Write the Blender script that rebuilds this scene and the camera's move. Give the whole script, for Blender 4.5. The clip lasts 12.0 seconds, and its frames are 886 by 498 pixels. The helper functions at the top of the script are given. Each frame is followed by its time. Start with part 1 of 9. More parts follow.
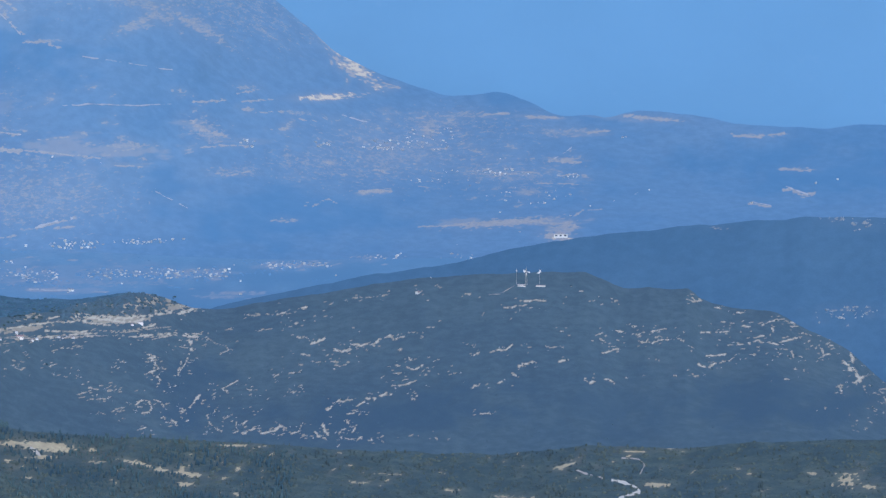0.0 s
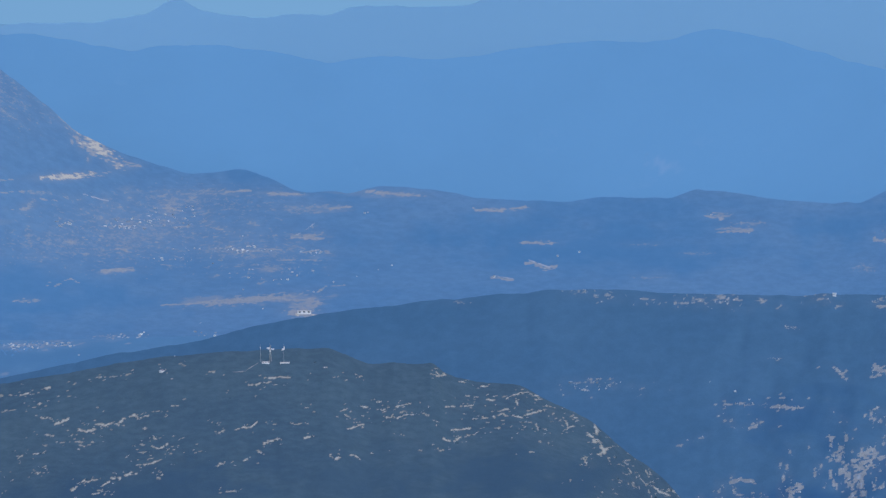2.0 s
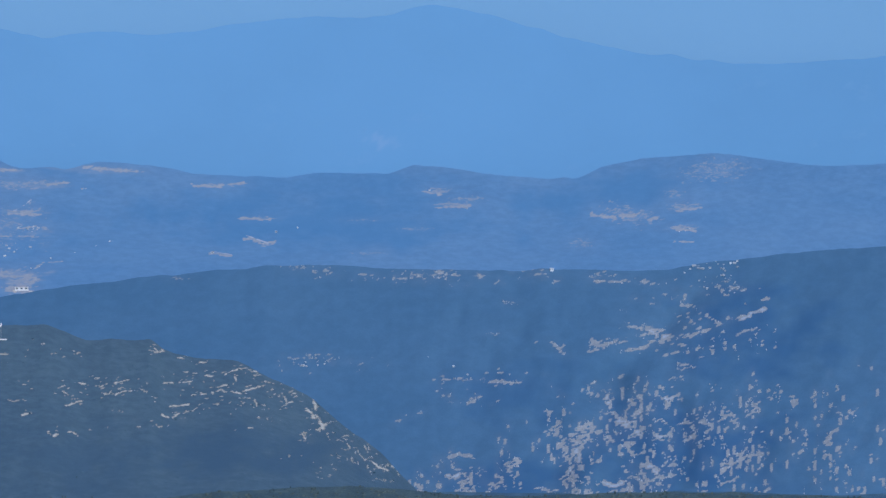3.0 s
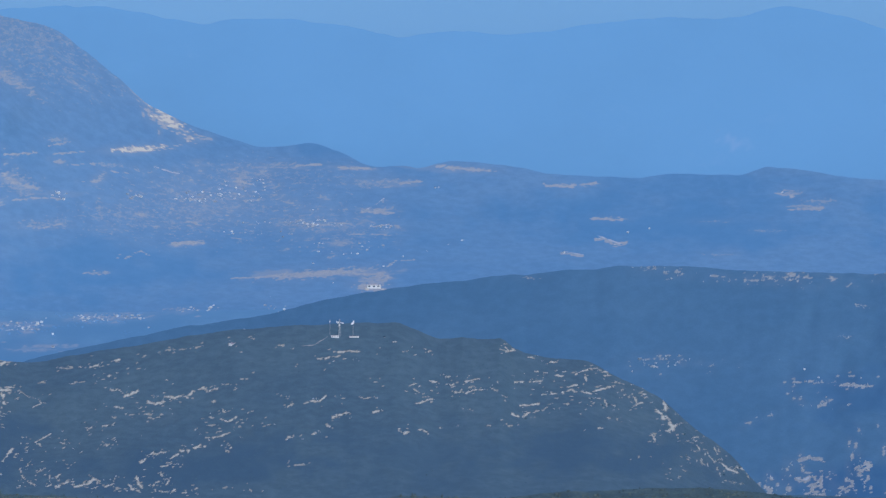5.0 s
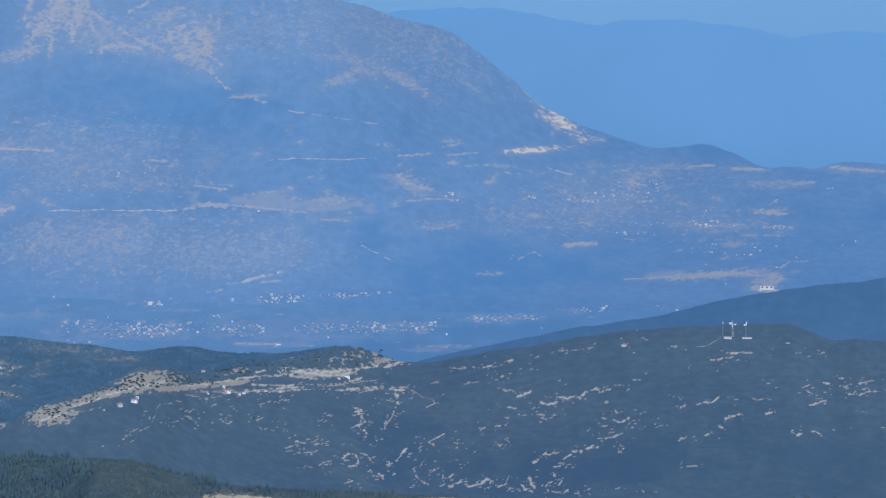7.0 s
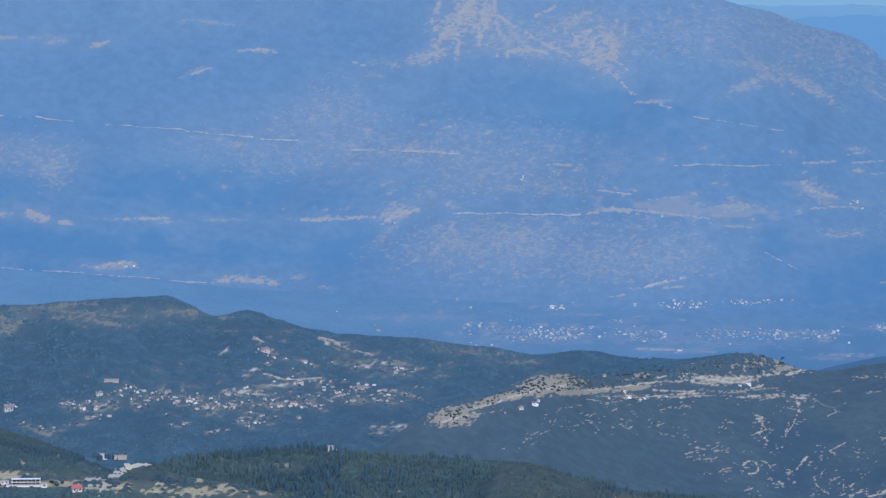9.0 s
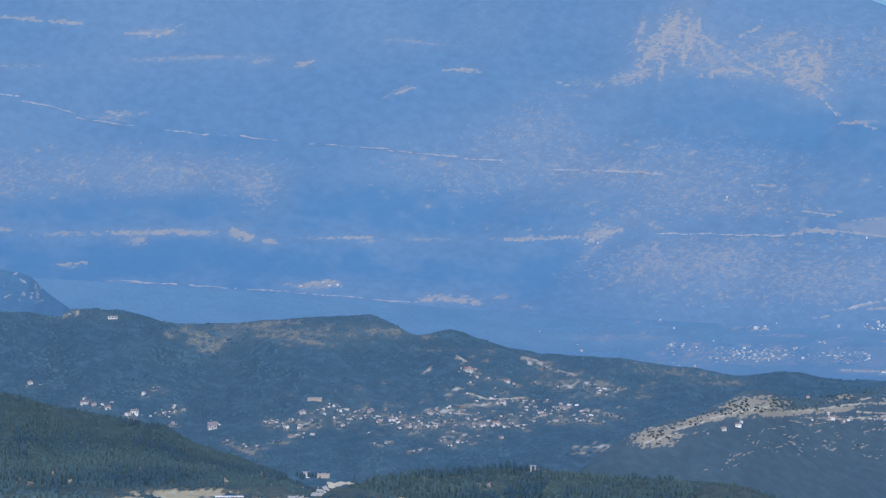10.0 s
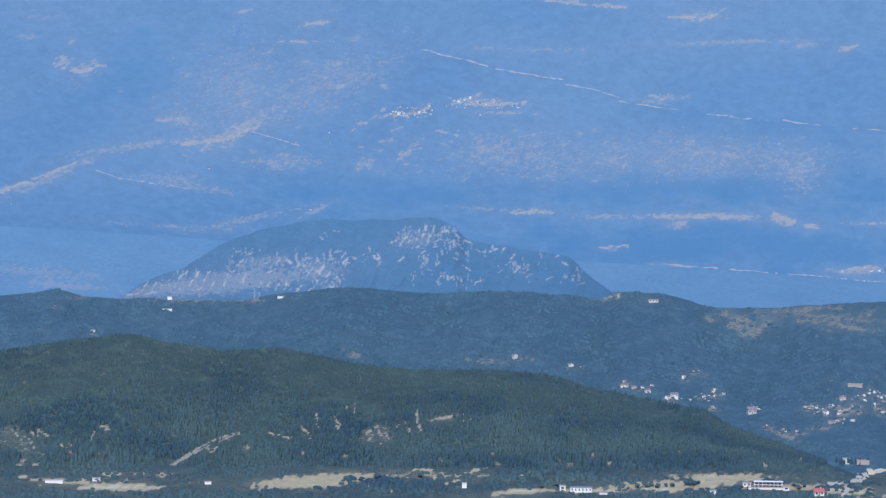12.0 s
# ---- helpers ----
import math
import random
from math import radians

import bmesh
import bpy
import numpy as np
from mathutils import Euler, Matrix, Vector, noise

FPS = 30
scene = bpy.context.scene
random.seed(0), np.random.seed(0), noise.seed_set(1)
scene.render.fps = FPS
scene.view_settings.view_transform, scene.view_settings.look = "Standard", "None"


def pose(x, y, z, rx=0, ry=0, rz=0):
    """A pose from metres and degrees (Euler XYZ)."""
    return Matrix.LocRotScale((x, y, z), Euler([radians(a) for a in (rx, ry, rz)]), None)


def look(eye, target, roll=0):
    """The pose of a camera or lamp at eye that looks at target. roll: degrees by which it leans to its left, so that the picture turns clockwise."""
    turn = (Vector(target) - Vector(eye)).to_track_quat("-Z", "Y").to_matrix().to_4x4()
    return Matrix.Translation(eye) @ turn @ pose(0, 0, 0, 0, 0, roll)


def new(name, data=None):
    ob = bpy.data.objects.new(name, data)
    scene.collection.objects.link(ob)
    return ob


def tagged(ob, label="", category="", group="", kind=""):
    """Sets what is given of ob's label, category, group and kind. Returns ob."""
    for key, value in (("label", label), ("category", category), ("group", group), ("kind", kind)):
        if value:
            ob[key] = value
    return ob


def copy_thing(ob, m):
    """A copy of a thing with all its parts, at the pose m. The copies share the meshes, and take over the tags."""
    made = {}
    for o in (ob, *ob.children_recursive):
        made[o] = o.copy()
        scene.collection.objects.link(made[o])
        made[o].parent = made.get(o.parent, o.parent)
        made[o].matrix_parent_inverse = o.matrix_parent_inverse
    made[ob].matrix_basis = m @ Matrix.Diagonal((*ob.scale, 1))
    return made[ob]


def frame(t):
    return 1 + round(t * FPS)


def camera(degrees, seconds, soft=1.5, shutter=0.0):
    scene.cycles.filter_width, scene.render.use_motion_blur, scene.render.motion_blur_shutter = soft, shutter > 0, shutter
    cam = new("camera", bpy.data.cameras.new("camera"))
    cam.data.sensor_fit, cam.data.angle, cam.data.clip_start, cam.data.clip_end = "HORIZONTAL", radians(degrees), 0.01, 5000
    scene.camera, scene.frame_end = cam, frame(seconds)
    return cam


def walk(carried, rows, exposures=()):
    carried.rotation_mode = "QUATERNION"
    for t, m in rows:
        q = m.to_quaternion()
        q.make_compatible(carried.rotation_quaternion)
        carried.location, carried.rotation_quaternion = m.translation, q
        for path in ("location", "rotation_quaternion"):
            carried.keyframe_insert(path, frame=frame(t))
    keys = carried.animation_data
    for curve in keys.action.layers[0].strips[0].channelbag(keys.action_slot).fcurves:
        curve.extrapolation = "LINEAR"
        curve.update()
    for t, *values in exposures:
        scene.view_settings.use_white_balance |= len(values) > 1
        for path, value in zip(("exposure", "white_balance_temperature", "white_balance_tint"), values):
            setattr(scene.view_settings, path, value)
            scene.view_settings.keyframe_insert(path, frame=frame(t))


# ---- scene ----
# The whole view is a long-lens pan from one high standpoint.  Bearings u and
# depressions v are counted in steps of 1/F radian, r is the distance in metres.
F, LEVEL = 7459.26, 79.75
EYE = Vector((0.0, 0.0, 340.0))
cam = camera(12.0, 12.0, soft=1.4)


def aim(yaw, pitch, roll):
    y, p = radians(yaw), radians(pitch)
    way = Vector((math.sin(y) * math.cos(p), math.cos(y) * math.cos(p), math.sin(p)))
    return look(EYE, EYE + 100 * way, roll)


walk(cam, [
    (0.0, aim(1.353, -4.647, 0.29)),
    (0.3, aim(4.896, -4.313, 0.23)),
    (0.5, aim(5.570, -4.138, 0.36)),
    (0.7, aim(4.992, -3.790, 0.15)),
    (1.0, aim(5.328, -3.261, 0.02)),
    (1.5, aim(4.956, -2.998, -0.12)),
    (2.0, aim(4.852, -3.609, -0.25)),
    (2.5, aim(5.500, -4.002, -0.19)),
    (2.6, aim(5.984, -3.973, -0.17)),
    (2.7, aim(6.934, -3.959, -0.15)),
    (3.2, aim(8.916, -3.950, -0.10)),
    (3.7, aim(8.417, -3.940, -0.05)),
    (4.3, aim(7.165, -3.921, -0.01)),
    (4.4, aim(6.959, -3.922, -0.03)),
    (4.5, aim(6.541, -3.916, -0.09)),
    (4.7, aim(5.352, -3.874, -0.03)),
    (4.8, aim(4.692, -3.898, 0.07)),
    (5.0, aim(3.898, -3.946, 0.13)),
    (5.3, aim(3.536, -4.028, 0.08)),
    (5.5, aim(3.050, -4.078, 0.03)),
    (5.8, aim(2.242, -4.122, -0.04)),
    (6.0, aim(1.562, -4.145, -0.09)),
    (6.3, aim(0.662, -4.063, -0.14)),
    (6.5, aim(-0.000, -4.000, -0.17)),
    (6.8, aim(-0.913, -3.952, -0.15)),
    (7.0, aim(-1.450, -3.931, -0.18)),
    (7.2, aim(-2.068, -3.966, -0.08)),
    (8.8, aim(-6.456, -3.796, 0.24)),
    (9.0, aim(-6.937, -3.866, 0.29)),
    (9.2, aim(-7.437, -3.930, 0.29)),
    (9.5, aim(-8.260, -3.888, 0.26)),
    (9.8, aim(-9.014, -3.691, 0.29)),
    (10.0, aim(-9.706, -3.611, 0.35)),
    (10.1, aim(-10.213, -3.592, 0.31)),
    (10.3, aim(-11.309, -3.582, 0.28)),
    (10.5, aim(-12.110, -3.610, 0.27)),
    (10.7, aim(-12.860, -3.645, 0.26)),
    (11.0, aim(-13.916, -3.700, 0.24)),
    (11.2, aim(-14.545, -3.723, 0.22)),
    (11.5, aim(-15.509, -3.805, 0.17)),
    (11.8, aim(-16.433, -3.849, 0.31)),
    (12.0, aim(-17.068, -3.877, 0.42)),
], exposures=[(0.0, 0.91, 4150, 10), (0.5, 0.86, 4110, 10), (1.0, 0.82, 4100, 10), (1.5, 0.66, 4100, 10), (2.0, 0.58, 4100, 10), (2.5, 0.72, 4100, 10), (4.5, 0.77, 4110, 10), (6.5, 0.81, 4150, 10), (9.0, 0.80, 4190, 10), (9.5, 0.82, 4200, 10), (11.0, 0.86, 4200, 10), (12.0, 0.96, 4210, 10)])

# ---- daylight ----
SUN_AZ, SUN_EL = 164.0, 44.0
world = bpy.data.worlds.new("sky")
scene.world = world
world.use_nodes = True
wn = world.node_tree.nodes
sky = wn.new("ShaderNodeTexSky")
sky.sky_type = "NISHITA"
sky.sun_disc = False
sky.sun_elevation = radians(SUN_EL)
sky.sun_rotation = radians(SUN_AZ)
sky.altitude = 1200
sky.air_density, sky.dust_density, sky.ozone_density = 1.2, 0.6, 2.5
wn["Background"].inputs["Strength"].default_value = 0.14
world.node_tree.links.new(sky.outputs["Color"], wn["Background"].inputs["Color"])
sun = new("sun", bpy.data.lights.new("sun", "SUN"))
sun.data.energy, sun.data.angle, sun.data.color = 2.3, radians(0.53), (1.0, 0.95, 0.87)
sun_way = Vector((math.sin(radians(SUN_AZ)) * math.cos(radians(SUN_EL)),
                  math.cos(radians(SUN_AZ)) * math.cos(radians(SUN_EL)), math.sin(radians(SUN_EL))))
sun.matrix_world = look(1000 * sun_way, (0, 0, 0))


# ---- small tools ----
def spot(u, v, r):
    """World place at bearing u, depression v and horizontal distance r (numbers or arrays)."""
    az = (np.asarray(u, float) - 784) / F
    el = -(np.asarray(v, float) + LEVEL) / F
    r = np.asarray(r, float) + 0 * az
    return np.stack([r * np.sin(az), r * np.cos(az), EYE.z + r * np.tan(el)], -1)


def lattice(ix, iy, seed):
    h = (ix.astype(np.int64) * 374761393 + iy.astype(np.int64) * 668265263 + seed * 1442695041) & 0xFFFFFFFF
    h = ((h ^ (h >> 13)) * 1274126177) & 0xFFFFFFFF
    return ((h ^ (h >> 16)) & 0xFFFF) / 65535.0


def smooth_noise(x, y, seed):
    x, y = np.broadcast_arrays(np.asarray(x, float), np.asarray(y, float))
    ix, iy = np.floor(x), np.floor(y)
    fx, fy = x - ix, y - iy
    fx, fy = fx * fx * (3 - 2 * fx), fy * fy * (3 - 2 * fy)
    a, b = lattice(ix, iy, seed), lattice(ix + 1, iy, seed)
    c, d = lattice(ix, iy + 1, seed), lattice(ix + 1, iy + 1, seed)
    return (a + (b - a) * fx) * (1 - fy) + (c + (d - c) * fx) * fy


def fbm(x, y, octaves=4, seed=1):
    """Layered noise between -1 and 1."""
    total, amp, size = 0, 1.0, 0
    for k in range(octaves):
        total = total + amp * (2 * smooth_noise(x, y, seed + 17 * k) - 1)
        size += amp
        amp *= 0.5
        x, y = np.asarray(x) * 2.03 + 11.3, np.asarray(y) * 2.03 + 5.7
    return total / size * 1.6


def curve(points, u):
    """A smooth line through a few (u, value) knots."""
    k = np.array(sorted(points), float)
    x, y = k[:, 0], k[:, 1]
    d = np.diff(y) / np.diff(x)
    m = np.concatenate([[d[0]], np.where(d[1:] * d[:-1] > 0, 2 * d[1:] * d[:-1] / (d[1:] + d[:-1] + 1e-12 * np.sign(d[1:] + d[:-1] + 1e-9)), 0), [d[-1]]])
    u = np.clip(u, x[0], x[-1])
    i = np.clip(np.searchsorted(x, u) - 1, 0, len(d) - 1)
    h = x[i + 1] - x[i]
    s = (u - x[i]) / h
    return ((1 + 2 * s) * (1 - s) ** 2 * y[i] + s * (1 - s) ** 2 * h * m[i]
            + s * s * (3 - 2 * s) * y[i + 1] + s * s * (s - 1) * h * m[i + 1])


def mesh_from(name, verts, faces, smooth=False, flat_from=None):
    """A mesh from arrays of corners and of triangles or quads."""
    verts, faces = np.asarray(verts, np.float32), np.asarray(faces, np.int32)
    me = bpy.data.meshes.new(name)
    n, k = faces.shape
    me.vertices.add(len(verts))
    me.vertices.foreach_set("co", verts.ravel())
    me.loops.add(n * k)
    me.loops.foreach_set("vertex_index", faces.ravel())
    me.polygons.add(n)
    me.polygons.foreach_set("loop_start", np.arange(0, n * k, k, dtype=np.int32))
    soft_face = np.full(n, smooth)
    if flat_from is not None:
        soft_face[flat_from:] = False
    me.polygons.foreach_set("use_smooth", soft_face)
    me.update(calc_edges=True)
    me.validate()
    return me


def gap_to(line, u, v):
    """Shortest distance from u, v to a bent line."""
    best = None
    for a, b in zip(line[:-1], line[1:]):
        w = b - a
        s = np.clip(((u - a[0]) * w[0] + (v - a[1]) * w[1]) / (w @ w + 1e-9), 0, 1)
        d = np.hypot(u - a[0] - s * w[0], v - a[1] - s * w[1])
        best = d if best is None else np.minimum(best, d)
    return best


class Slope:
    """A hillside that rises from its foot line to its crest line and falls away behind."""

    def __init__(self, u0, u1, crest, foot, r_foot, r_crest, bump=0.0, relief=20.0, wide=120.0, bend=1.0, seed=1, behind=160.0, drop=70.0, even=False):
        self.even = min(v for _, v in crest) if even else None
        self.u0, self.u1, self.crest, self.foot = u0, u1, crest, foot
        self.r_foot, self.r_crest, self.bump, self.relief = r_foot, r_crest, bump, relief
        self.wide, self.bend, self.seed, self.behind, self.drop = wide, bend, seed, behind, drop
        self.patches, self.trim, self.veins, self.rugged = [], 1.0, 0.0, None
        self.ledges, self.folds, self.tone_areas, self.veils = [], [], [], []

    def lines(self, u):
        top = curve(self.crest, u) + self.bump * fbm(u / 38.0, 0 * u, 4, self.seed + 5)
        low = curve(self.foot, u) if isinstance(self.foot, list) else 0 * u + self.foot
        return top, np.maximum(low, top + 6)

    def reach(self, u, v):
        """Distance of the hillside at u, v."""
        top, low = self.lines(u)
        s = np.clip((low - v) / (low - top), 0, 1)
        if self.even is not None:
            s = np.clip((low - v) / (low - self.even), 0, 1)
        far = curve(self.r_crest, u) if isinstance(self.r_crest, list) else self.r_crest
        near = curve(self.r_foot, u) if isinstance(self.r_foot, list) else self.r_foot
        fade = np.clip(4 * s, 0, 1) * np.clip(5 * (1 - s) + 0.25, 0, 1)
        folds = fbm(u / self.wide + 0.35 * v / self.wide, v / (1.6 * self.wide), 5, self.seed)
        much = curve(self.rugged, u) if self.rugged else 1.0
        r = near + (far - near) * s ** self.bend + much * self.relief * fade * folds
        for line, wide, deep in self.folds:  # gullies run back into the slope, ribs stand out of it
            r = r + deep * fade * np.exp(-(gap_to(line, u, v) / wide) ** 2)
        return r

    def at(self, u, v, lift=0.0):
        u, v = np.asarray(u, float), np.asarray(v, float)
        p = spot(u, v, self.reach(u, v))
        p[..., 2] += lift
        return p

    def patch(self, u, v, w, h, tilt=0.0, rag=0.6, force=1.0):
        """Bare ground, w by h across, its long axis tilted by so many degrees (down to the right)."""
        self.patches.append((u, v, self.trim * w / 2, self.trim * h / 2, radians(tilt), rag, force))

    def bare(self, u, v):
        out = np.zeros(np.broadcast(u, v).shape)
        n1 = 1.25 * fbm(u / 5.0, v / 2.6, 3, self.seed + 31)
        ledge = np.clip((0.34 - np.abs(fbm(u / 13.0 + 0.4 * v / 13.0, v / 7.0, 2, self.seed + 53))) / 0.14, 0, 1)
        for pu, pv, a, b, t, rag, force in self.patches:
            reach = 1.6 * max(a, b) + 4
            near = (np.abs(u - pu) < reach) & (np.abs(v - pv) < reach)
            if not near.any():
                continue
            du, dv = (u - pu)[near], (v - pv)[near]
            x, y = du * math.cos(t) + dv * math.sin(t), -du * math.sin(t) + dv * math.cos(t)
            d = np.hypot(x / a, y / b) + rag * n1[near]
            here = force * np.clip((1.25 - d) / 0.5, 0, 1)
            if rag > 0.4:  # rock that comes out in narrow ledges
                here = here * (1 + 0.3 * self.veins) * (1 - self.veins * (1 - ledge[near]))
            out[near] = np.maximum(out[near], here)
        for line, half, bright in self.ledges:
            low, high = line.min(0) - 2.5 * half - 3, line.max(0) + 2.5 * half + 3
            near = (u > low[0]) & (u < high[0]) & (v > low[1]) & (v < high[1])
            if near.any():
                d = 1.8 * gap_to(line, u[near], v[near]) / half + n1[near]
                out[near] = np.maximum(out[near], bright * np.clip((1.25 - d) / 0.5, 0, 1))
        return out

    def darkened(self, u, v):
        """How much the ground is darkened, by woods and by shade painted into its colour."""
        out = 0.0 * (u + v)
        rag = fbm(u / 42.0, v / 22.0, 4, self.seed + 71)
        for pu, pv, a, b, t, force in self.tone_areas:
            x = (u - pu) * math.cos(t) + (v - pv) * math.sin(t)
            y = (v - pv) * math.cos(t) - (u - pu) * math.sin(t)
            out = np.maximum(out, force * np.clip((1.2 - np.hypot(x / a, y / b) + 0.6 * rag) / 0.9, 0, 1))
        return out

    def worn(self, u, v):
        """How far the plant cover is thinned in a wide soft ring round the bare ground."""
        out = np.zeros(np.broadcast(u, v).shape)
        for pu, pv, a, b, t, rag, force in self.patches:
            reach = 3.2 * max(a, b) + 8
            near = (np.abs(u - pu) < reach) & (np.abs(v - pv) < reach)
            if not near.any():
                continue
            du, dv = (u - pu)[near], (v - pv)[near]
            x, y = du * math.cos(t) + dv * math.sin(t), -du * math.sin(t) + dv * math.cos(t)
            out[near] += 0.7 * force * np.exp(-(x / (1.5 * a + 3)) ** 2 - (y / (1.5 * b + 3)) ** 2)
        out = np.clip(out, 0, 1)
        rag = fbm(u / 26.0, v / 8.0, 4, self.seed + 83)
        for pu, pv, a, b, t, force in self.veils:
            x = (u - pu) * math.cos(t) + (v - pv) * math.sin(t)
            y = (v - pv) * math.cos(t) - (u - pu) * math.sin(t)
            out = np.maximum(out, force * np.clip((1.25 - np.hypot(x / a, y / b) + 0.9 * rag) / 0.7, 0, 1))
        return out

    def build(self, name, mat, label, category, du=5.0, dv=4.0, cover=None):
        u = np.arange(self.u0, self.u1 + du, du)
        top, low = self.lines(u)
        rows = int((low - top).max() / dv) + 2
        s = np.linspace(0, 1, rows)[:, None]
        v = low + (top - low) * s
        uu = np.broadcast_to(u, v.shape)
        p = self.at(uu, v)
        bare = self.bare(uu, v)
        if cover is not None:
            bare = np.maximum(bare, cover(uu, v))
        thin = self.worn(uu, v)
        if cover is not None:
            thin = np.maximum(thin, np.clip(thin + 1.5 * cover(uu, v), 0, 1))
        # the side turned away falls off behind the crest, with an edge of its own
        crest = p[-1]
        out = crest[:, :2] / np.linalg.norm(crest[:, :2], axis=1)[:, None]
        back = []
        for q in (0.0, 0.3, 0.65, 1.0):
            b = crest.copy()
            b[:, :2] += out * self.behind * q
            b[:, 2] -= self.drop * (q ** 1.3)
            back.append(b)
        p = np.concatenate([p, np.stack(back)])
        bare, thin = (np.concatenate([a, np.zeros((4, len(u)))]) for a in (bare, thin))
        n, m = p.shape[:2]
        i = np.arange(n * m).reshape(n, m)
        quads = np.stack([i[:-1, :-1], i[:-1, 1:], i[1:, 1:], i[1:, :-1]], -1)
        quads = np.concatenate([quads[:rows - 1], quads[rows:]]).reshape(-1, 4)
        me = mesh_from(name, p.reshape(-1, 3), quads, True, (rows - 1) * (m - 1))
        darkened = np.concatenate([self.darkened(uu, v), np.zeros((4, len(u)))])
        for word, values in (("bare", bare), ("thin", thin), ("darkened", darkened)):
            att = me.attributes.new(word, "FLOAT", "POINT")
            att.data.foreach_set("value", values.ravel().astype(np.float32))
        me.materials.append(mat)
        return tagged(new(name, me), label, category, kind="structure")


# ---- materials ----
def nodes_of(name):
    m = bpy.data.materials.new(name)
    m.use_nodes = True
    t = m.node_tree
    return m, t, t.nodes["Principled BSDF"]


def tex(t, size, detail=6.0, rough=0.6, squash=(1, 1, 1), offset=0.0):
    """Noise with a grain of about so many metres."""
    g = t.nodes.new("ShaderNodeNewGeometry")
    mp = t.nodes.new("ShaderNodeMapping")
    mp.inputs["Scale"].default_value = [q / size for q in squash]
    mp.inputs["Location"].default_value = (offset, offset * 0.7, 0)
    n = t.nodes.new("ShaderNodeTexNoise")
    n.inputs["Scale"].default_value = 1.0
    n.inputs["Detail"].default_value = detail
    n.inputs["Roughness"].default_value = rough
    t.links.new(g.outputs["Position"], mp.inputs["Vector"])
    t.links.new(mp.outputs["Vector"], n.inputs["Vector"])
    return n.outputs["Fac"]


def ramp(t, fac, stops):
    r = t.nodes.new("ShaderNodeValToRGB")
    el = r.color_ramp.elements
    while len(el) < len(stops):
        el.new(0.5)
    for e, (pos, col) in zip(el, stops):
        e.position = pos
        e.color = (*col, 1) if len(col) == 3 else col
    t.links.new(fac, r.inputs["Fac"])
    return r.outputs["Color"]


def mix(t, fac, a, b):
    m = t.nodes.new("ShaderNodeMix")
    m.data_type = "RGBA"
    for sock, val in ((m.inputs["Factor"], fac), (m.inputs["A"], a), (m.inputs["B"], b)):
        if hasattr(val, "is_linked"):
            t.links.new(val, sock)
        else:
            sock.default_value = (*val, 1) if isinstance(val, tuple) else val
    return m.outputs["Result"]


def sums(t, op, a, b, clamp=False):
    m = t.nodes.new("ShaderNodeMath")
    m.operation, m.use_clamp = op, clamp
    for sock, val in ((m.inputs[0], a), (m.inputs[1], b)):
        if hasattr(val, "is_linked"):
            t.links.new(val, sock)
        else:
            sock.default_value = val
    return m.outputs[0]


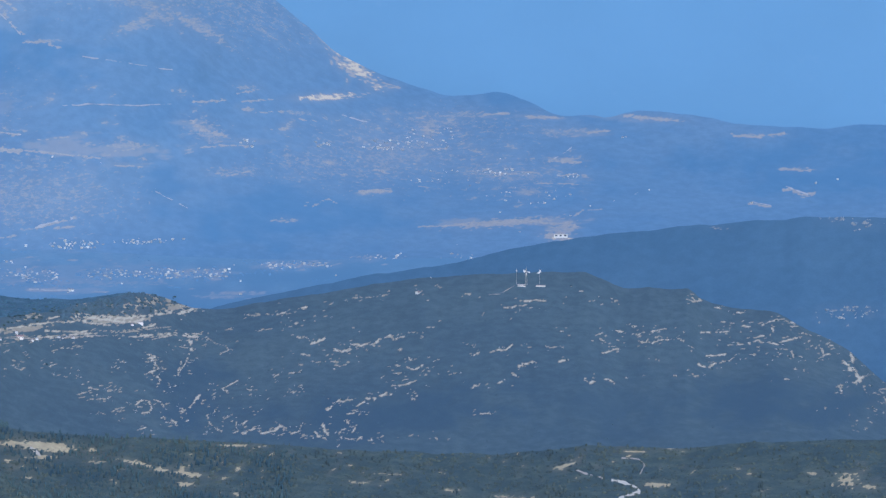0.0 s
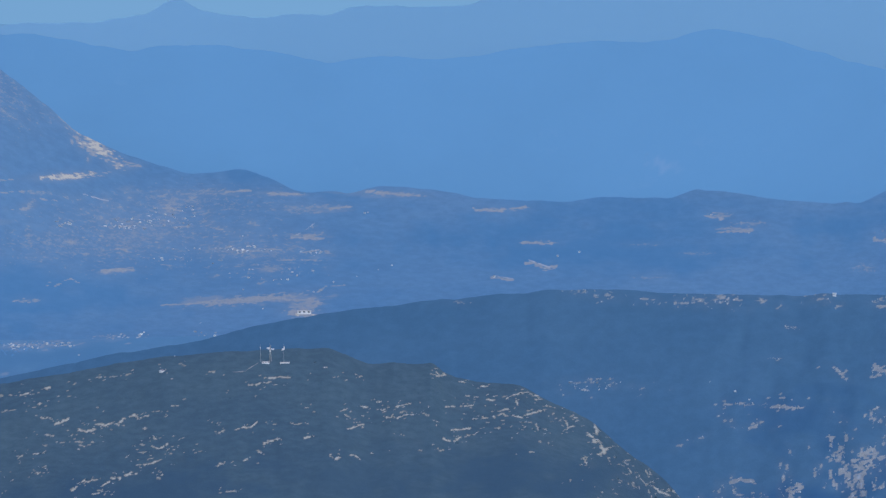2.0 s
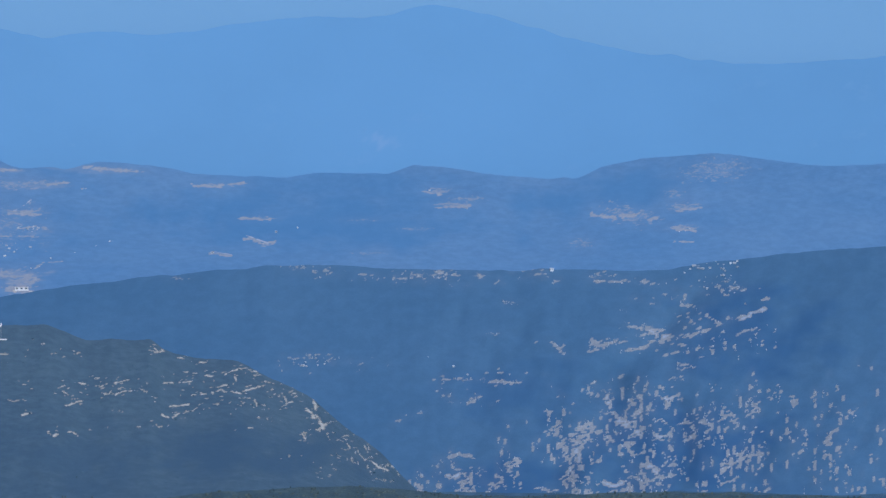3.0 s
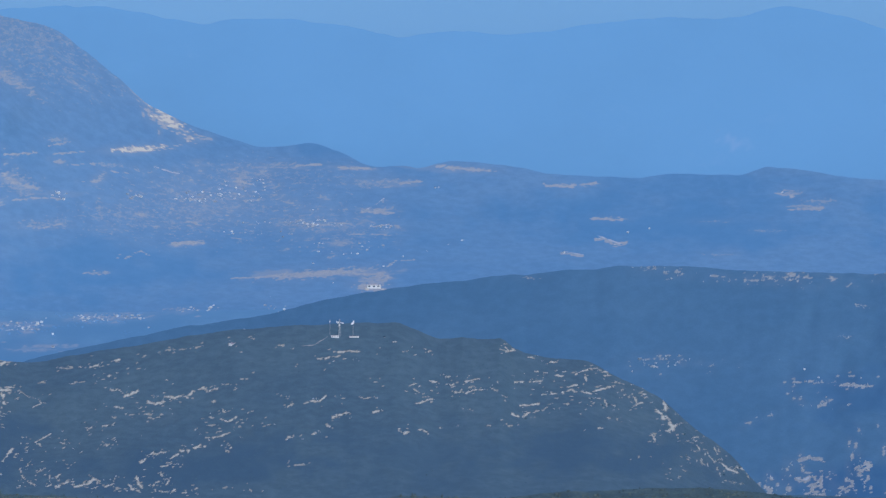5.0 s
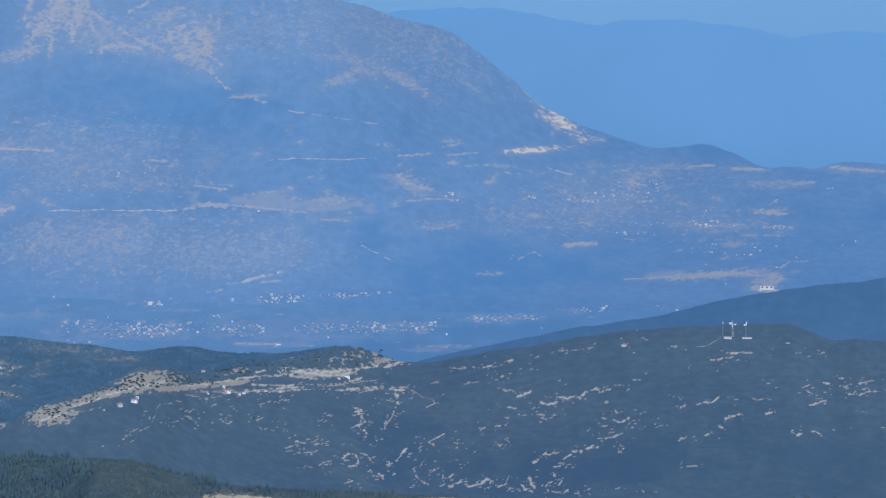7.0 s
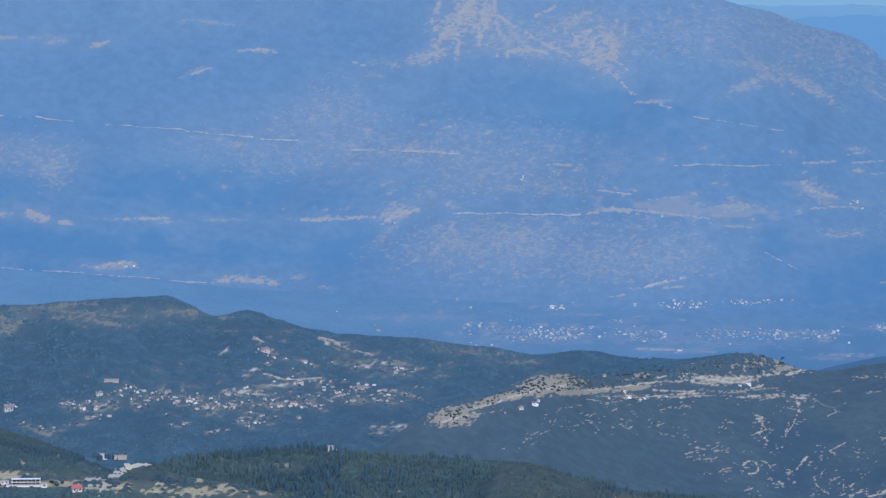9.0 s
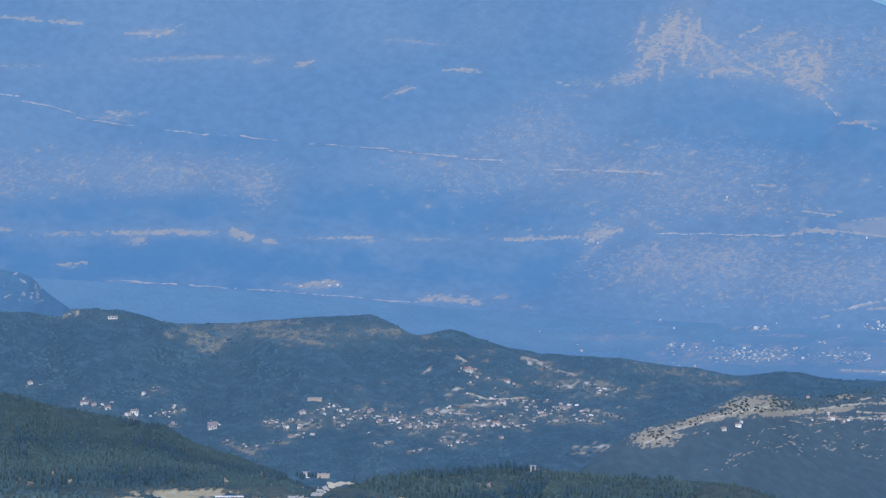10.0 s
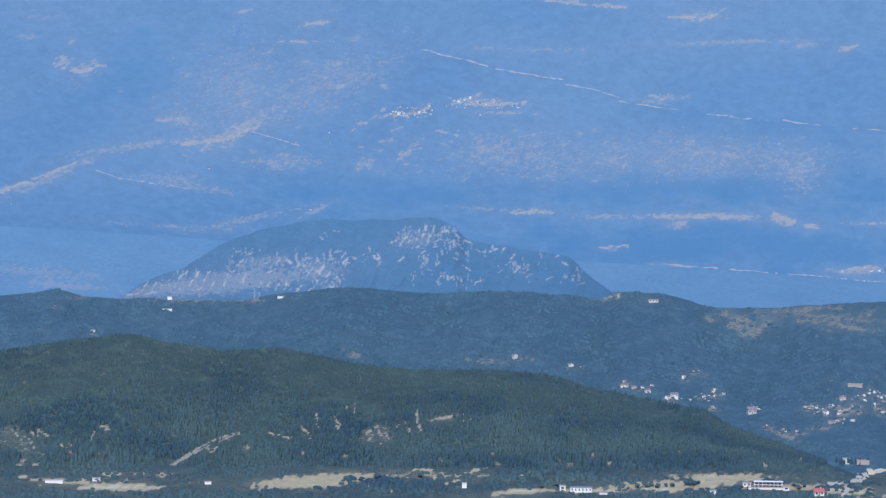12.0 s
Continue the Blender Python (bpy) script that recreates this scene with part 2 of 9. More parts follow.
def land(name, veg, veg2, soil, soil2, patch=60.0, grain=6.0, edge=0.9, rough=0.9, bump=1.5, grit=0.75, soft=0.12, halo=0.25, mottle=0.45, chalky=1.1, dense=(0.8, 0.84, 0.88), clean=None, lay=(1, 1, 1)):
    """Ground under scrub, with bare soil and rock where the cover is broken."""
    m, t, bsdf = nodes_of(name)
    big, fine, mid = tex(t, patch, 5), tex(t, grain, 4, 0.7, lay), tex(t, grain * 3.5, 5, 0.65, lay, offset=40)
    green = mix(t, ramp(t, big, [(0.35, (0, 0, 0)), (0.68, (1, 1, 1))]), veg, veg2)
    green = mix(t, ramp(t, fine, [(0.36, (grit,) * 3), (0.62, (0, 0, 0))]), green, tuple(0.62 * c for c in veg))
    blot = tex(t, grain * 7, 6, 0.62, offset=90)
    green = mix(t, ramp(t, blot, [(0.40, (mottle,) * 3), (0.52, (0, 0, 0))]), green, tuple(0.72 * c for c in veg))
    green = mix(t, ramp(t, blot, [(0.52, (0, 0, 0)), (0.66, (mottle,) * 3)]), green, tuple(1.22 * c for c in veg2))
    k = t.nodes.new("ShaderNodeAttribute")
    k.attribute_name = "darkened"
    green = mix(t, k.outputs["Fac"], green, tuple(q * c for q, c in zip(dense, veg)))
    w = t.nodes.new("ShaderNodeAttribute")
    w.attribute_name = "thin"
    green = mix(t, sums(t, "MULTIPLY", w.outputs["Fac"], halo), green, soil2)
    earth = mix(t, ramp(t, mid, [(0.35, (0, 0, 0)), (0.65, (1, 1, 1))]), soil, soil2)
    earth = mix(t, ramp(t, fine, [(0.3, (0.5,) * 3), (0.5, (0, 0, 0))]), earth, tuple(0.5 * c for c in soil))
    a = t.nodes.new("ShaderNodeAttribute")
    a.attribute_name = "bare"
    here = sums(t, "ADD", a.outputs["Fac"], sums(t, "MULTIPLY", sums(t, "SUBTRACT", mid, 0.5), edge))
    here = sums(t, "ADD", here, sums(t, "MULTIPLY", sums(t, "SUBTRACT", fine, 0.5), 1.3 * edge))
    chalk = sums(t, "MULTIPLY", sums(t, "SUBTRACT", a.outputs["Fac"], 1.0), 5.0, True)
    earth = mix(t, chalk, earth, clean or tuple(min(0.8, chalky * c * w) for c, w in zip(soil, (0.95, 1.05, 1.22))))
    here = ramp(t, here, [(0.5 - soft, (0, 0, 0)), (0.5 + soft, (1, 1, 1))])
    t.links.new(mix(t, here, green, earth), bsdf.inputs["Base Color"])
    bsdf.inputs["Roughness"].default_value = rough
    bsdf.inputs["Specular IOR Level"].default_value = 0.14
    b = t.nodes.new("ShaderNodeBump")
    b.inputs["Strength"].default_value = 0.6
    b.inputs["Distance"].default_value = bump
    t.links.new(fine, b.inputs["Height"])
    t.links.new(b.outputs["Normal"], bsdf.inputs["Normal"])
    return m


PALE, TAN, DUN = (0.35, 0.225, 0.115), (0.27, 0.165, 0.08), (0.20, 0.12, 0.055)
land_pine = land("pine_floor", (0.050, 0.054, 0.033), (0.072, 0.070, 0.034), TAN, PALE, 40, 1.2, edge=1.6, bump=0.4, soft=0.2, halo=0.3)
land_field = land("dry_field_land", (0.050, 0.052, 0.035), (0.079, 0.071, 0.037), (0.40, 0.252, 0.10), (0.29, 0.182, 0.074), 40, 1.2, edge=1.0, bump=0.4, soft=0.1)
land_scrub = land("scrub_hill", (0.0575, 0.062, 0.053), (0.074, 0.076, 0.059), (0.268, 0.178, 0.092), (0.222, 0.148, 0.078), 90, 1.1, edge=0.9, bump=0.25, grit=0.2, soft=0.1, halo=0.06, mottle=0.32, chalky=1.9, dense=(0.78, 0.84, 0.94), clean=(0.355, 0.246, 0.132))
land_wood = land("wooded_hill", (0.060, 0.073, 0.067), (0.075, 0.087, 0.075), (0.225, 0.155, 0.085), (0.15, 0.115, 0.068), 60, 1.4, edge=1.5, bump=0.4, soft=0.16, halo=0.3, clean=(0.36, 0.262, 0.165))
# Ridge and knoll: the blue in the plant colours is painted haze.
hazed_ridge = land("hazed_green_ridge", (0.061, 0.080, 0.087), (0.070, 0.088, 0.093), (0.245, 0.178, 0.116), (0.172, 0.136, 0.1), 120, 1.6, edge=1.0, bump=0.35, grit=0.18, soft=0.1, mottle=0.16, halo=0.12, dense=(0.68, 0.76, 0.90))
hazed_knoll = land("rocky_knoll", (0.080, 0.105, 0.114), (0.091, 0.114, 0.119), (0.205, 0.170, 0.136), (0.165, 0.145, 0.124), 60, 1.6, edge=0.75, bump=0.5, soft=0.24, halo=0.3, mottle=0.18, grit=0.3, clean=(0.285, 0.218, 0.155))
# Valley and mountain: haze is mixed into plant and soil colours as blue-grey.
hazed_plain = land("hazed_valley_fields", (0.119, 0.148, 0.152), (0.137, 0.160, 0.158), (0.26, 0.195, 0.142), (0.185, 0.168, 0.148), 90, 4, bump=0.3, grit=0.25, soft=0.3, halo=0.4, mottle=0.12)
hazed_mountain = land("hazed_limestone_mountain", (0.099, 0.125, 0.138), (0.126, 0.143, 0.146), (0.272, 0.2, 0.136), (0.222, 0.173, 0.13), 200, 1.5, edge=0.9, bump=0.4, grit=0.08, soft=0.22, halo=0.27, mottle=0.2, dense=(0.80, 0.92, 0.98), clean=(0.42, 0.28, 0.15), lay=(0.6, 0.6, 1.3))
# Farthest ranges: the pale blue is distance haze painted into the base colours.
hazed_range = land("far_range", (0.126, 0.164, 0.172), (0.131, 0.169, 0.176), (0.168, 0.19, 0.185), (0.16, 0.182, 0.182), 420, 60, bump=0.3, grit=0.0, mottle=0.12, soft=0.3)
hazed_last_range = land("hazed_farthest_range", (0.162, 0.192, 0.186), (0.166, 0.196, 0.189), (0.17, 0.19, 0.18), (0.17, 0.19, 0.18), 500, 90, bump=0.3, grit=0.0, mottle=0.06)

# ---- the sky low over the horizon ----
def sky_backdrop():
    az = np.linspace(radians(-28), radians(24), 60)
    el = np.array([-0.05, -0.004, 0.006, 0.02, 0.05])
    p = np.stack([np.stack([4988 * np.sin(az), 4988 * np.cos(az), EYE.z + 4988 * np.tan(e) + 0 * az], -1) for e in el])
    i = np.arange(len(el) * 60).reshape(len(el), 60)
    me = mesh_from("backdrop", p.reshape(-1, 3), np.stack([i[:-1, :-1], i[:-1, 1:], i[1:, 1:], i[1:, :-1]], -1).reshape(-1, 4), True)
    m, t, bsdf = nodes_of("sky_glow")
    bsdf.inputs["Base Color"].default_value = (0, 0, 0, 1)
    bsdf.inputs["Specular IOR Level"].default_value = 0
    t.links.new(ramp(t, tex(t, 900, 2, 0.4, (0.5, 0.5, 3)), [(0.3, (0.192, 0.233, 0.224)), (0.7, (0.203, 0.247, 0.237))]), bsdf.inputs["Emission Color"])
    bsdf.inputs["Emission Strength"].default_value = 1.0
    me.materials.append(m)
    return tagged(new("backdrop", me), "pale blue sky low over the mountains", "sky", kind="structure")


sky_backdrop()

# ---- the land, from the far ranges to the near slopes ----
last_range = Slope(-3200, 3000, [(-3200, -60), (-600, -40), (300, -10), (748, -12), (887, -26), (947, -51), (1000, -33), (1096, -23), (1206, -26), (1290, -40),
                   (1456, -38), (1526, -70), (1586, -100), (1636, -115), (1686, -94), (1885, -89), (1950, -81), (2024, -99), (2074, -89), (2143, -64), (2300, -50), (3000, -20)],
                   330, 4800, 4960, 3.4, 0.5, 300, seed=3, behind=40, drop=30, even=True)
last_range.build("far_range", hazed_last_range, "farthest mountain range under the sky, pale blue from painted haze", "mountain range", 9, 9)
far_range = Slope(-3200, 3000, [(-3200, 0), (300, 14), (502, 12), (681, 5), (761, 18), (861, 36), (941, 26), (1076, 34), (1216, 59), (1326, 49), (1416, 55), (1546, 35), (1646, 25),
                  (1765, 25), (1895, 6), (1984, 16), (2064, 41), (2160, 66), (2302, 91), (2468, 106), (3000, 60)],
                  380, 4480, 4780, 3.2, 0.5, 300, seed=4, behind=40, drop=30, even=True)
far_range.patch(1801, 241, 60, 16, 15, 0.6, 0.55)
far_range.build("hazed_blue_range", hazed_range, "smooth forested mountain range in the distance, blue from painted haze", "mountain range", 9, 9)

mountain = Slope(-2500, 2750, [(-3200, -240), (-1200, -260), (-300, -200), (150, -100), (356, -23), (456, 2), (532, 28), (601, 45), (661, 85), (731, 145), (781, 185), (841, 215), (911, 236), (977, 256),
                 (1047, 248), (1097, 257), (1166, 287), (1236, 289), (1316, 278), (1396, 285), (1477, 298), (1617, 306), (1717, 301), (1807, 301), (1867, 288), (1937, 291), (1996, 301),
                 (2136, 311), (2200, 289), (2282, 273), (2382, 267), (2600, 285), (3000, 260)],
                 [(-3200, 362), (-2221, 399), (-1622, 437), (-1074, 462), (-776, 480), (-576, 498), (-375, 513), (-175, 522), (300, 542), (700, 557), (1100, 552), (1500, 557), (3000, 572)],
                 3938, [(-3200, 4520), (300, 4500), (700, 4850), (1000, 5200), (3000, 5200)], 2.5, 10, 190, 0.9, seed=8, behind=60, drop=60, even=True)
plain = Slope(-2500, 2750, [(u, v - 12) for u, v in mountain.foot], 700, 3500, 3950, 0.0, 0.0, 200, 0.85, seed=9, behind=30, drop=30)
knoll = Slope(-2060, -1090, [(-2060, 545), (-2002, 508), (-1962, 486), (-1882, 451), (-1823, 416), (-1753, 391), (-1663, 377), (-1573, 373), (-1463, 369), (-1422, 384), (-1392, 409),
              (-1342, 418), (-1262, 428), (-1222, 437), (-1191, 457), (-1161, 482), (-1090, 540)], 590, 3400, 3520, 3, 8, 70, seed=12, behind=90, drop=50)
second_ridge = Slope(380, 2750, [(380, 690), (498, 649), (599, 619), (820, 575), (1000, 545), (1151, 510), (1315, 490), (1416, 480), (1516, 472), (1636, 463), (1717, 463), (1817, 469),
                     (2017, 473), (2140, 470), (2253, 475), (2383, 459), (2470, 449), (2700, 430), (3000, 440)], 960, 3120, 3480, 2.0, 4.5, 170, seed=15, behind=150, drop=60)
village_hill = Slope(-2500, 760, [(-3200, 530), (-2400, 520), (-2221, 511), (-2112, 500), (-2060, 512), (-1802, 518), (-1722, 506), (-1600, 494), (-1462, 502), (-1321, 498), (-1221, 504),
                     (-1161, 512), (-1131, 499), (-1040, 502), (-970, 521), (-891, 523), (-700, 511), (-611, 509), (-571, 522), (-521, 542), (-471, 534), (-421, 544), (-341, 569),
                     (-200, 579), (-40, 595), (61, 608), (121, 602), (261, 616), (361, 609), (411, 604), (480, 630), (760, 760)], 860, 2700, 3080, 2.5, 24, 130, seed=18)
antenna_hill = Slope(-330, 1960, [(-330, 860), (-230, 775), (-135, 712), (-105, 702), (-73, 688), (-40, 685), (-13, 672), (27, 652), (57, 637), (90, 635), (120, 643), (150, 647), (190, 645), (280, 634), (361, 614), (411, 604), (472, 614), (522, 631), (559, 634), (639, 621),
                     (719, 608), (800, 595), (900, 580), (1000, 572), (1111, 566), (1201, 565), (1241, 575), (1291, 592), (1391, 592), (1421, 611), (1480, 624), (1538, 629),
                     (1599, 659), (1679, 698), (1739, 747), (1799, 792), (1840, 836), (1960, 940)], 960, [(-330, 2420), (100, 2500), (500, 2560), (1960, 2560)], [(-330, 2560), (0, 2660), (300, 2830), (600, 2950), (1960, 2960)], 2.0, 6, 160, seed=21)
pine_hill = Slope(-2500, -560, [(-3200, 640), (-2400, 620), (-2221, 606), (-2122, 592), (-1992, 578), (-1922, 592), (-1822, 604), (-1742, 602), (-1601, 626), (-1521, 636), (-1320, 640), (-1260, 645),
                  (-1169, 668), (-1069, 688), (-968, 706), (-918, 735), (-838, 760), (-778, 784), (-707, 816), (-560, 870)], 820, 2180, 2400, 1.5, 10, 90, seed=24, behind=120, drop=60)
spur = Slope(-760, 200, [(-760, 850), (-690, 826), (-645, 810), (-575, 795), (-475, 785), (-394, 775), (-314, 778), (-223, 787), (-113, 792), (0, 797), (80, 818), (170, 836),
             (246, 850), (340, 872), (420, 905)], 930, 2160, 2330, 1.5, 12, 80, seed=27, behind=120, drop=60)
near_slope = Slope(-160, 2750, [(-160, 900), (-60, 840), (-20, 806), (20, 800), (57, 806), (147, 834), (250, 848), (340, 856), (475, 862), (596, 868), (777, 880), (877, 884), (1028, 888), (1129, 882), (1230, 870),
                   (1380, 874), (1481, 863), (1748, 855), (2004, 872), (2304, 864), (3000, 880)], 1080, 1980, 2250, 2.0, 14, 90, seed=30, behind=120, drop=60)
near_flat = Slope(-2500, 100, [(-3200, 808), (-650, 812), (-560, 828), (-440, 850), (-380, 876), (200, 915), (600, 940)], 1100, 1800, 2185, 0.5, 4, 120, seed=33, behind=60, drop=30)


antenna_hill.trim, second_ridge.trim, village_hill.trim, pine_hill.trim, near_slope.trim = 1.0, 0.9, 0.9, 0.8, 0.75
antenna_hill.veins, second_ridge.veins, mountain.veins = 1.0, 0.7, 0.28
second_ridge.rugged = [(0, 1.0), (1750, 1.0), (2050, 2.5), (3000, 2.5)]


def crags(slope, u, v, w, h, count, length):
    """A broken rock face: many small upright ribs of bare rock."""
    rng = random.Random(int(u * 7 + v))
    for _ in range(int(count)):
        a, q = rng.uniform(0, 2 * math.pi), 1.3 * rng.random() ** 0.7
        pu, pv = u + 0.5 * w * q * math.cos(a), v + 0.5 * h * q * math.sin(a)
        if fbm(pu / 30.0, pv / 42.0, 3, 19) < -0.22:
            continue
        tall = length * rng.uniform(0.35, 1.2)
        slope.patch(pu, pv, tall * rng.uniform(0.18, 0.34), tall, rng.uniform(-25, 25), 0.38, rng.uniform(0.7, 1.0))


def ledge(slope, wide, *knots):
    """A narrow outcrop of pale rock along a bent line."""
    line = np.array(knots, float)
    bright = 1.22 if wide >= (4 if slope is antenna_hill else 9) or slope in (village_hill, near_flat, knoll) else 1.0
    slope.ledges.append((line, (0.68 if slope is mountain and wide < 9 else 0.39 if slope is antenna_hill else 0.5) * wide, bright))
    if slope not in (antenna_hill, second_ridge):
        return
    rng = random.Random(int(line.sum()))
    for _ in range(rng.randrange(2, 5 + len(line))):  # loose bits beside it
        u, v = line[rng.randrange(len(line))] + (rng.gauss(0, 12), rng.gauss(0, 6))
        slope.ledges.append((np.array([(u, v), (u + rng.uniform(1, 6), v + rng.uniform(-2, 1))]), rng.uniform(0.65, 1.15), 1.0))


def rock_face(slope, u, v, w, h, count, length):
    """Upright ribs of bare rock side by side, in broken groups."""
    rng = random.Random(int(u + 3 * v))
    for _ in range(count):
        pu, pv = u + rng.uniform(-0.5, 0.5) * w, v + rng.uniform(-0.5, 0.5) * h
        if fbm(pu / 34.0, pv / 30.0, 3, 23) < 0.05:
            continue
        tall, lean = length * rng.uniform(0.4, 1.3), rng.uniform(-0.35, 0.35)
        line = np.array([(pu, pv), (pu + lean * tall, pv + 0.5 * tall), (pu + lean * tall * rng.uniform(0.2, 1.6), pv + tall)])
        slope.ledges.append((line, rng.uniform(1.6, 3.0) * (0.72 if slope is knoll else 1.0), rng.uniform(0.8, 1.2) if slope is knoll else 1.0))


def fold(slope, wide, deep, *knots):
    """A gully, or with a negative depth a rib, down the slope."""
    slope.folds.append((np.array(knots, float), wide, deep))


def tone_area(slope, u, v, w, h, tilt=0.0, force=1.0):
    """Darker ground, w by h across: partly woods, in the gorge painted shade."""
    slope.tone_areas.append((u, v, w / 2, h / 2, radians(tilt), force))


def veil(slope, u, v, w, h, tilt, force):
    """Dry open ground under thin grass, w by h across."""
    slope.veils.append((u, v, w / 2, h / 2, radians(tilt), force))


def yard(u, v, kind):
    """Trodden ground and a terrace edge beside a house."""
    village_hill.patch(u + 2 * kind - 4, v + 2.5, 11 + 4 * kind, 4.5 + 0.5 * kind, 4 * kind - 8, 0.7, 0.72)


def strewn(slope, u, v, w, h, count, size):
    """Small outcrops and clearings strewn along the lie of the slope."""
    rng = random.Random(int(u * 5 + v * 3))
    for _ in range(int(count)):
        a, q = rng.uniform(0, 2 * math.pi), math.sqrt(rng.random())
        long = size * rng.uniform(0.5, 1.5) ** 2
        slope.patch(u + 0.5 * w * q * math.cos(a), v + 0.5 * h * q * math.sin(a), long, max(3.0, long * rng.uniform(0.25, 0.5)), rng.uniform(-30, 15), 0.8, rng.uniform(0.45, 0.75) * (0.78 if slope is village_hill else 1.0))

# ---- bare fields, rock and soil where the cover is broken ----
mountain.patch(-2172, 54, 40, 10, 0, 0.6, 0.5)
mountain.patch(-2097, 64, 18, 10, 0, 0.6, 0.55)
mountain.patch(-2112, 98, 30, 18, -30, 0.6, 0.6)
mountain.patch(-2073, 113, 60, 30, -30, 0.9, 0.5)
mountain.patch(-1794, 7, 30, 5, -10, 0.6, 0.7)
mountain.patch(-1665, 28, 40, 8, -12, 0.6, 0.7)
mountain.patch(-1704, 60, 50, 5, 0, 0.6, 0.55)
mountain.patch(-2152, 19, 60, 6, 0, 0.6, 0.45)
mountain.patch(-1595, 53, 40, 12, -10, 0.6, 0.45)
mountain.patch(-1824, 137, 120, 60, -20, 0.9, 0.36)
mountain.patch(-1604, 125, 140, 50, -20, 0.9, 0.42)
mountain.patch(-1808, 221, 160, 26, -25, 0.6, 0.6)
mountain.patch(-1893, 202, 60, 25, 20, 0.6, 0.5)
mountain.patch(-1973, 245, 220, 14, -8, 0.6, 0.52)
mountain.patch(-2122, 297, 180, 16, -25, 0.6, 0.52)
mountain.patch(-2181, 317, 120, 14, -12, 0.6, 0.48)
mountain.patch(-1723, 271, 130, 28, 0, 0.6, 0.5)
mountain.patch(-1883, 317, 160, 12, 8, 0.6, 0.48)
mountain.patch(-1923, 302, 100, 20, 0, 0.9, 0.45)
mountain.patch(-1354, 165, 120, 12, 0, 0.8, 0.55)
mountain.patch(-1394, 159, 60, 8, -20, 0.6, 0.6)
mountain.patch(-1349, 183, 80, 6, 0, 0.6, 0.55)
mountain.patch(-1323, 258, 200, 60, 5, 1, 0.46)
mountain.patch(-1143, 262, 60, 40, 0, 1, 0.45)
mountain.patch(-1053, 266, 60, 40, 30, 1, 0.42)
mountain.patch(-944, 260, 60, 25, -20, 0.9, 0.5)
mountain.patch(-804, 288, 50, 70, -10, 0.9, 0.45)
mountain.patch(-1503, 254, 50, 12, -35, 0.6, 0.52)
mountain.patch(-1573, 275, 40, 20, 0, 0.6, 0.48)
mountain.patch(-1282, 357, 70, 9, 0, 0.6, 0.78)
mountain.patch(-1372, 353, 100, 6, 3, 0.6, 0.52)
mountain.patch(-1142, 366, 120, 8, 0, 0.8, 0.55)
mountain.patch(-1022, 366, 60, 8, 0, 0.6, 0.55)
mountain.patch(-962, 360, 55, 8, 0, 0.6, 0.78)
mountain.patch(-1022, 378, 30, 14, 0, 0.6, 0.65)
mountain.patch(-912, 367, 50, 6, 0, 0.6, 0.6)
mountain.patch(-838, 366, 35, 18, 20, 0.6, 0.68)
mountain.patch(-785, 377, 30, 8, 0, 0.6, 0.62)
mountain.patch(-713, 373, 60, 5, 0, 0.6, 0.5)
mountain.patch(-1265, 71, 120, 5, 0, 0.6, 0.52)
mountain.patch(-1226, -14, 50, 6, 0, 0.6, 0.7)
mountain.patch(-1146, -8, 50, 6, 5, 0.6, 0.7)
mountain.patch(-996, 13, 50, 10, 0, 0.6, 0.52)
mountain.patch(-946, 55, 200, 8, -3, 0.6, 0.47)
mountain.patch(-807, 61, 24, 8, 0, 0.6, 0.52)
mountain.patch(-728, 65, 30, 7, -10, 0.6, 0.65)
mountain.patch(-1142, 421, 40, 10, 0, 0.6, 0.58)
mountain.patch(-1793, 376, 200, 12, -12, 0.6, 0.5)
mountain.patch(-1663, 357, 70, 10, -25, 0.6, 0.55)
mountain.patch(-1375, 69, 40, 5, 0, 0.6, 0.5)
mountain.patch(-1044, 153, 60, 12, 0, 0.6, 0.5)
mountain.patch(-1074, 161, 60, 8, 5, 0.6, 0.5)
mountain.patch(-686, 454, 50, 14, 0, 0.6, 0.62)
mountain.patch(-731, 456, 30, 8, 0, 0.6, 0.58)
mountain.patch(-1015, 362, 120, 7, 0, 0.6, 0.52)
mountain.patch(-920, 363, 70, 8, 0, 0.6, 0.78)
mountain.patch(-1020, 376, 30, 12, 0, 0.6, 0.6)
mountain.patch(-841, 367, 40, 16, 20, 0.6, 0.65)
mountain.patch(-786, 379, 24, 8, 0, 0.6, 0.62)
mountain.patch(-646, 371, 80, 6, 0, 0.6, 0.52)
mountain.patch(-611, 378, 30, 8, 0, 0.6, 0.52)
mountain.patch(-516, 374, 90, 6, 0, 0.6, 0.52)
mountain.patch(-321, 370, 120, 8, -2, 0.6, 0.72)
mountain.patch(-206, 360, 70, 26, -20, 0.6, 0.6)
mountain.patch(-215, 390, 100, 14, -45, 0.6, 0.5)
mountain.patch(74, 313, 220, 40, 0, 1, 0.42)
mountain.patch(-65, 414, 240, 80, -5, 0.9, 0.47)
mountain.patch(165, 432, 360, 100, 0, 0.9, 0.44)
mountain.patch(-115, 414, 100, 70, -30, 0.8, 0.46)
mountain.patch(25, 394, 120, 26, -10, 0.6, 0.5)
mountain.patch(-816, 277, 60, 70, 40, 0.9, 0.43)
mountain.patch(-945, 267, 180, 50, -10, 1, 0.4)
mountain.patch(-18, 44, 220, 60, 10, 0.8, 0.48)
mountain.patch(-78, 5, 60, 50, -40, 0.6, 0.58)
mountain.patch(-93, 25, 90, 8, -50, 0.6, 0.78)
mountain.patch(112, 59, 60, 14, -20, 0.6, 0.62)
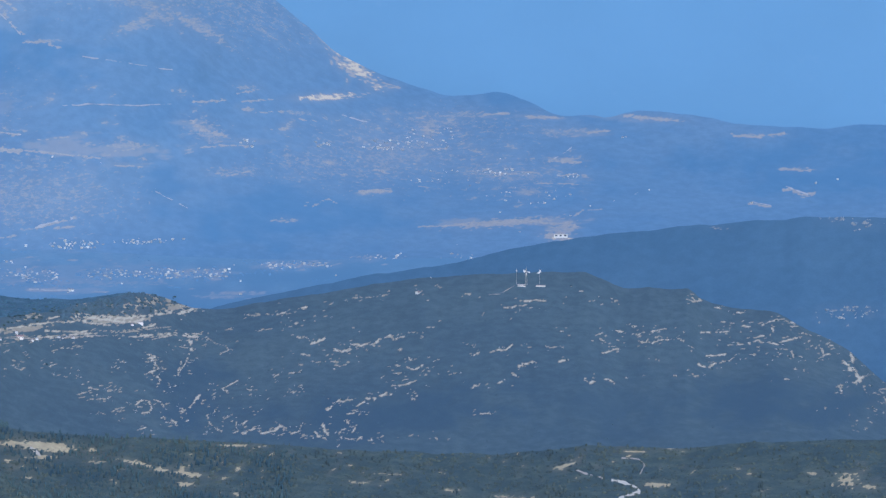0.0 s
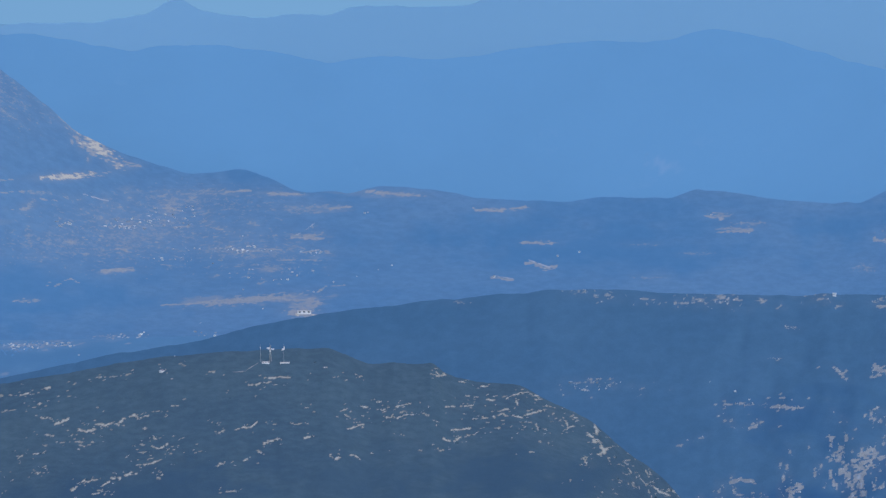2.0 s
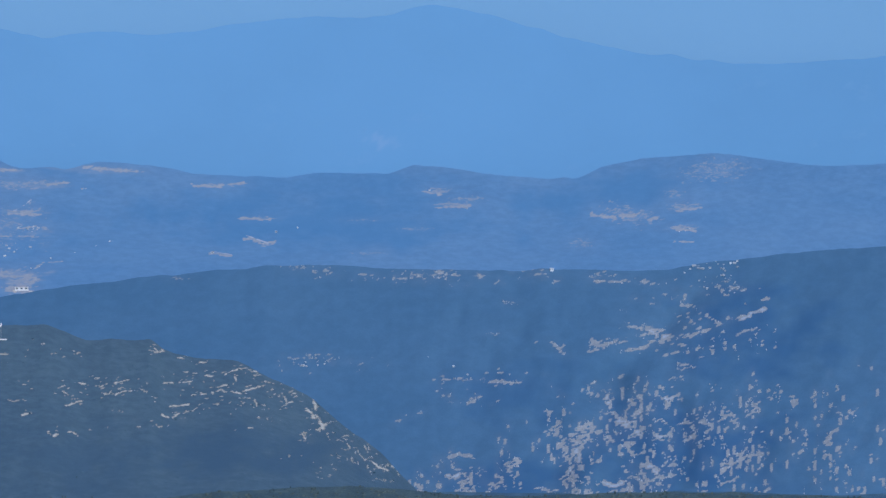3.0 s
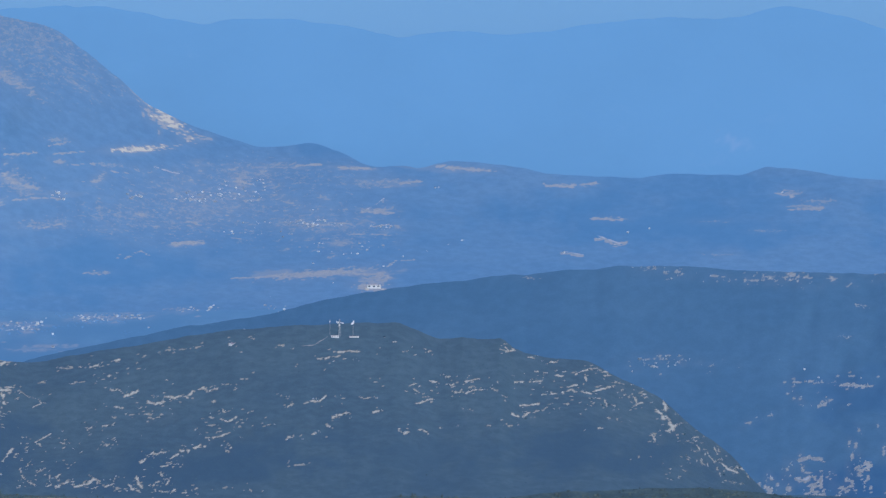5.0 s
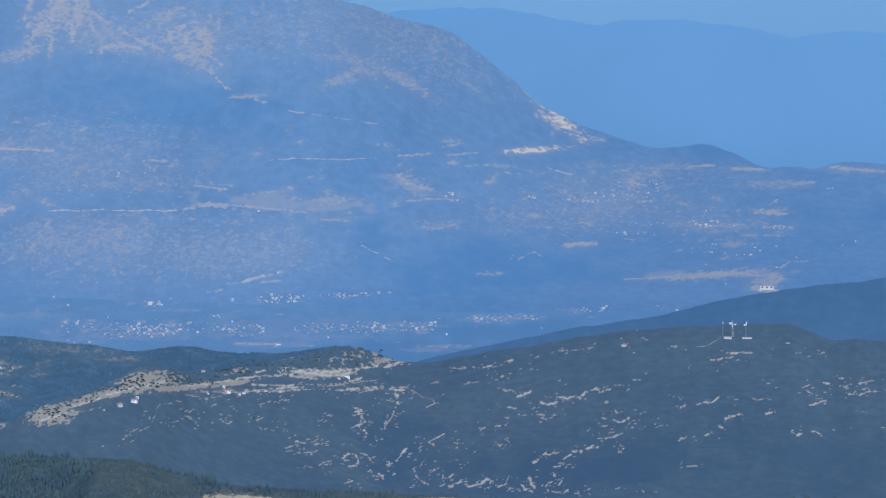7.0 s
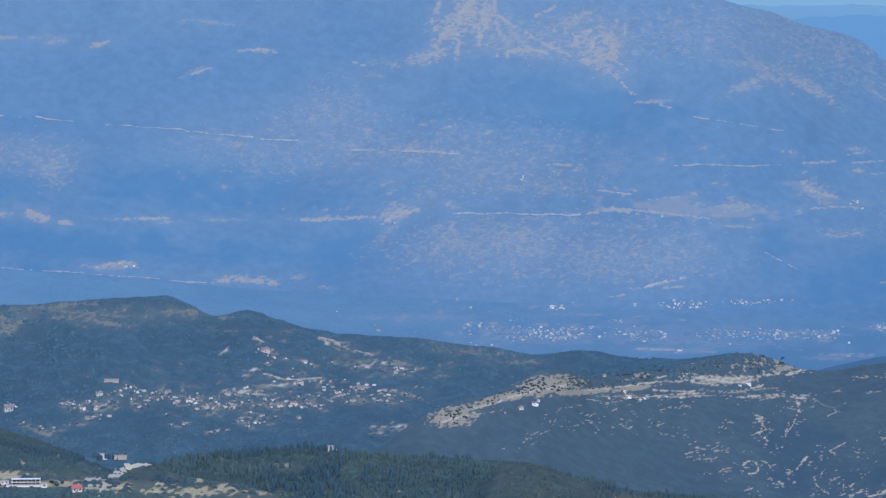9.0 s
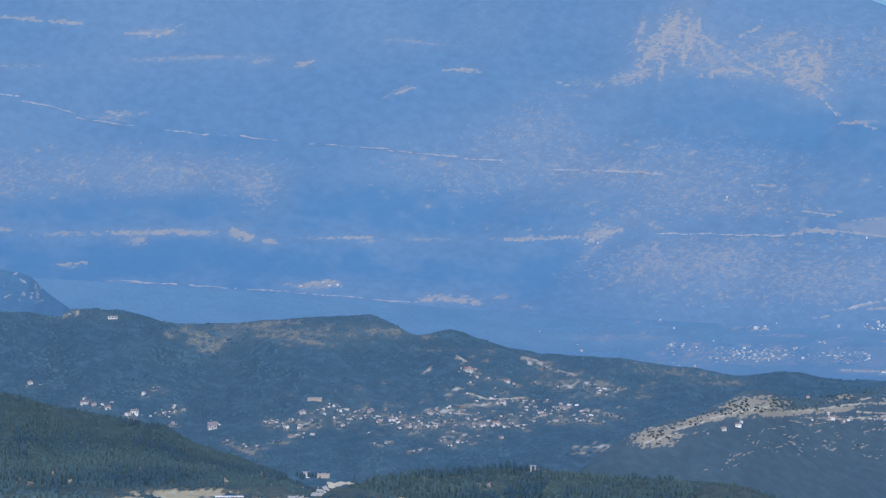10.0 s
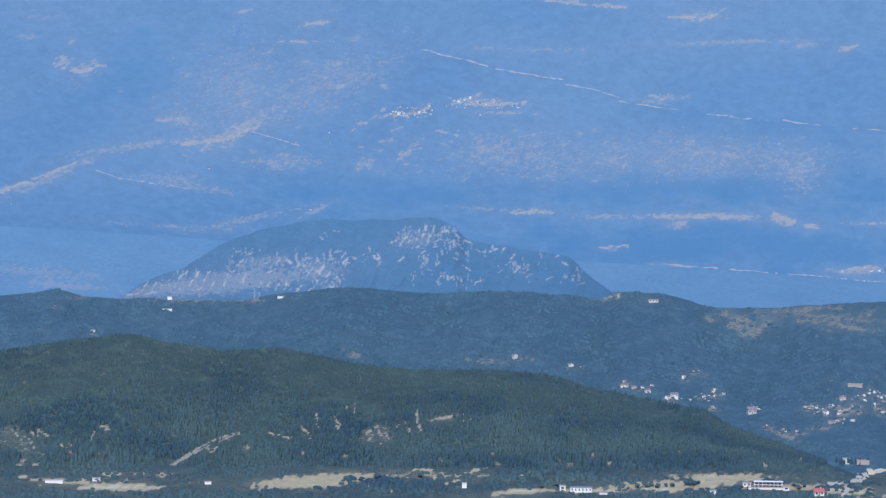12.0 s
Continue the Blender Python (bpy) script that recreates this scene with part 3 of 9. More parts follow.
mountain.patch(152, 93, 80, 24, 25, 0.6, 0.66)
mountain.patch(-147, 80, 60, 16, -15, 0.6, 0.52)
mountain.patch(-227, 95, 60, 14, 0, 0.6, 0.48)
mountain.patch(-247, 118, 50, 5, 0, 0.6, 0.52)
mountain.patch(262, 160, 60, 6, 0, 0.6, 0.52)
mountain.patch(421, 136, 60, 8, -10, 0.6, 0.5)
mountain.patch(401, 92, 100, 14, 5, 0.6, 0.46)
mountain.patch(-557, 109, 50, 6, -25, 0.6, 0.58)
mountain.patch(-437, 74, 50, 10, -5, 0.6, 0.52)
mountain.patch(-527, 25, 110, 6, 5, 0.6, 0.52)
mountain.patch(-726, 64, 40, 7, -15, 0.6, 0.7)
mountain.patch(-796, 58, 40, 8, 0, 0.6, 0.55)
mountain.patch(-925, 56, 200, 5, -2, 0.6, 0.52)
mountain.patch(-984, 9, 80, 10, 0, 0.6, 0.5)
mountain.patch(-326, 186, 200, 60, 0, 1, 0.38)
mountain.patch(-176, 250, 260, 36, 0, 1, 0.42)
mountain.patch(14, 314, 80, 14, 0, 0.6, 0.5)
mountain.patch(-136, 330, 26, 14, 0, 0.6, 0.5)
mountain.patch(801, 200, 64, 18, 40, 1.1, 1.3)
mountain.patch(786, 185, 50, 5, 45, 0.6, 1.2)
mountain.patch(816, 215, 40, 5, 40, 0.6, 1.2)
mountain.patch(761, 170, 60, 8, 42, 0.6, 0.75)
mountain.patch(753, 257, 92, 8, -4, 0.8, 1.4)
mountain.patch(735, 260, 50, 6, 0, 0.6, 1.3)
mountain.patch(846, 238, 30, 6, 0, 0.6, 1.2)
mountain.patch(871, 240, 20, 5, 0, 0.6, 0.75)
# The next four paint lit streaks of the mountain side as bare ground.
mountain.patch(441, 99, 120, 16, 40, 0.6, 0.5)
mountain.patch(531, 129, 70, 14, 30, 0.6, 0.5)
mountain.patch(421, 129, 50, 8, -20, 0.6, 0.5)
mountain.patch(651, 148, 50, 8, 30, 0.6, 0.48)
mountain.patch(561, 60, 260, 110, 30, 0.9, 0.42)
mountain.patch(253, 39, 400, 90, 0, 0.9, 0.4)
mountain.patch(400, 343, 80, 10, 0, 0.6, 0.6)
mountain.patch(540, 319, 70, 36, 20, 0.6, 0.52)
mountain.patch(580, 344, 60, 5, 0, 0.6, 0.62)
mountain.patch(590, 389, 80, 16, 0, 0.6, 0.46)
mountain.patch(835, 424, 50, 9, -5, 0.6, 0.65)
mountain.patch(1111, 424, 30, 9, 0, 0.6, 0.55)
mountain.patch(1071, 478, 180, 13, -5, 0.6, 0.78)
mountain.patch(1171, 490, 50, 26, -20, 0.6, 0.66)
mountain.patch(1171, 505, 60, 9, 10, 0.6, 1.3)
mountain.patch(1181, 366, 45, 8, 0, 0.6, 0.65)
mountain.patch(1161, 319, 90, 10, 5, 0.6, 0.5)
mountain.patch(1141, 291, 70, 6, 0, 0.6, 0.55)
mountain.patch(1330, 291, 90, 7, 5, 0.6, 0.6)
mountain.patch(1001, 285, 80, 8, 0, 0.6, 0.48)
mountain.patch(931, 315, 26, 22, 0, 0.6, 0.6)
mountain.patch(941, 300, 60, 8, 0, 0.6, 0.48)
mountain.patch(981, 290, 100, 5, 0, 0.6, 0.5)
mountain.patch(870, 345, 200, 30, 10, 1, 0.43)
mountain.patch(750, 380, 200, 50, 0, 1, 0.4)
mountain.patch(680, 475, 40, 6, 0, 0.6, 0.58)
mountain.patch(611, 241, 40, 8, 5, 0.6, 0.6)
mountain.patch(700, 285, 60, 8, 0, 0.6, 0.5)
mountain.patch(860, 375, 120, 24, -20, 1, 0.42)
mountain.patch(1061, 390, 150, 12, 0, 1, 0.48)
mountain.patch(1927, 356, 60, 6, 0, 0.6, 0.62)
mountain.patch(1907, 331, 40, 10, 0, 0.6, 0.5)
mountain.patch(1586, 379, 46, 6, 0, 0.6, 0.62)
mountain.patch(1336, 293, 90, 6, 0, 0.6, 0.55)
mountain.patch(1516, 320, 80, 8, 0, 0.6, 0.5)
mountain.patch(1206, 314, 80, 8, 0, 0.6, 0.5)
mountain.patch(1957, 346, 50, 8, 0, 0.6, 0.5)
mountain.patch(1767, 383, 60, 5, 0, 0.6, 0.45)
mountain.patch(1867, 399, 50, 6, 0, 0.6, 0.45)
mountain.patch(1787, 441, 60, 6, 0, 0.6, 0.45)
mountain.patch(2243, 375, 80, 26, 10, 0.9, 0.5)
mountain.patch(2338, 397, 45, 9, 0, 0.6, 0.78)
mountain.patch(2342, 360, 50, 14, 0, 0.6, 0.52)
mountain.patch(2402, 295, 110, 36, -5, 0.6, 0.46)
mountain.patch(2322, 335, 30, 16, 0, 0.6, 0.48)
mountain.patch(2163, 425, 40, 14, 0, 0.6, 0.45)
mountain.patch(-466, 479, 110, 14, 2, 0.6, 0.7)
mountain.patch(-375, 474, 30, 8, 0, 0.6, 0.6)
mountain.patch(-335, 491, 30, 8, 0, 0.6, 0.58)
plain.patch(126, 538, 80, 4, 0, 0.6, 0.55)
plain.patch(257, 598, 60, 5, 0, 0.6, 0.7)
plain.patch(26, 583, 300, 20, 0, 0.9, 0.35)
plain.patch(-174, 545, 200, 12, 0, 0.6, 0.35)
plain.patch(376, 587, 200, 10, 0, 0.6, 0.4)
plain.patch(599, 604, 80, 6, 0, 0.6, 0.62)
plain.patch(559, 611, 100, 8, 0, 0.6, 0.48)
plain.patch(268, 598, 70, 4, 0, 0.6, 0.75)
plain.patch(699, 553, 100, 8, 0, 0.6, 0.5)
mountain.patch(820, 540, 60, 5, 0, 0.6, 0.5)
plain.patch(559, 574, 40, 20, 0, 0.6, 0.42)
mountain.patch(-722, 458, 80, 8, 3, 0.6, 0.6)
mountain.patch(-1041, 450, 90, 5, 3, 0.6, 0.5)
mountain.patch(-1923, 387, 300, 8, 3, 0.6, 0.42)
plain.patch(-2161, 467, 200, 20, 4, 0.6, 0.45)
plain.patch(-2102, 492, 160, 14, 4, 0.6, 0.5)
second_ridge.patch(1703, 472, 60, 12, 0, 0.9, 0.58)
second_ridge.patch(1773, 480, 30, 14, 0, 0.9, 0.6)
second_ridge.patch(1863, 482, 70, 16, 0, 1, 0.62)
second_ridge.patch(1913, 480, 50, 26, 0, 1, 0.66)
second_ridge.patch(2063, 470, 70, 8, 0, 0.6, 0.62)
second_ridge.patch(2108, 470, 14, 5, 0, 0.6, 0.9)
second_ridge.patch(2193, 483, 50, 6, 0, 0.6, 0.55)
second_ridge.patch(2213, 492, 60, 8, 0, 0.6, 0.62)
second_ridge.patch(1653, 467, 44, 12, 0, 0.9, 0.62)
second_ridge.patch(1442, 484, 60, 7, 0, 0.9, 0.5)
second_ridge.patch(2273, 494, 40, 7, 10, 0.6, 0.62)
second_ridge.patch(2283, 574, 70, 12, 10, 0.6, 0.75)
second_ridge.patch(2303, 594, 50, 12, -10, 0.6, 0.8)
second_ridge.patch(2373, 582, 60, 8, -15, 0.6, 0.75)
second_ridge.patch(2204, 604, 60, 10, -15, 0.6, 0.7)
second_ridge.patch(2268, 609, 60, 6, -12, 0.6, 0.75)
second_ridge.patch(2119, 610, 44, 8, 40, 0.6, 0.72)
second_ridge.patch(2433, 558, 60, 10, -15, 0.6, 0.66)
second_ridge.patch(2023, 670, 60, 8, 0, 0.6, 0.72)
second_ridge.patch(1963, 665, 60, 5, 0, 0.6, 0.55)
second_ridge.patch(1968, 700, 40, 6, -20, 0.6, 0.66)
second_ridge.patch(1833, 740, 30, 8, -35, 0.6, 0.66)
second_ridge.patch(1873, 725, 30, 6, -25, 0.6, 0.58)
second_ridge.patch(2343, 614, 30, 6, 0, 0.6, 0.66)
second_ridge.patch(2343, 644, 40, 10, 0, 0.6, 0.66)
second_ridge.patch(2334, 664, 30, 8, 0, 0.6, 0.66)
second_ridge.patch(1682, 627, 70, 12, 0, 1, 0.5)
second_ridge.patch(2003, 585, 40, 6, 0, 0.6, 0.45)
second_ridge.patch(2442, 504, 50, 10, 0, 0.6, 0.6)
second_ridge.patch(2393, 499, 40, 8, 0, 0.6, 0.6)
second_ridge.patch(2343, 529, 40, 20, -50, 0.6, 0.55)
second_ridge.patch(2033, 530, 30, 8, 0, 0.6, 0.45)
village_hill.patch(-906, 546, 60, 14, 20, 0.6, 0.62)
village_hill.patch(-886, 566, 30, 26, 0, 0.6, 0.55)
village_hill.patch(-746, 538, 150, 9, 5, 0.6, 0.58)
village_hill.patch(-716, 556, 70, 8, 8, 0.6, 0.75)
village_hill.patch(-776, 546, 80, 8, 0, 0.6, 0.55)
village_hill.patch(-806, 526, 160, 9, -5, 0.6, 0.5)
village_hill.patch(-576, 536, 80, 12, 5, 0.6, 0.6)
village_hill.patch(-955, 519, 60, 6, 0, 0.6, 0.55)
village_hill.patch(-495, 569, 80, 6, 0, 0.6, 0.5)
village_hill.patch(-506, 546, 30, 8, 0, 0.6, 0.55)
village_hill.patch(-415, 666, 90, 9, -5, 0.6, 0.9)
village_hill.patch(-475, 679, 60, 10, -5, 0.6, 0.75)
village_hill.patch(-300, 590, 50, 7, 10, 0.6, 0.75)
village_hill.patch(-194, 625, 50, 9, 20, 0.6, 0.75)
village_hill.patch(-264, 625, 40, 16, 0, 0.6, 0.55)
village_hill.patch(-204, 565, 60, 9, 5, 0.6, 0.55)
village_hill.patch(-74, 604, 160, 14, 5, 1, 0.46)
village_hill.patch(-124, 649, 50, 8, 0, 0.6, 0.5)
village_hill.patch(-224, 745, 60, 8, 0, 0.6, 0.55)
village_hill.patch(-183, 742, 40, 5, 0, 0.6, 0.7)
village_hill.patch(-435, 698, 140, 5, 0, 0.6, 0.5)
village_hill.patch(17, 623, 90, 9, 0, 0.6, 0.55)
village_hill.patch(-535, 686, 120, 10, 0, 1, 0.45)
village_hill.patch(-736, 701, 90, 8, 0, 1, 0.5)
village_hill.patch(-1601, 610, 50, 12, 25, 0.6, 0.55)
village_hill.patch(-1360, 623, 80, 12, 5, 0.6, 0.55)
village_hill.patch(-1151, 508, 50, 9, -8, 0.6, 1.3)
village_hill.patch(-1331, 496, 50, 7, 0, 0.6, 0.72)
village_hill.patch(-1872, 516, 200, 10, 0, 0.6, 0.58)
village_hill.patch(-1782, 516, 50, 12, 0, 0.6, 0.64)
village_hill.patch(-2082, 514, 60, 6, 0, 0.6, 0.55)
village_hill.patch(-910, 558, 50, 26, 30, 0.6, 0.58)
village_hill.patch(-711, 556, 60, 7, 5, 0.6, 0.75)
village_hill.patch(-833, 745, 52, 10, 25, 0.6, 0.85)
village_hill.patch(-1066, 513, 36, 5, 0, 0.6, 0.8)
antenna_hill.patch(442, 663, 20, 10, 0, 0.6, 0.9)
antenna_hill.patch(406, 627, 70, 10, 0, 0.6, 0.8)
antenna_hill.patch(247, 621, 30, 14, -40, 0.6, 0.6)
pine_hill.patch(-1430, 722, 52, 7, -10, 0.6, 0.9)
pine_hill.patch(-862, 802, 20, 7, 45, 0.6, 0.9)
near_flat.patch(-1670, 837, 200, 22, -4, 0.3, 1)
near_flat.patch(-1610, 830, 100, 9, -4, 0.6, 1)
near_flat.patch(-2011, 847, 140, 14, 0, 0.3, 1)
near_flat.patch(-2121, 835, 140, 7, 3, 0.4, 1)
near_flat.patch(-2021, 823, 30, 6, 0, 0.6, 0.9)
near_flat.patch(-1931, 825, 50, 8, 0, 0.6, 0.8)
near_flat.patch(-1298, 854, 110, 8, -4, 0.4, 1)
near_flat.patch(-1037, 839, 140, 16, 0, 0.6, 0.9)
near_flat.patch(-937, 830, 60, 18, 0, 0.6, 1)
near_flat.patch(-817, 838, 160, 12, 0, 0.6, 0.9)
near_flat.patch(-717, 846, 90, 8, 0, 0.6, 0.9)
near_flat.patch(-1459, 826, 120, 9, 0, 0.9, 0.6)
near_flat.patch(-1369, 825, 60, 7, 0, 0.6, 0.6)
near_flat.patch(-687, 802, 70, 10, -10, 0.6, 0.95)
near_flat.patch(-1157, 849, 90, 7, 0, 0.6, 0.9)
mountain.patch(-93, 17, 34, 80, 35, 0.9, 0.8)
mountain.patch(-70, 9, 14, 70, 30, 0.8, 0.9)
mountain.patch(-115, 39, 12, 60, 40, 0.8, 0.9)
mountain.patch(24, 69, 210, 26, 8, 0.9, 0.5)
mountain.patch(148, 72, 70, 40, 35, 0.9, 0.78)
mountain.patch(173, 50, 20, 60, -40, 0.8, 0.75)
mountain.patch(-150, 83, 70, 18, -20, 0.8, 0.7)
mountain.patch(104, 20, 90, 16, -20, 0.9, 0.65)
# Two of those lit streaks again, painted broader.
mountain.patch(432, 121, 90, 12, -25, 0.9, 0.62)
mountain.patch(522, 133, 120, 14, 28, 0.9, 0.62)
near_flat.patch(-926, 823, 160, 12, 0, 0.6, 0.95)
near_flat.patch(-1036, 846, 80, 9, 0, 0.6, 0.95)
near_flat.patch(-956, 834, 100, 12, 0, 0.6, 0.9)
near_flat.patch(-716, 840, 80, 9, 0, 0.6, 0.9)
near_flat.patch(-555, 853, 160, 16, 0, 0.9, 0.8)
near_flat.patch(-424, 855, 60, 10, 0, 0.6, 0.7)
spur.patch(-314, 773, 24, 9, 40, 0.6, 0.95)
spur.patch(-402, 807, 30, 6, 0, 0.6, 0.5)
spur.patch(-193, 854, 10, 8, 0, 0.6, 0.7)
spur.patch(-515, 855, 80, 10, 0, 0.6, 0.6)
near_slope.patch(255, 873, 130, 22, 5, 0.35, 1)
near_slope.patch(195, 868, 60, 12, 0, 0.6, 1)
near_slope.patch(250, 893, 60, 8, 0, 0.6, 0.85)
near_slope.patch(195, 898, 40, 8, 0, 0.6, 0.8)
near_slope.patch(415, 904, 80, 8, 15, 0.6, 0.9)
near_slope.patch(460, 916, 32, 9, 0, 0.6, 0.9)
near_slope.patch(515, 924, 70, 9, 8, 0.6, 0.9)
near_slope.patch(505, 942, 32, 9, 0, 0.6, 0.9)
near_slope.patch(586, 873, 70, 5, 0, 0.6, 0.85)
near_slope.patch(345, 902, 40, 8, 0, 0.6, 0.6)
near_slope.patch(1180, 907, 42, 6, -10, 0.6, 0.85)
near_slope.patch(1300, 881, 60, 5, 0, 0.6, 0.75)
near_slope.patch(978, 952, 34, 6, 0, 0.6, 0.95)
near_slope.patch(1341, 939, 50, 9, 0, 0.6, 0.95)
near_slope.patch(817, 939, 50, 6, 0, 0.6, 0.6)
near_slope.patch(1682, 926, 44, 26, 0, 1, 0.75)
near_slope.patch(1722, 937, 40, 12, 0, 0.6, 0.75)
near_slope.patch(1079, 963, 100, 10, 0, 0.6, 0.5)
near_slope.patch(1621, 915, 30, 5, 0, 0.6, 0.7)
near_slope.patch(225, 928, 30, 5, 0, 0.6, 0.7)
near_slope.patch(867, 924, 60, 6, 0, 0.6, 0.5)
near_slope.patch(1370, 873, 30, 6, 0, 0.6, 0.8)
crags(second_ridge, 2167, 799, 250, 170, 143, 16)
crags(second_ridge, 1947, 842, 140, 70, 52, 12)
crags(second_ridge, 2256, 719, 80, 120, 39, 16)
crags(second_ridge, 2353, 786, 140, 170, 65, 16)
crags(second_ridge, 2244, 709, 110, 80, 52, 16)
crags(second_ridge, 2154, 774, 90, 70, 39, 13)
crags(second_ridge, 2194, 824, 90, 100, 59, 16)
crags(second_ridge, 2294, 783, 110, 90, 59, 14)
crags(second_ridge, 2234, 858, 80, 50, 33, 13)
crags(second_ridge, 2364, 763, 90, 70, 41, 13)
crags(second_ridge, 2424, 842, 60, 60, 28, 14)
crags(second_ridge, 2274, 843, 100, 70, 46, 14)
crags(second_ridge, 2453, 712, 50, 100, 33, 13)
crags(second_ridge, 2454, 792, 60, 90, 31, 13)
crags(second_ridge, 1913, 834, 110, 60, 46, 9)
crags(second_ridge, 1883, 864, 70, 40, 28, 9)
crags(second_ridge, 1953, 810, 70, 30, 20, 9)
crags(second_ridge, 2014, 844, 60, 50, 20, 9)
crags(second_ridge, 2114, 844, 80, 60, 31, 11)
crags(second_ridge, 2404, 733, 90, 50, 26, 9)
crags(second_ridge, 2344, 842, 90, 60, 31, 12)
crags(second_ridge, 2543, 771, 160, 160, 91, 14)
crags(second_ridge, 2681, 750, 200, 200, 91, 14)
crags(antenna_hill, 1794, 802, 80, 50, 24, 9)
crags(antenna_hill, 1759, 767, 70, 60, 16, 7)
crags(mountain, 801, 200, 70, 46, 20, 14)
crags(mountain, -85, 29, 100, 110, 14, 40)
crags(mountain, 143, 60, 100, 80, 10, 30)
crags(mountain, 34, 49, 200, 60, 12, 20)
strewn(village_hill, -555, 676, 480, 100, 70, 8)
strewn(village_hill, -746, 536, 440, 36, 60, 10)
strewn(village_hill, -244, 625, 110, 60, 30, 10)
strewn(village_hill, -355, 586, 160, 90, 24, 8)
strewn(second_ridge, 1953, 485, 520, 30, 60, 7)
strewn(second_ridge, 2353, 554, 240, 160, 60, 8)
strewn(second_ridge, 2054, 685, 360, 90, 30, 7)
strewn(second_ridge, 1702, 635, 240, 40, 24, 6)
strewn(mountain, 820, 340, 420, 120, 60, 8)
strewn(mountain, 301, 298, 700, 160, 55, 9)
strewn(mountain, 1101, 390, 300, 120, 30, 7)
strewn(mountain, -276, 275, 700, 180, 85, 8)
strewn(mountain, 75, 423, 560, 130, 60, 8)
strewn(mountain, -1423, 244, 900, 150, 100, 8)
strewn(mountain, -1774, 156, 600, 160, 45, 9)
strewn(near_slope, 576, 915, 780, 90, 50, 9)
strewn(near_slope, 1381, 910, 760, 90, 40, 8)
strewn(village_hill, -455, 686, 700, 80, 70, 6)
strewn(village_hill, -726, 541, 500, 40, 50, 8)
strewn(village_hill, -174, 615, 300, 60, 40, 7)
strewn(plain, 126, 543, 740, 90, 60, 8)
yard(-1065, 664, 0)
yard(-1025, 683, 1)
yard(-983, 636, 2)
yard(-1009, 649, 3)
yard(-956, 673, 4)
yard(-938, 677, 0)
yard(-861, 730, 1)
yard(-831, 737, 2)
yard(-806, 740, 3)
yard(-767, 731, 4)
yard(-741, 724, 0)
yard(-771, 705, 1)
yard(-756, 708, 2)
yard(-734, 708, 3)
yard(-720, 702, 4)
yard(-710, 695, 0)
yard(-728, 682, 1)
yard(-786, 700, 2)
yard(-672, 690, 3)
yard(-663, 699, 4)
yard(-656, 704, 0)
yard(-690, 675, 1)
yard(-680, 665, 2)
yard(-634, 680, 3)
yard(-621, 680, 4)
yard(-646, 700, 0)
yard(-609, 716, 1)
yard(-599, 735, 2)
yard(-579, 735, 3)
yard(-568, 695, 4)
yard(-575, 680, 0)
yard(-559, 698, 1)
yard(-540, 705, 2)
yard(-527, 708, 3)
yard(-519, 702, 4)
yard(-511, 709, 0)
yard(-503, 704, 1)
yard(-491, 705, 2)
yard(-463, 738, 3)
yard(-475, 728, 4)
yard(-469, 724, 0)
yard(-443, 700, 1)
yard(-434, 691, 2)
yard(-439, 720, 3)
yard(-423, 705, 4)
yard(-407, 703, 0)
yard(-383, 700, 1)
yard(-371, 664, 2)
yard(-347, 703, 3)
yard(-336, 707, 4)
yard(-317, 694, 0)
yard(-304, 679, 1)
yard(-298, 684, 2)
yard(-288, 694, 3)
yard(-277, 693, 4)
yard(-252, 669, 0)
yard(-272, 674, 1)
yard(-262, 672, 2)
yard(-222, 675, 3)
yard(-217, 694, 4)
yard(-232, 692, 0)
yard(-192, 695, 1)
yard(-202, 644, 2)
yard(-187, 646, 3)
yard(-434, 606, 4)
yard(-419, 617, 0)
yard(-397, 618, 1)
yard(-441, 589, 2)
yard(-364, 625, 3)
yard(-353, 629, 4)
yard(-335, 661, 0)
yard(-318, 659, 1)
yard(-292, 656, 2)
yard(-483, 730, 3)
yard(-197, 768, 4)
yard(-189, 763, 0)
yard(-555, 680, 1)
yard(-606, 679, 2)
yard(-395, 694, 3)
yard(-360, 691, 4)
yard(-455, 702, 0)
yard(-485, 685, 1)
yard(-500, 682, 2)
yard(-455, 682, 3)
yard(-435, 646, 4)
yard(-410, 654, 0)
yard(-385, 650, 1)
yard(-545, 692, 0)
yard(-530, 689, 1)
yard(-475, 696, 2)
yard(-463, 692, 3)
yard(-420, 692, 4)
yard(-515, 686, 0)
yard(-490, 692, 1)
yard(-375, 686, 2)
yard(-357, 683, 3)
yard(-339, 685, 4)
yard(-329, 675, 0)
yard(-314, 669, 1)
yard(-284, 675, 2)
yard(-269, 685, 3)
yard(-259, 691, 4)
yard(-244, 683, 0)
yard(-228, 680, 1)
yard(-212, 683, 2)
yard(-206, 675, 3)
yard(-184, 680, 4)
yard(-169, 685, 0)
yard(-415, 680, 1)
yard(-403, 686, 2)
yard(-391, 676, 3)
yard(-595, 698, 4)
yard(-624, 692, 0)
yard(-638, 688, 1)
yard(-696, 694, 2)
yard(-704, 702, 3)
yard(-746, 696, 4)
yard(-778, 708, 0)
yard(-555, 708, 1)
yard(-535, 716, 2)
yard(-460, 713, 3)
yard(-415, 721, 4)
yard(-374, 724, 0)
yard(-706, 678, 1)
yard(-666, 676, 2)
yard(-430, 626, 3)
yard(-385, 618, 4)
yard(-410, 608, 0)
yard(-385, 636, 1)
yard(-370, 641, 2)
yard(-315, 625, 3)
yard(-300, 597, 4)
yard(-274, 633, 0)
yard(-229, 633, 1)
yard(-216, 625, 2)
yard(-174, 635, 3)
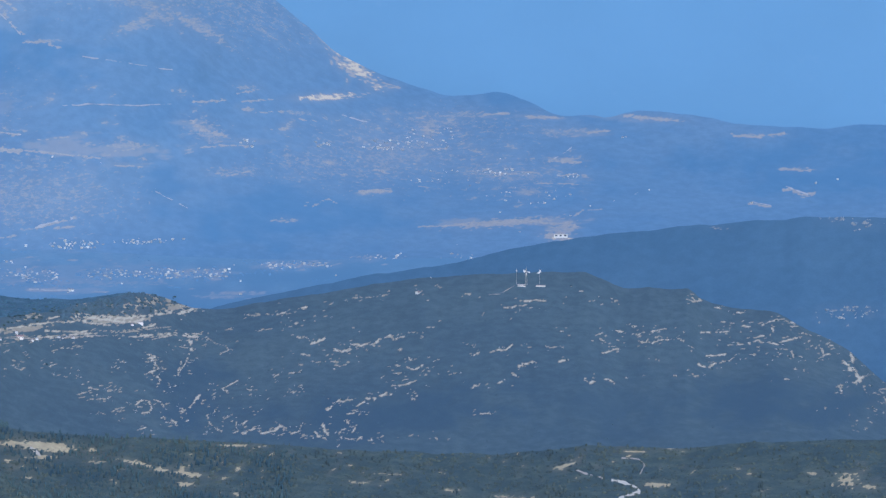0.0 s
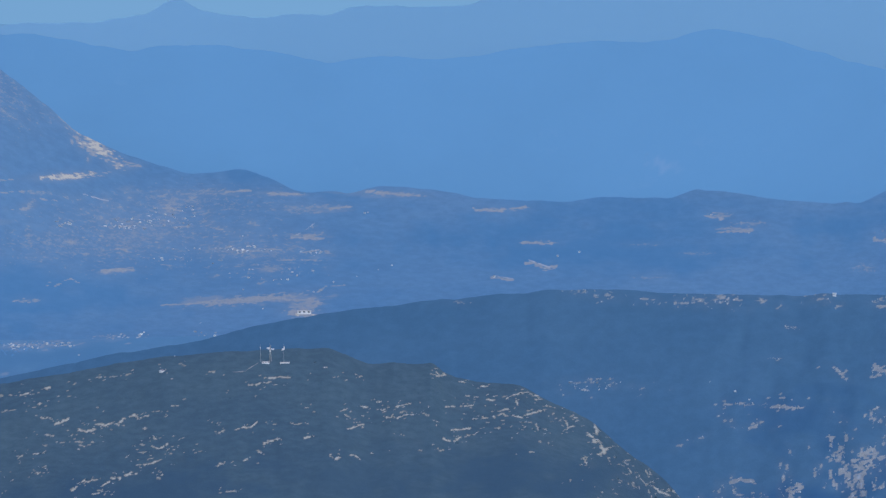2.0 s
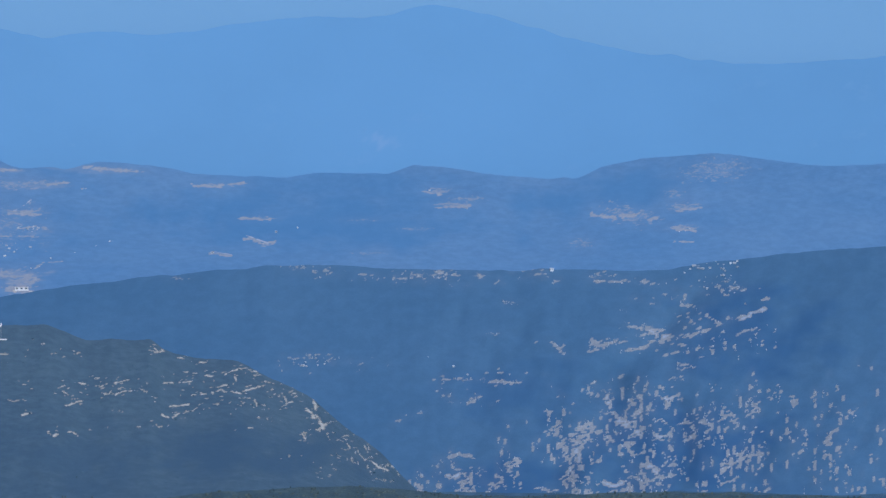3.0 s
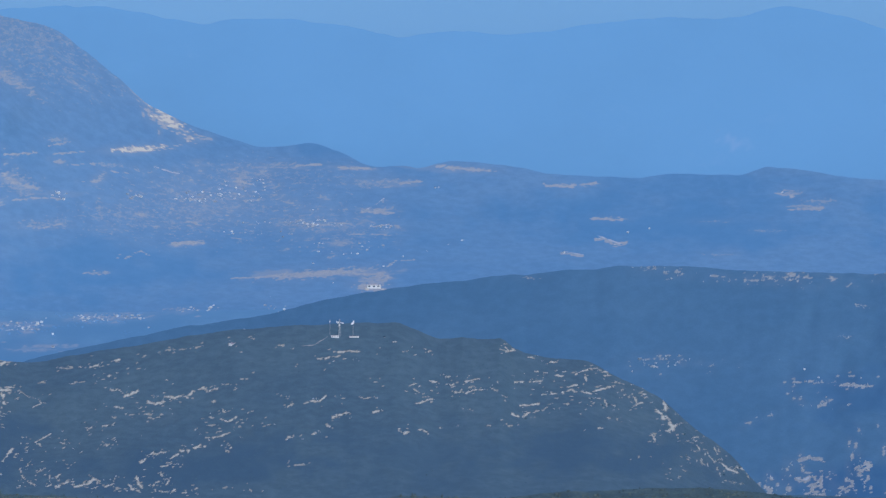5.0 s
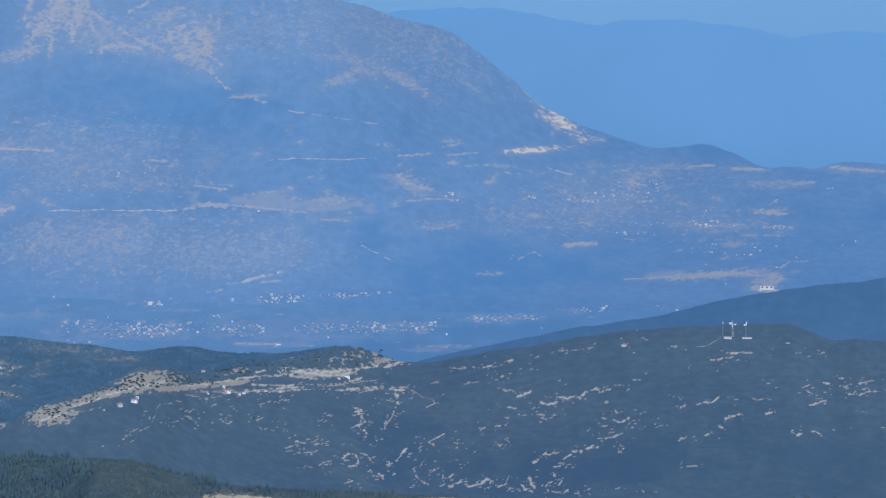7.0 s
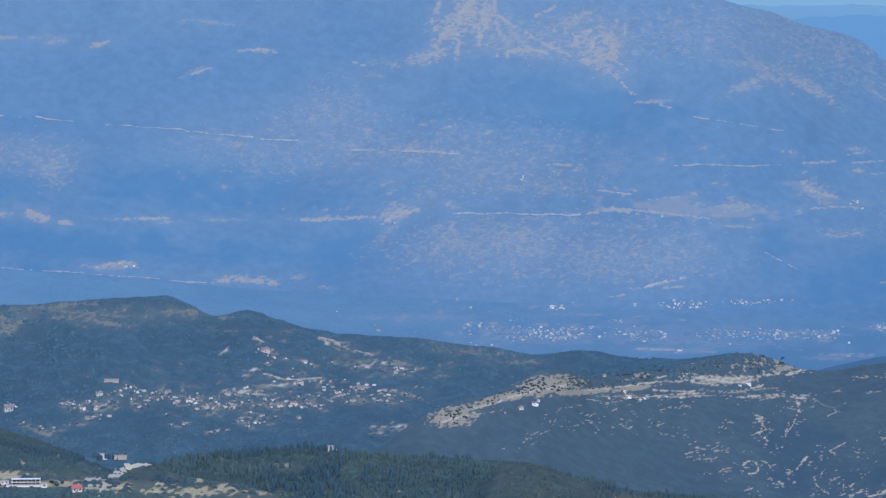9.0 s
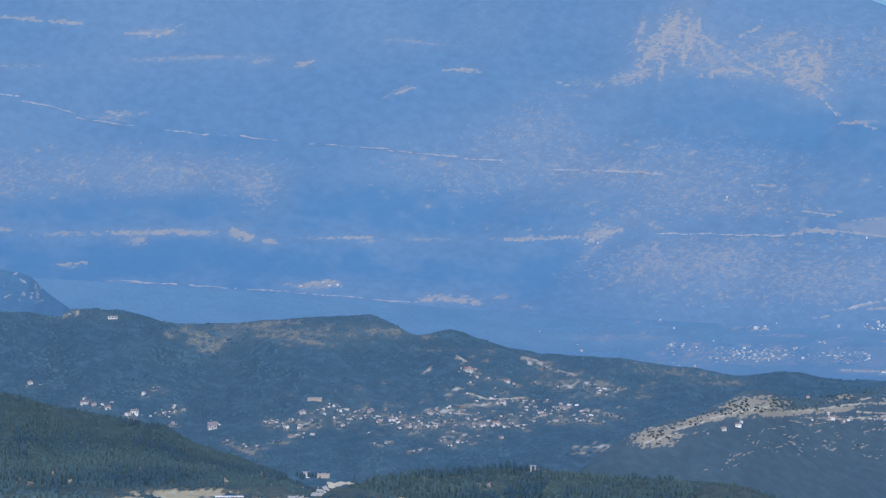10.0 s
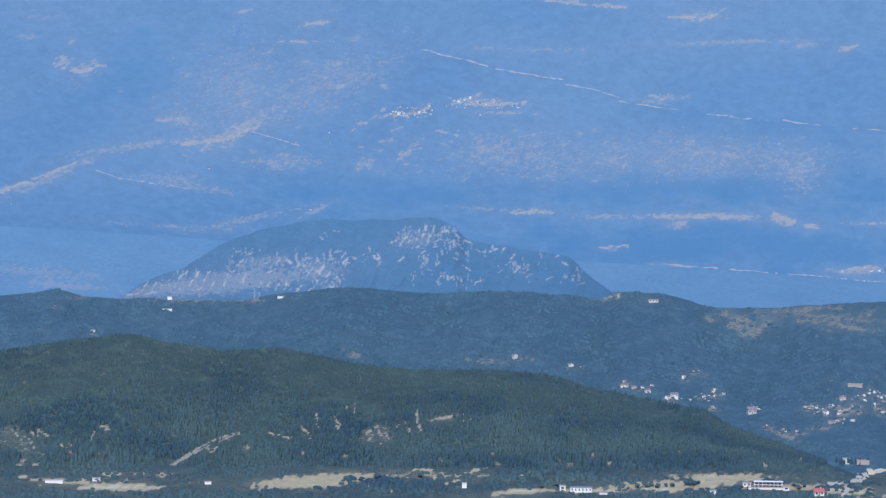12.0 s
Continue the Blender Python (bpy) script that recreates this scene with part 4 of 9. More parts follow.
yard(-435, 731, 4)
yard(-500, 746, 0)
yard(-530, 748, 1)
yard(-1113, 665, 0)
yard(-1097, 667, 1)
yard(-1082, 668, 2)
yard(-1114, 657, 3)
yard(-1037, 686, 4)
yard(-1073, 674, 0)
yard(-973, 682, 1)
yard(-956, 680, 2)
yard(-957, 701, 3)
yard(-993, 638, 4)
yard(-778, 732, 0)
yard(-747, 724, 1)
yard(-794, 698, 2)
yard(-1310, 616, 3)
yard(-1290, 615, 4)
yard(-1210, 630, 0)
yard(-1192, 632, 1)
yard(-2057, 576, 2)
yard(-2124, 529, 3)
yard(-828, 742, 4)
yard(-808, 740, 0)
yard(-858, 734, 1)
yard(-954, 669, 2)

# ledges of pale rock, one by one
ledge(antenna_hill, 3, (386, 671), (426, 669))
ledge(antenna_hill, 8, (428, 666), (450, 660))
ledge(antenna_hill, 4, (396, 682), (436, 678), (486, 674))
ledge(antenna_hill, 4, (436, 688), (463, 682), (486, 678))
ledge(antenna_hill, 3, (431, 680), (451, 676))
ledge(antenna_hill, 9, (506, 681), (526, 682))
ledge(antenna_hill, 4, (501, 676), (531, 677))
ledge(antenna_hill, 7, (514, 689), (513, 697))
ledge(antenna_hill, 5, (512, 704), (508, 719))
ledge(antenna_hill, 5, (497, 725), (492, 738), (491, 751))
ledge(antenna_hill, 2.5, (541, 682), (556, 693), (576, 698))
ledge(antenna_hill, 4, (566, 711), (581, 705), (576, 700))
ledge(antenna_hill, 3, (486, 698), (501, 700))
ledge(antenna_hill, 5, (437, 712), (449, 716), (443, 724), (453, 722))
ledge(antenna_hill, 5, (451, 731), (457, 738), (444, 742), (431, 748))
ledge(antenna_hill, 5, (453, 751), (459, 758), (456, 764))
ledge(antenna_hill, 4, (471, 772), (486, 768))
ledge(antenna_hill, 3, (574, 670), (590, 664))
ledge(antenna_hill, 3, (386, 726), (401, 726))
ledge(antenna_hill, 4, (377, 735), (381, 732))
ledge(antenna_hill, 3, (396, 743), (406, 746))
ledge(antenna_hill, 4, (333, 771), (349, 775), (351, 767))
ledge(antenna_hill, 4, (349, 779), (346, 785))
ledge(antenna_hill, 3, (359, 774), (373, 767))
ledge(antenna_hill, 2.5, (366, 777), (381, 775))
ledge(antenna_hill, 4, (385, 771), (391, 771))
ledge(antenna_hill, 3, (316, 782), (329, 778))
ledge(antenna_hill, 3, (314, 789), (326, 787))
ledge(antenna_hill, 3, (346, 790), (361, 791))
ledge(antenna_hill, 4, (569, 773), (581, 767), (596, 759))
ledge(antenna_hill, 4, (575, 774), (579, 781))
ledge(antenna_hill, 4, (545, 765), (550, 765))
ledge(antenna_hill, 3, (202, 735), (214, 739))
ledge(antenna_hill, 3, (265, 732), (276, 728))
ledge(antenna_hill, 3, (311, 749), (319, 753))
ledge(antenna_hill, 3, (292, 702), (299, 700))
ledge(antenna_hill, 3, (309, 699), (321, 697))
ledge(antenna_hill, 6, (415, 802), (426, 793), (439, 796), (443, 807), (438, 814), (428, 816))
ledge(antenna_hill, 5, (417, 804), (427, 804))
ledge(antenna_hill, 4, (444, 791), (459, 796), (466, 806))
ledge(antenna_hill, 8, (511, 806), (519, 796), (529, 784))
ledge(antenna_hill, 4, (533, 795), (537, 794))
ledge(antenna_hill, 6, (478, 828), (486, 832), (488, 838))
ledge(antenna_hill, 3, (464, 821), (468, 828))
ledge(antenna_hill, 4, (419, 846), (432, 841))
ledge(antenna_hill, 4, (438, 847), (443, 847))
ledge(antenna_hill, 2.5, (350, 814), (366, 819))
ledge(antenna_hill, 3, (372, 814), (385, 807), (396, 806))
ledge(antenna_hill, 5, (497, 808), (503, 811))
ledge(antenna_hill, 4, (504, 831), (508, 828))
ledge(antenna_hill, 4, (541, 819), (546, 834), (558, 844), (568, 848))
ledge(antenna_hill, 3, (541, 819), (553, 816))
ledge(antenna_hill, 3, (561, 805), (556, 814))
ledge(antenna_hill, 3, (551, 785), (557, 780))
ledge(antenna_hill, 3, (534, 854), (545, 852))
ledge(antenna_hill, 4, (586, 852), (596, 849), (594, 832))
ledge(antenna_hill, 7, (605, 852), (619, 846), (633, 843))
ledge(antenna_hill, 5, (605, 834), (613, 830))
ledge(antenna_hill, 3, (575, 825), (587, 819))
ledge(antenna_hill, 6, (638, 852), (651, 850), (664, 847))
ledge(antenna_hill, 6, (663, 845), (676, 839), (679, 847))
ledge(antenna_hill, 2.5, (611, 789), (626, 786), (641, 785))
ledge(antenna_hill, 3, (613, 774), (621, 777))
ledge(antenna_hill, 4, (661, 753), (669, 747))
ledge(antenna_hill, 3, (619, 812), (625, 813))
ledge(antenna_hill, 3, (607, 642), (627, 644), (639, 642))
ledge(antenna_hill, 3, (647, 641), (658, 643))
ledge(antenna_hill, 5, (667, 642), (680, 638), (687, 634))
ledge(antenna_hill, 3, (682, 642), (700, 637))
ledge(antenna_hill, 6, (710, 630), (720, 629))
ledge(antenna_hill, 3, (762, 623), (769, 617))
ledge(antenna_hill, 3.5, (800, 612), (809, 612))
ledge(antenna_hill, 2.5, (817, 612), (838, 611))
ledge(antenna_hill, 3, (853, 608), (866, 605))
ledge(antenna_hill, 4, (911, 601), (916, 601))
ledge(antenna_hill, 3, (951, 593), (961, 592))
ledge(antenna_hill, 3, (627, 671), (642, 670), (657, 667))
ledge(antenna_hill, 5, (699, 658), (708, 654))
ledge(antenna_hill, 3, (680, 661), (686, 660))
ledge(antenna_hill, 3, (730, 645), (736, 644))
ledge(antenna_hill, 5, (702, 682), (714, 682), (722, 686))
ledge(antenna_hill, 7, (727, 694), (739, 689), (750, 685))
ledge(antenna_hill, 3, (766, 689), (773, 689))
ledge(antenna_hill, 6, (785, 694), (802, 694), (816, 698))
ledge(antenna_hill, 7, (816, 698), (827, 693), (838, 696), (850, 683))
ledge(antenna_hill, 7, (857, 683), (866, 679), (875, 685), (893, 679))
ledge(antenna_hill, 3.5, (900, 673), (912, 673))
ledge(antenna_hill, 4, (808, 674), (813, 672))
ledge(antenna_hill, 8, (769, 704), (782, 708), (798, 704))
ledge(antenna_hill, 4, (749, 716), (764, 713))
ledge(antenna_hill, 4, (710, 712), (723, 714))
ledge(antenna_hill, 3, (734, 727), (742, 726))
ledge(antenna_hill, 3, (762, 725), (780, 725))
ledge(antenna_hill, 4, (768, 731), (779, 734))
ledge(antenna_hill, 4, (688, 746), (699, 745))
ledge(antenna_hill, 4, (703, 768), (712, 773))
ledge(antenna_hill, 4, (695, 781), (700, 778))
ledge(antenna_hill, 7, (898, 736), (911, 739), (924, 732))
ledge(antenna_hill, 3.5, (873, 745), (893, 745))
ledge(antenna_hill, 4, (878, 731), (884, 732))
ledge(antenna_hill, 6, (870, 768), (892, 766), (913, 759))
ledge(antenna_hill, 8, (850, 786), (860, 781), (868, 783))
ledge(antenna_hill, 6, (826, 792), (841, 789))
ledge(antenna_hill, 5, (806, 804), (823, 795))
ledge(antenna_hill, 8, (755, 810), (768, 801), (777, 793))
ledge(antenna_hill, 6, (776, 798), (800, 791))
ledge(antenna_hill, 4, (906, 785), (916, 785))
ledge(antenna_hill, 3, (904, 774), (910, 781))
ledge(antenna_hill, 4, (931, 664), (945, 664))
ledge(antenna_hill, 4, (935, 741), (941, 740))
ledge(antenna_hill, 4, (900, 717), (905, 723))
ledge(antenna_hill, 3, (943, 724), (955, 720))
ledge(antenna_hill, 5, (790, 819), (804, 816))
ledge(antenna_hill, 4, (791, 831), (795, 838))
ledge(antenna_hill, 4, (776, 854), (781, 846), (792, 843))
ledge(antenna_hill, 4, (800, 850), (808, 837))
ledge(antenna_hill, 4.5, (780, 861), (805, 862))
ledge(antenna_hill, 4, (812, 859), (818, 858))
ledge(antenna_hill, 9, (747, 833), (751, 848), (758, 854))
ledge(antenna_hill, 8, (753, 860), (739, 858), (735, 850))
ledge(antenna_hill, 4, (691, 853), (704, 849), (709, 839))
ledge(antenna_hill, 4, (669, 856), (687, 850))
ledge(antenna_hill, 5, (671, 837), (683, 843))
ledge(antenna_hill, 3, (711, 855), (731, 857))
ledge(antenna_hill, 4.5, (1016, 819), (1025, 816), (1044, 816))
ledge(antenna_hill, 4, (828, 864), (835, 864))
ledge(antenna_hill, 4, (850, 859), (855, 856))
ledge(antenna_hill, 3, (947, 858), (953, 863))
ledge(antenna_hill, 3, (814, 814), (820, 812))
ledge(antenna_hill, 3, (902, 856), (910, 854))
ledge(antenna_hill, 3, (1023, 768), (1029, 762))
ledge(antenna_hill, 4, (1017, 766), (1022, 767))
ledge(antenna_hill, 3.5, (1000, 604), (1010, 605))
ledge(antenna_hill, 5, (1069, 629), (1083, 628), (1096, 625))
ledge(antenna_hill, 4, (1094, 626), (1110, 623))
ledge(antenna_hill, 5, (1106, 617), (1124, 615), (1145, 616))
ledge(antenna_hill, 3, (1094, 631), (1098, 632))
ledge(antenna_hill, 5, (1045, 707), (1061, 703), (1075, 703))
ledge(antenna_hill, 4, (1073, 703), (1084, 694))
ledge(antenna_hill, 6, (1016, 713), (1025, 708))
ledge(antenna_hill, 7, (1096, 732), (1110, 727), (1125, 724))
ledge(antenna_hill, 5.5, (1168, 723), (1184, 719))
ledge(antenna_hill, 3.5, (1144, 696), (1154, 699), (1170, 696))
ledge(antenna_hill, 3, (1112, 698), (1118, 698))
ledge(antenna_hill, 5, (1204, 598), (1209, 598))
ledge(antenna_hill, 5.5, (1263, 667), (1280, 669))
ledge(antenna_hill, 3, (1231, 677), (1245, 671))
ledge(antenna_hill, 3, (1242, 683), (1250, 689))
ledge(antenna_hill, 4, (1253, 696), (1270, 695))
ledge(antenna_hill, 5, (1246, 707), (1260, 703), (1273, 699))
ledge(antenna_hill, 5, (1314, 688), (1328, 687))
ledge(antenna_hill, 5, (1332, 690), (1344, 684))
ledge(antenna_hill, 5, (1349, 683), (1367, 682))
ledge(antenna_hill, 5, (1297, 659), (1302, 659))
ledge(antenna_hill, 4, (1306, 676), (1312, 672))
ledge(antenna_hill, 4, (1332, 668), (1350, 664))
ledge(antenna_hill, 7, (1214, 754), (1222, 760), (1232, 757))
ledge(antenna_hill, 5, (1244, 751), (1254, 754), (1266, 760))
ledge(antenna_hill, 4.5, (1085, 748), (1091, 747))
ledge(antenna_hill, 3, (980, 745), (987, 745))
ledge(antenna_hill, 4, (1060, 762), (1067, 759))
ledge(antenna_hill, 3, (1003, 694), (1009, 691))
ledge(antenna_hill, 3, (1065, 647), (1073, 646))
ledge(antenna_hill, 3, (1031, 642), (1036, 639))
ledge(antenna_hill, 3, (1222, 616), (1231, 614))
ledge(antenna_hill, 3, (1266, 616), (1270, 614))
ledge(antenna_hill, 3, (1170, 670), (1174, 669))
ledge(antenna_hill, 3, (1177, 610), (1181, 608))
ledge(antenna_hill, 5, (1403, 608), (1409, 615), (1417, 612))
ledge(antenna_hill, 4, (1391, 610), (1394, 611))
ledge(antenna_hill, 4, (1444, 625), (1450, 625))
ledge(antenna_hill, 6, (1483, 633), (1493, 634))
ledge(antenna_hill, 4.5, (1454, 650), (1461, 650))
ledge(antenna_hill, 5.5, (1488, 656), (1504, 658))
ledge(antenna_hill, 5, (1528, 654), (1540, 649), (1553, 645))
ledge(antenna_hill, 4, (1552, 645), (1567, 644))
ledge(antenna_hill, 7, (1544, 658), (1547, 666))
ledge(antenna_hill, 5.5, (1578, 657), (1588, 657))
ledge(antenna_hill, 4, (1420, 669), (1437, 669))
ledge(antenna_hill, 4.5, (1453, 668), (1468, 667))
ledge(antenna_hill, 5, (1503, 687), (1519, 683), (1530, 686))
ledge(antenna_hill, 5, (1535, 685), (1555, 689))
ledge(antenna_hill, 5, (1559, 685), (1580, 679), (1589, 677))
ledge(antenna_hill, 5, (1513, 677), (1532, 674))
ledge(antenna_hill, 4, (1467, 691), (1474, 691))
ledge(antenna_hill, 4, (1488, 690), (1494, 689))
ledge(antenna_hill, 4, (1375, 678), (1389, 685))
ledge(antenna_hill, 3.5, (1397, 693), (1407, 696))
ledge(antenna_hill, 5, (1429, 710), (1446, 710))
ledge(antenna_hill, 4, (1449, 709), (1464, 707))
ledge(antenna_hill, 7, (1416, 726), (1426, 730))
ledge(antenna_hill, 5.5, (1434, 729), (1448, 722))
ledge(antenna_hill, 4, (1459, 720), (1474, 718))
ledge(antenna_hill, 7, (1579, 701), (1583, 711))
ledge(antenna_hill, 3, (1593, 708), (1598, 710))
ledge(antenna_hill, 4.5, (1634, 695), (1637, 707), (1646, 704))
ledge(antenna_hill, 4, (1647, 689), (1653, 689))
ledge(antenna_hill, 10, (1682, 689), (1685, 706), (1688, 717))
ledge(antenna_hill, 8, (1681, 722), (1671, 718))
ledge(antenna_hill, 11, (1683, 730), (1695, 736), (1700, 750))
ledge(antenna_hill, 8, (1691, 754), (1705, 744))
ledge(antenna_hill, 5, (1664, 759), (1668, 769))
ledge(antenna_hill, 4.5, (1569, 750), (1576, 750))
ledge(antenna_hill, 3, (1409, 746), (1415, 746))
ledge(antenna_hill, 3.5, (1695, 701), (1705, 703))
ledge(antenna_hill, 3.5, (1714, 716), (1717, 725))
ledge(antenna_hill, 4, (1734, 767), (1745, 763))
ledge(antenna_hill, 3, (1505, 708), (1515, 706))
ledge(antenna_hill, 3, (1625, 714), (1633, 710))
ledge(antenna_hill, 3.5, (1599, 635), (1607, 634))
ledge(second_ridge, 3, (1914, 665), (1944, 664), (1989, 666))
ledge(second_ridge, 6, (1999, 669), (2024, 673), (2051, 671))
ledge(second_ridge, 6, (2108, 600), (2119, 611), (2132, 622))
ledge(second_ridge, 5, (2011, 653), (2019, 652))
ledge(second_ridge, 4, (2061, 654), (2071, 651))
ledge(second_ridge, 5, (1958, 708), (1968, 704), (1980, 696))
ledge(second_ridge, 8, (2174, 610), (2184, 598), (2196, 602))
ledge(second_ridge, 5, (2196, 601), (2226, 599))
ledge(second_ridge, 4, (2174, 617), (2210, 608))
ledge(second_ridge, 8, (2239, 571), (2259, 575), (2284, 577))
ledge(second_ridge, 11, (2284, 580), (2296, 589), (2322, 589))
ledge(second_ridge, 7, (2282, 598), (2306, 600))
ledge(second_ridge, 5, (2238, 615), (2259, 613), (2280, 604))
ledge(second_ridge, 7, (2336, 591), (2359, 585))
ledge(second_ridge, 5, (2359, 584), (2390, 575))
ledge(second_ridge, 5, (2333, 604), (2347, 603))
ledge(second_ridge, 3.5, (2308, 623), (2332, 617), (2355, 619))
ledge(second_ridge, 5, (2379, 549), (2393, 559), (2409, 568))
ledge(second_ridge, 9, (2442, 558), (2463, 549), (2485, 537))
ledge(second_ridge, 5, (2452, 579), (2489, 569))
ledge(second_ridge, 6, (2481, 523), (2492, 522))
ledge(second_ridge, 6, (2181, 492), (2200, 492))
ledge(second_ridge, 5, (2212, 492), (2239, 491))
ledge(second_ridge, 3, (2181, 480), (2204, 480))
ledge(second_ridge, 3.5, (2276, 492), (2303, 500))
ledge(second_ridge, 6, (2401, 505), (2406, 499), (2414, 518))
ledge(second_ridge, 6, (2430, 502), (2442, 508))
ledge(second_ridge, 4, (2343, 516), (2351, 537))
ledge(second_ridge, 3.5, (2347, 553), (2360, 568))
ledge(second_ridge, 6, (2331, 637), (2350, 639))
ledge(second_ridge, 4, (2326, 663), (2334, 661))
ledge(second_ridge, 4, (2389, 675), (2392, 685))
ledge(second_ridge, 9, (2204, 691), (2211, 713), (2223, 733))
ledge(second_ridge, 12, (2225, 736), (2240, 746), (2253, 738))
ledge(second_ridge, 9, (2255, 733), (2266, 716), (2262, 694))
ledge(second_ridge, 7, (2231, 678), (2234, 700))
ledge(second_ridge, 7, (2244, 703), (2256, 710))
ledge(second_ridge, 10, (2292, 690), (2306, 699), (2320, 699))
ledge(second_ridge, 7, (2299, 677), (2309, 682))
ledge(second_ridge, 6, (2275, 729), (2280, 722))
ledge(second_ridge, 6, (2301, 735), (2313, 744), (2325, 757))
ledge(second_ridge, 9, (2255, 757), (2270, 765))
ledge(second_ridge, 10, (2290, 762), (2305, 772), (2315, 762))
ledge(second_ridge, 9, (2342, 757), (2347, 772), (2355, 765))
ledge(second_ridge, 7, (2335, 743), (2364, 740), (2382, 742))
ledge(second_ridge, 7, (2374, 727), (2376, 736))
ledge(second_ridge, 7, (2412, 721), (2416, 734))
ledge(second_ridge, 8, (2464, 755), (2462, 770))
ledge(second_ridge, 6, (2454, 731), (2464, 721), (2476, 704))
ledge(second_ridge, 8, (2157, 753), (2165, 763))
ledge(second_ridge, 8, (2140, 763), (2147, 773), (2160, 771))
ledge(second_ridge, 5, (2114, 756), (2126, 748))
ledge(second_ridge, 10, (2150, 788), (2157, 803), (2160, 823))
ledge(second_ridge, 9, (2140, 823), (2150, 838))
ledge(second_ridge, 7, (2175, 803), (2180, 813), (2195, 808))
ledge(second_ridge, 9, (2265, 812), (2280, 822))
ledge(second_ridge, 10, (2285, 817), (2293, 837))
ledge(second_ridge, 8, (2255, 837), (2270, 849))
ledge(second_ridge, 8, (2235, 817), (2240, 832))
ledge(second_ridge, 9, (2200, 847), (2220, 855), (2235, 847))
ledge(second_ridge, 7, (2270, 832), (2280, 847))
ledge(second_ridge, 8, (1924, 804), (1944, 799), (1964, 801))
ledge(second_ridge, 9, (1919, 834), (1934, 839), (1946, 829))
ledge(second_ridge, 7, (1944, 849), (1959, 864))
ledge(second_ridge, 6, (2019, 839), (2014, 854))
ledge(second_ridge, 6, (2080, 858), (2100, 860))
ledge(second_ridge, 8, (2400, 836), (2407, 850), (2425, 845))
ledge(second_ridge, 5, (2423, 847), (2437, 837))
ledge(second_ridge, 5, (2420, 796), (2425, 811))
ledge(second_ridge, 6, (2435, 805), (2465, 797), (2479, 793))
ledge(second_ridge, 5, (2345, 831), (2350, 844))
ledge(second_ridge, 6, (2315, 817), (2330, 816))
ledge(second_ridge, 6, (2150, 843), (2170, 853), (2175, 838))


ledge(mountain, 10, (707, 259), (742, 261), (772, 258), (799, 253))
ledge(mountain, 7, (769, 187), (787, 204), (802, 222))
ledge(mountain, 7, (797, 207), (817, 220), (839, 227))
ledge(mountain, 4, (832, 242), (847, 244))
ledge(mountain, 3, (852, 232), (884, 240))
ledge(mountain, 8, (143, 359), (181, 351), (211, 355))
ledge(mountain, 3.5, (206, 351), (261, 356), (351, 366))
ledge(mountain, 4, (157, 317), (208, 325))
ledge(mountain, 6, (240, 489), (270, 481), (305, 473))
ledge(mountain, 4, (556, 343), (612, 344))
ledge(mountain, 5, (512, 299), (534, 316), (572, 327))
ledge(mountain, 6, (812, 424), (867, 423))
ledge(mountain, 5, (984, 483), (1052, 478), (1122, 475))
ledge(mountain, 5, (1132, 477), (1196, 482))
ledge(mountain, 6, (1145, 504), (1182, 507))
ledge(mountain, 5, (1164, 497), (1198, 485))
ledge(mountain, 5, (1146, 368), (1201, 370))
ledge(mountain, 4, (1101, 290), (1161, 292))
ledge(mountain, 5, (-112, 37), (-94, 14), (-79, -9))
ledge(mountain, 5, (-115, 46), (-75, 35), (-55, 25))
ledge(mountain, 5, (112, 52), (129, 38), (140, 34))
ledge(mountain, 5, (151, 74), (178, 85), (205, 103))
ledge(mountain, 3.5, (183, 110), (198, 130), (218, 147))
ledge(mountain, 3, (217, 162), (252, 162), (284, 172))
ledge(mountain, 3, (-186, 249), (-126, 251), (-92, 254))
ledge(mountain, 5, (-55, 19), (-25, 9), (5, 29))
ledge(mountain, 5, (-26, 81), (14, 69), (64, 74))
ledge(mountain, 4, (24, 39), (54, 59), (103, 79))
ledge(mountain, 4, (44, 9), (69, -2), (84, -10))
ledge(mountain, 4, (922, 314), (952, 320))
ledge(mountain, 3.5, (1032, 287), (1074, 285))
ledge(mountain, 4, (1216, 319), (1251, 314))
ledge(mountain, 5, (-371, 374), (-316, 372), (-256, 367))
ledge(mountain, 8, (-225, 377), (-196, 360), (-163, 355))
ledge(mountain, 4, (-1074, 363), (-1015, 364), (-940, 365))
ledge(mountain, 7, (-853, 362), (-836, 372), (-814, 370))
ledge(mountain, 3.5, (-686, 372), (-594, 369))
ledge(mountain, 5, (-798, 378), (-774, 382))
ledge(mountain, 4, (-746, 65), (-711, 60))
ledge(mountain, 4, (-566, 118), (-532, 105))
ledge(mountain, 7, (-526, 484), (-476, 477), (-413, 487))
ledge(mountain, 5, (-736, 457), (-716, 453), (-686, 447), (-659, 457))
ledge(mountain, 4, (-481, 74), (-437, 71), (-417, 78))
ledge(mountain, 4, (-277, 94), (-257, 100))
ledge(mountain, 4, (64, 273), (124, 273))
ledge(mountain, 5, (-1074, 150), (-1049, 158))
ledge(mountain, 5, (-1541, 189), (-1509, 188), (-1479, 184), (-1463, 172))
ledge(mountain, 7, (-1903, 244), (-1823, 233), (-1772, 212))
ledge(mountain, 4, (-1317, 361), (-1242, 358))
ledge(mountain, 5, (-992, 362), (-930, 362))
ledge(mountain, 7, (-855, 358), (-838, 363), (-821, 374))
ledge(mountain, 4, (-1162, 420), (-1110, 416))
ledge(mountain, 4, (-1680, 29), (-1645, 26))
ledge(mountain, 3.5, (-1729, 59), (-1682, 61))
ledge(mountain, 4, (-1256, -15), (-1196, -9), (-1114, -3))
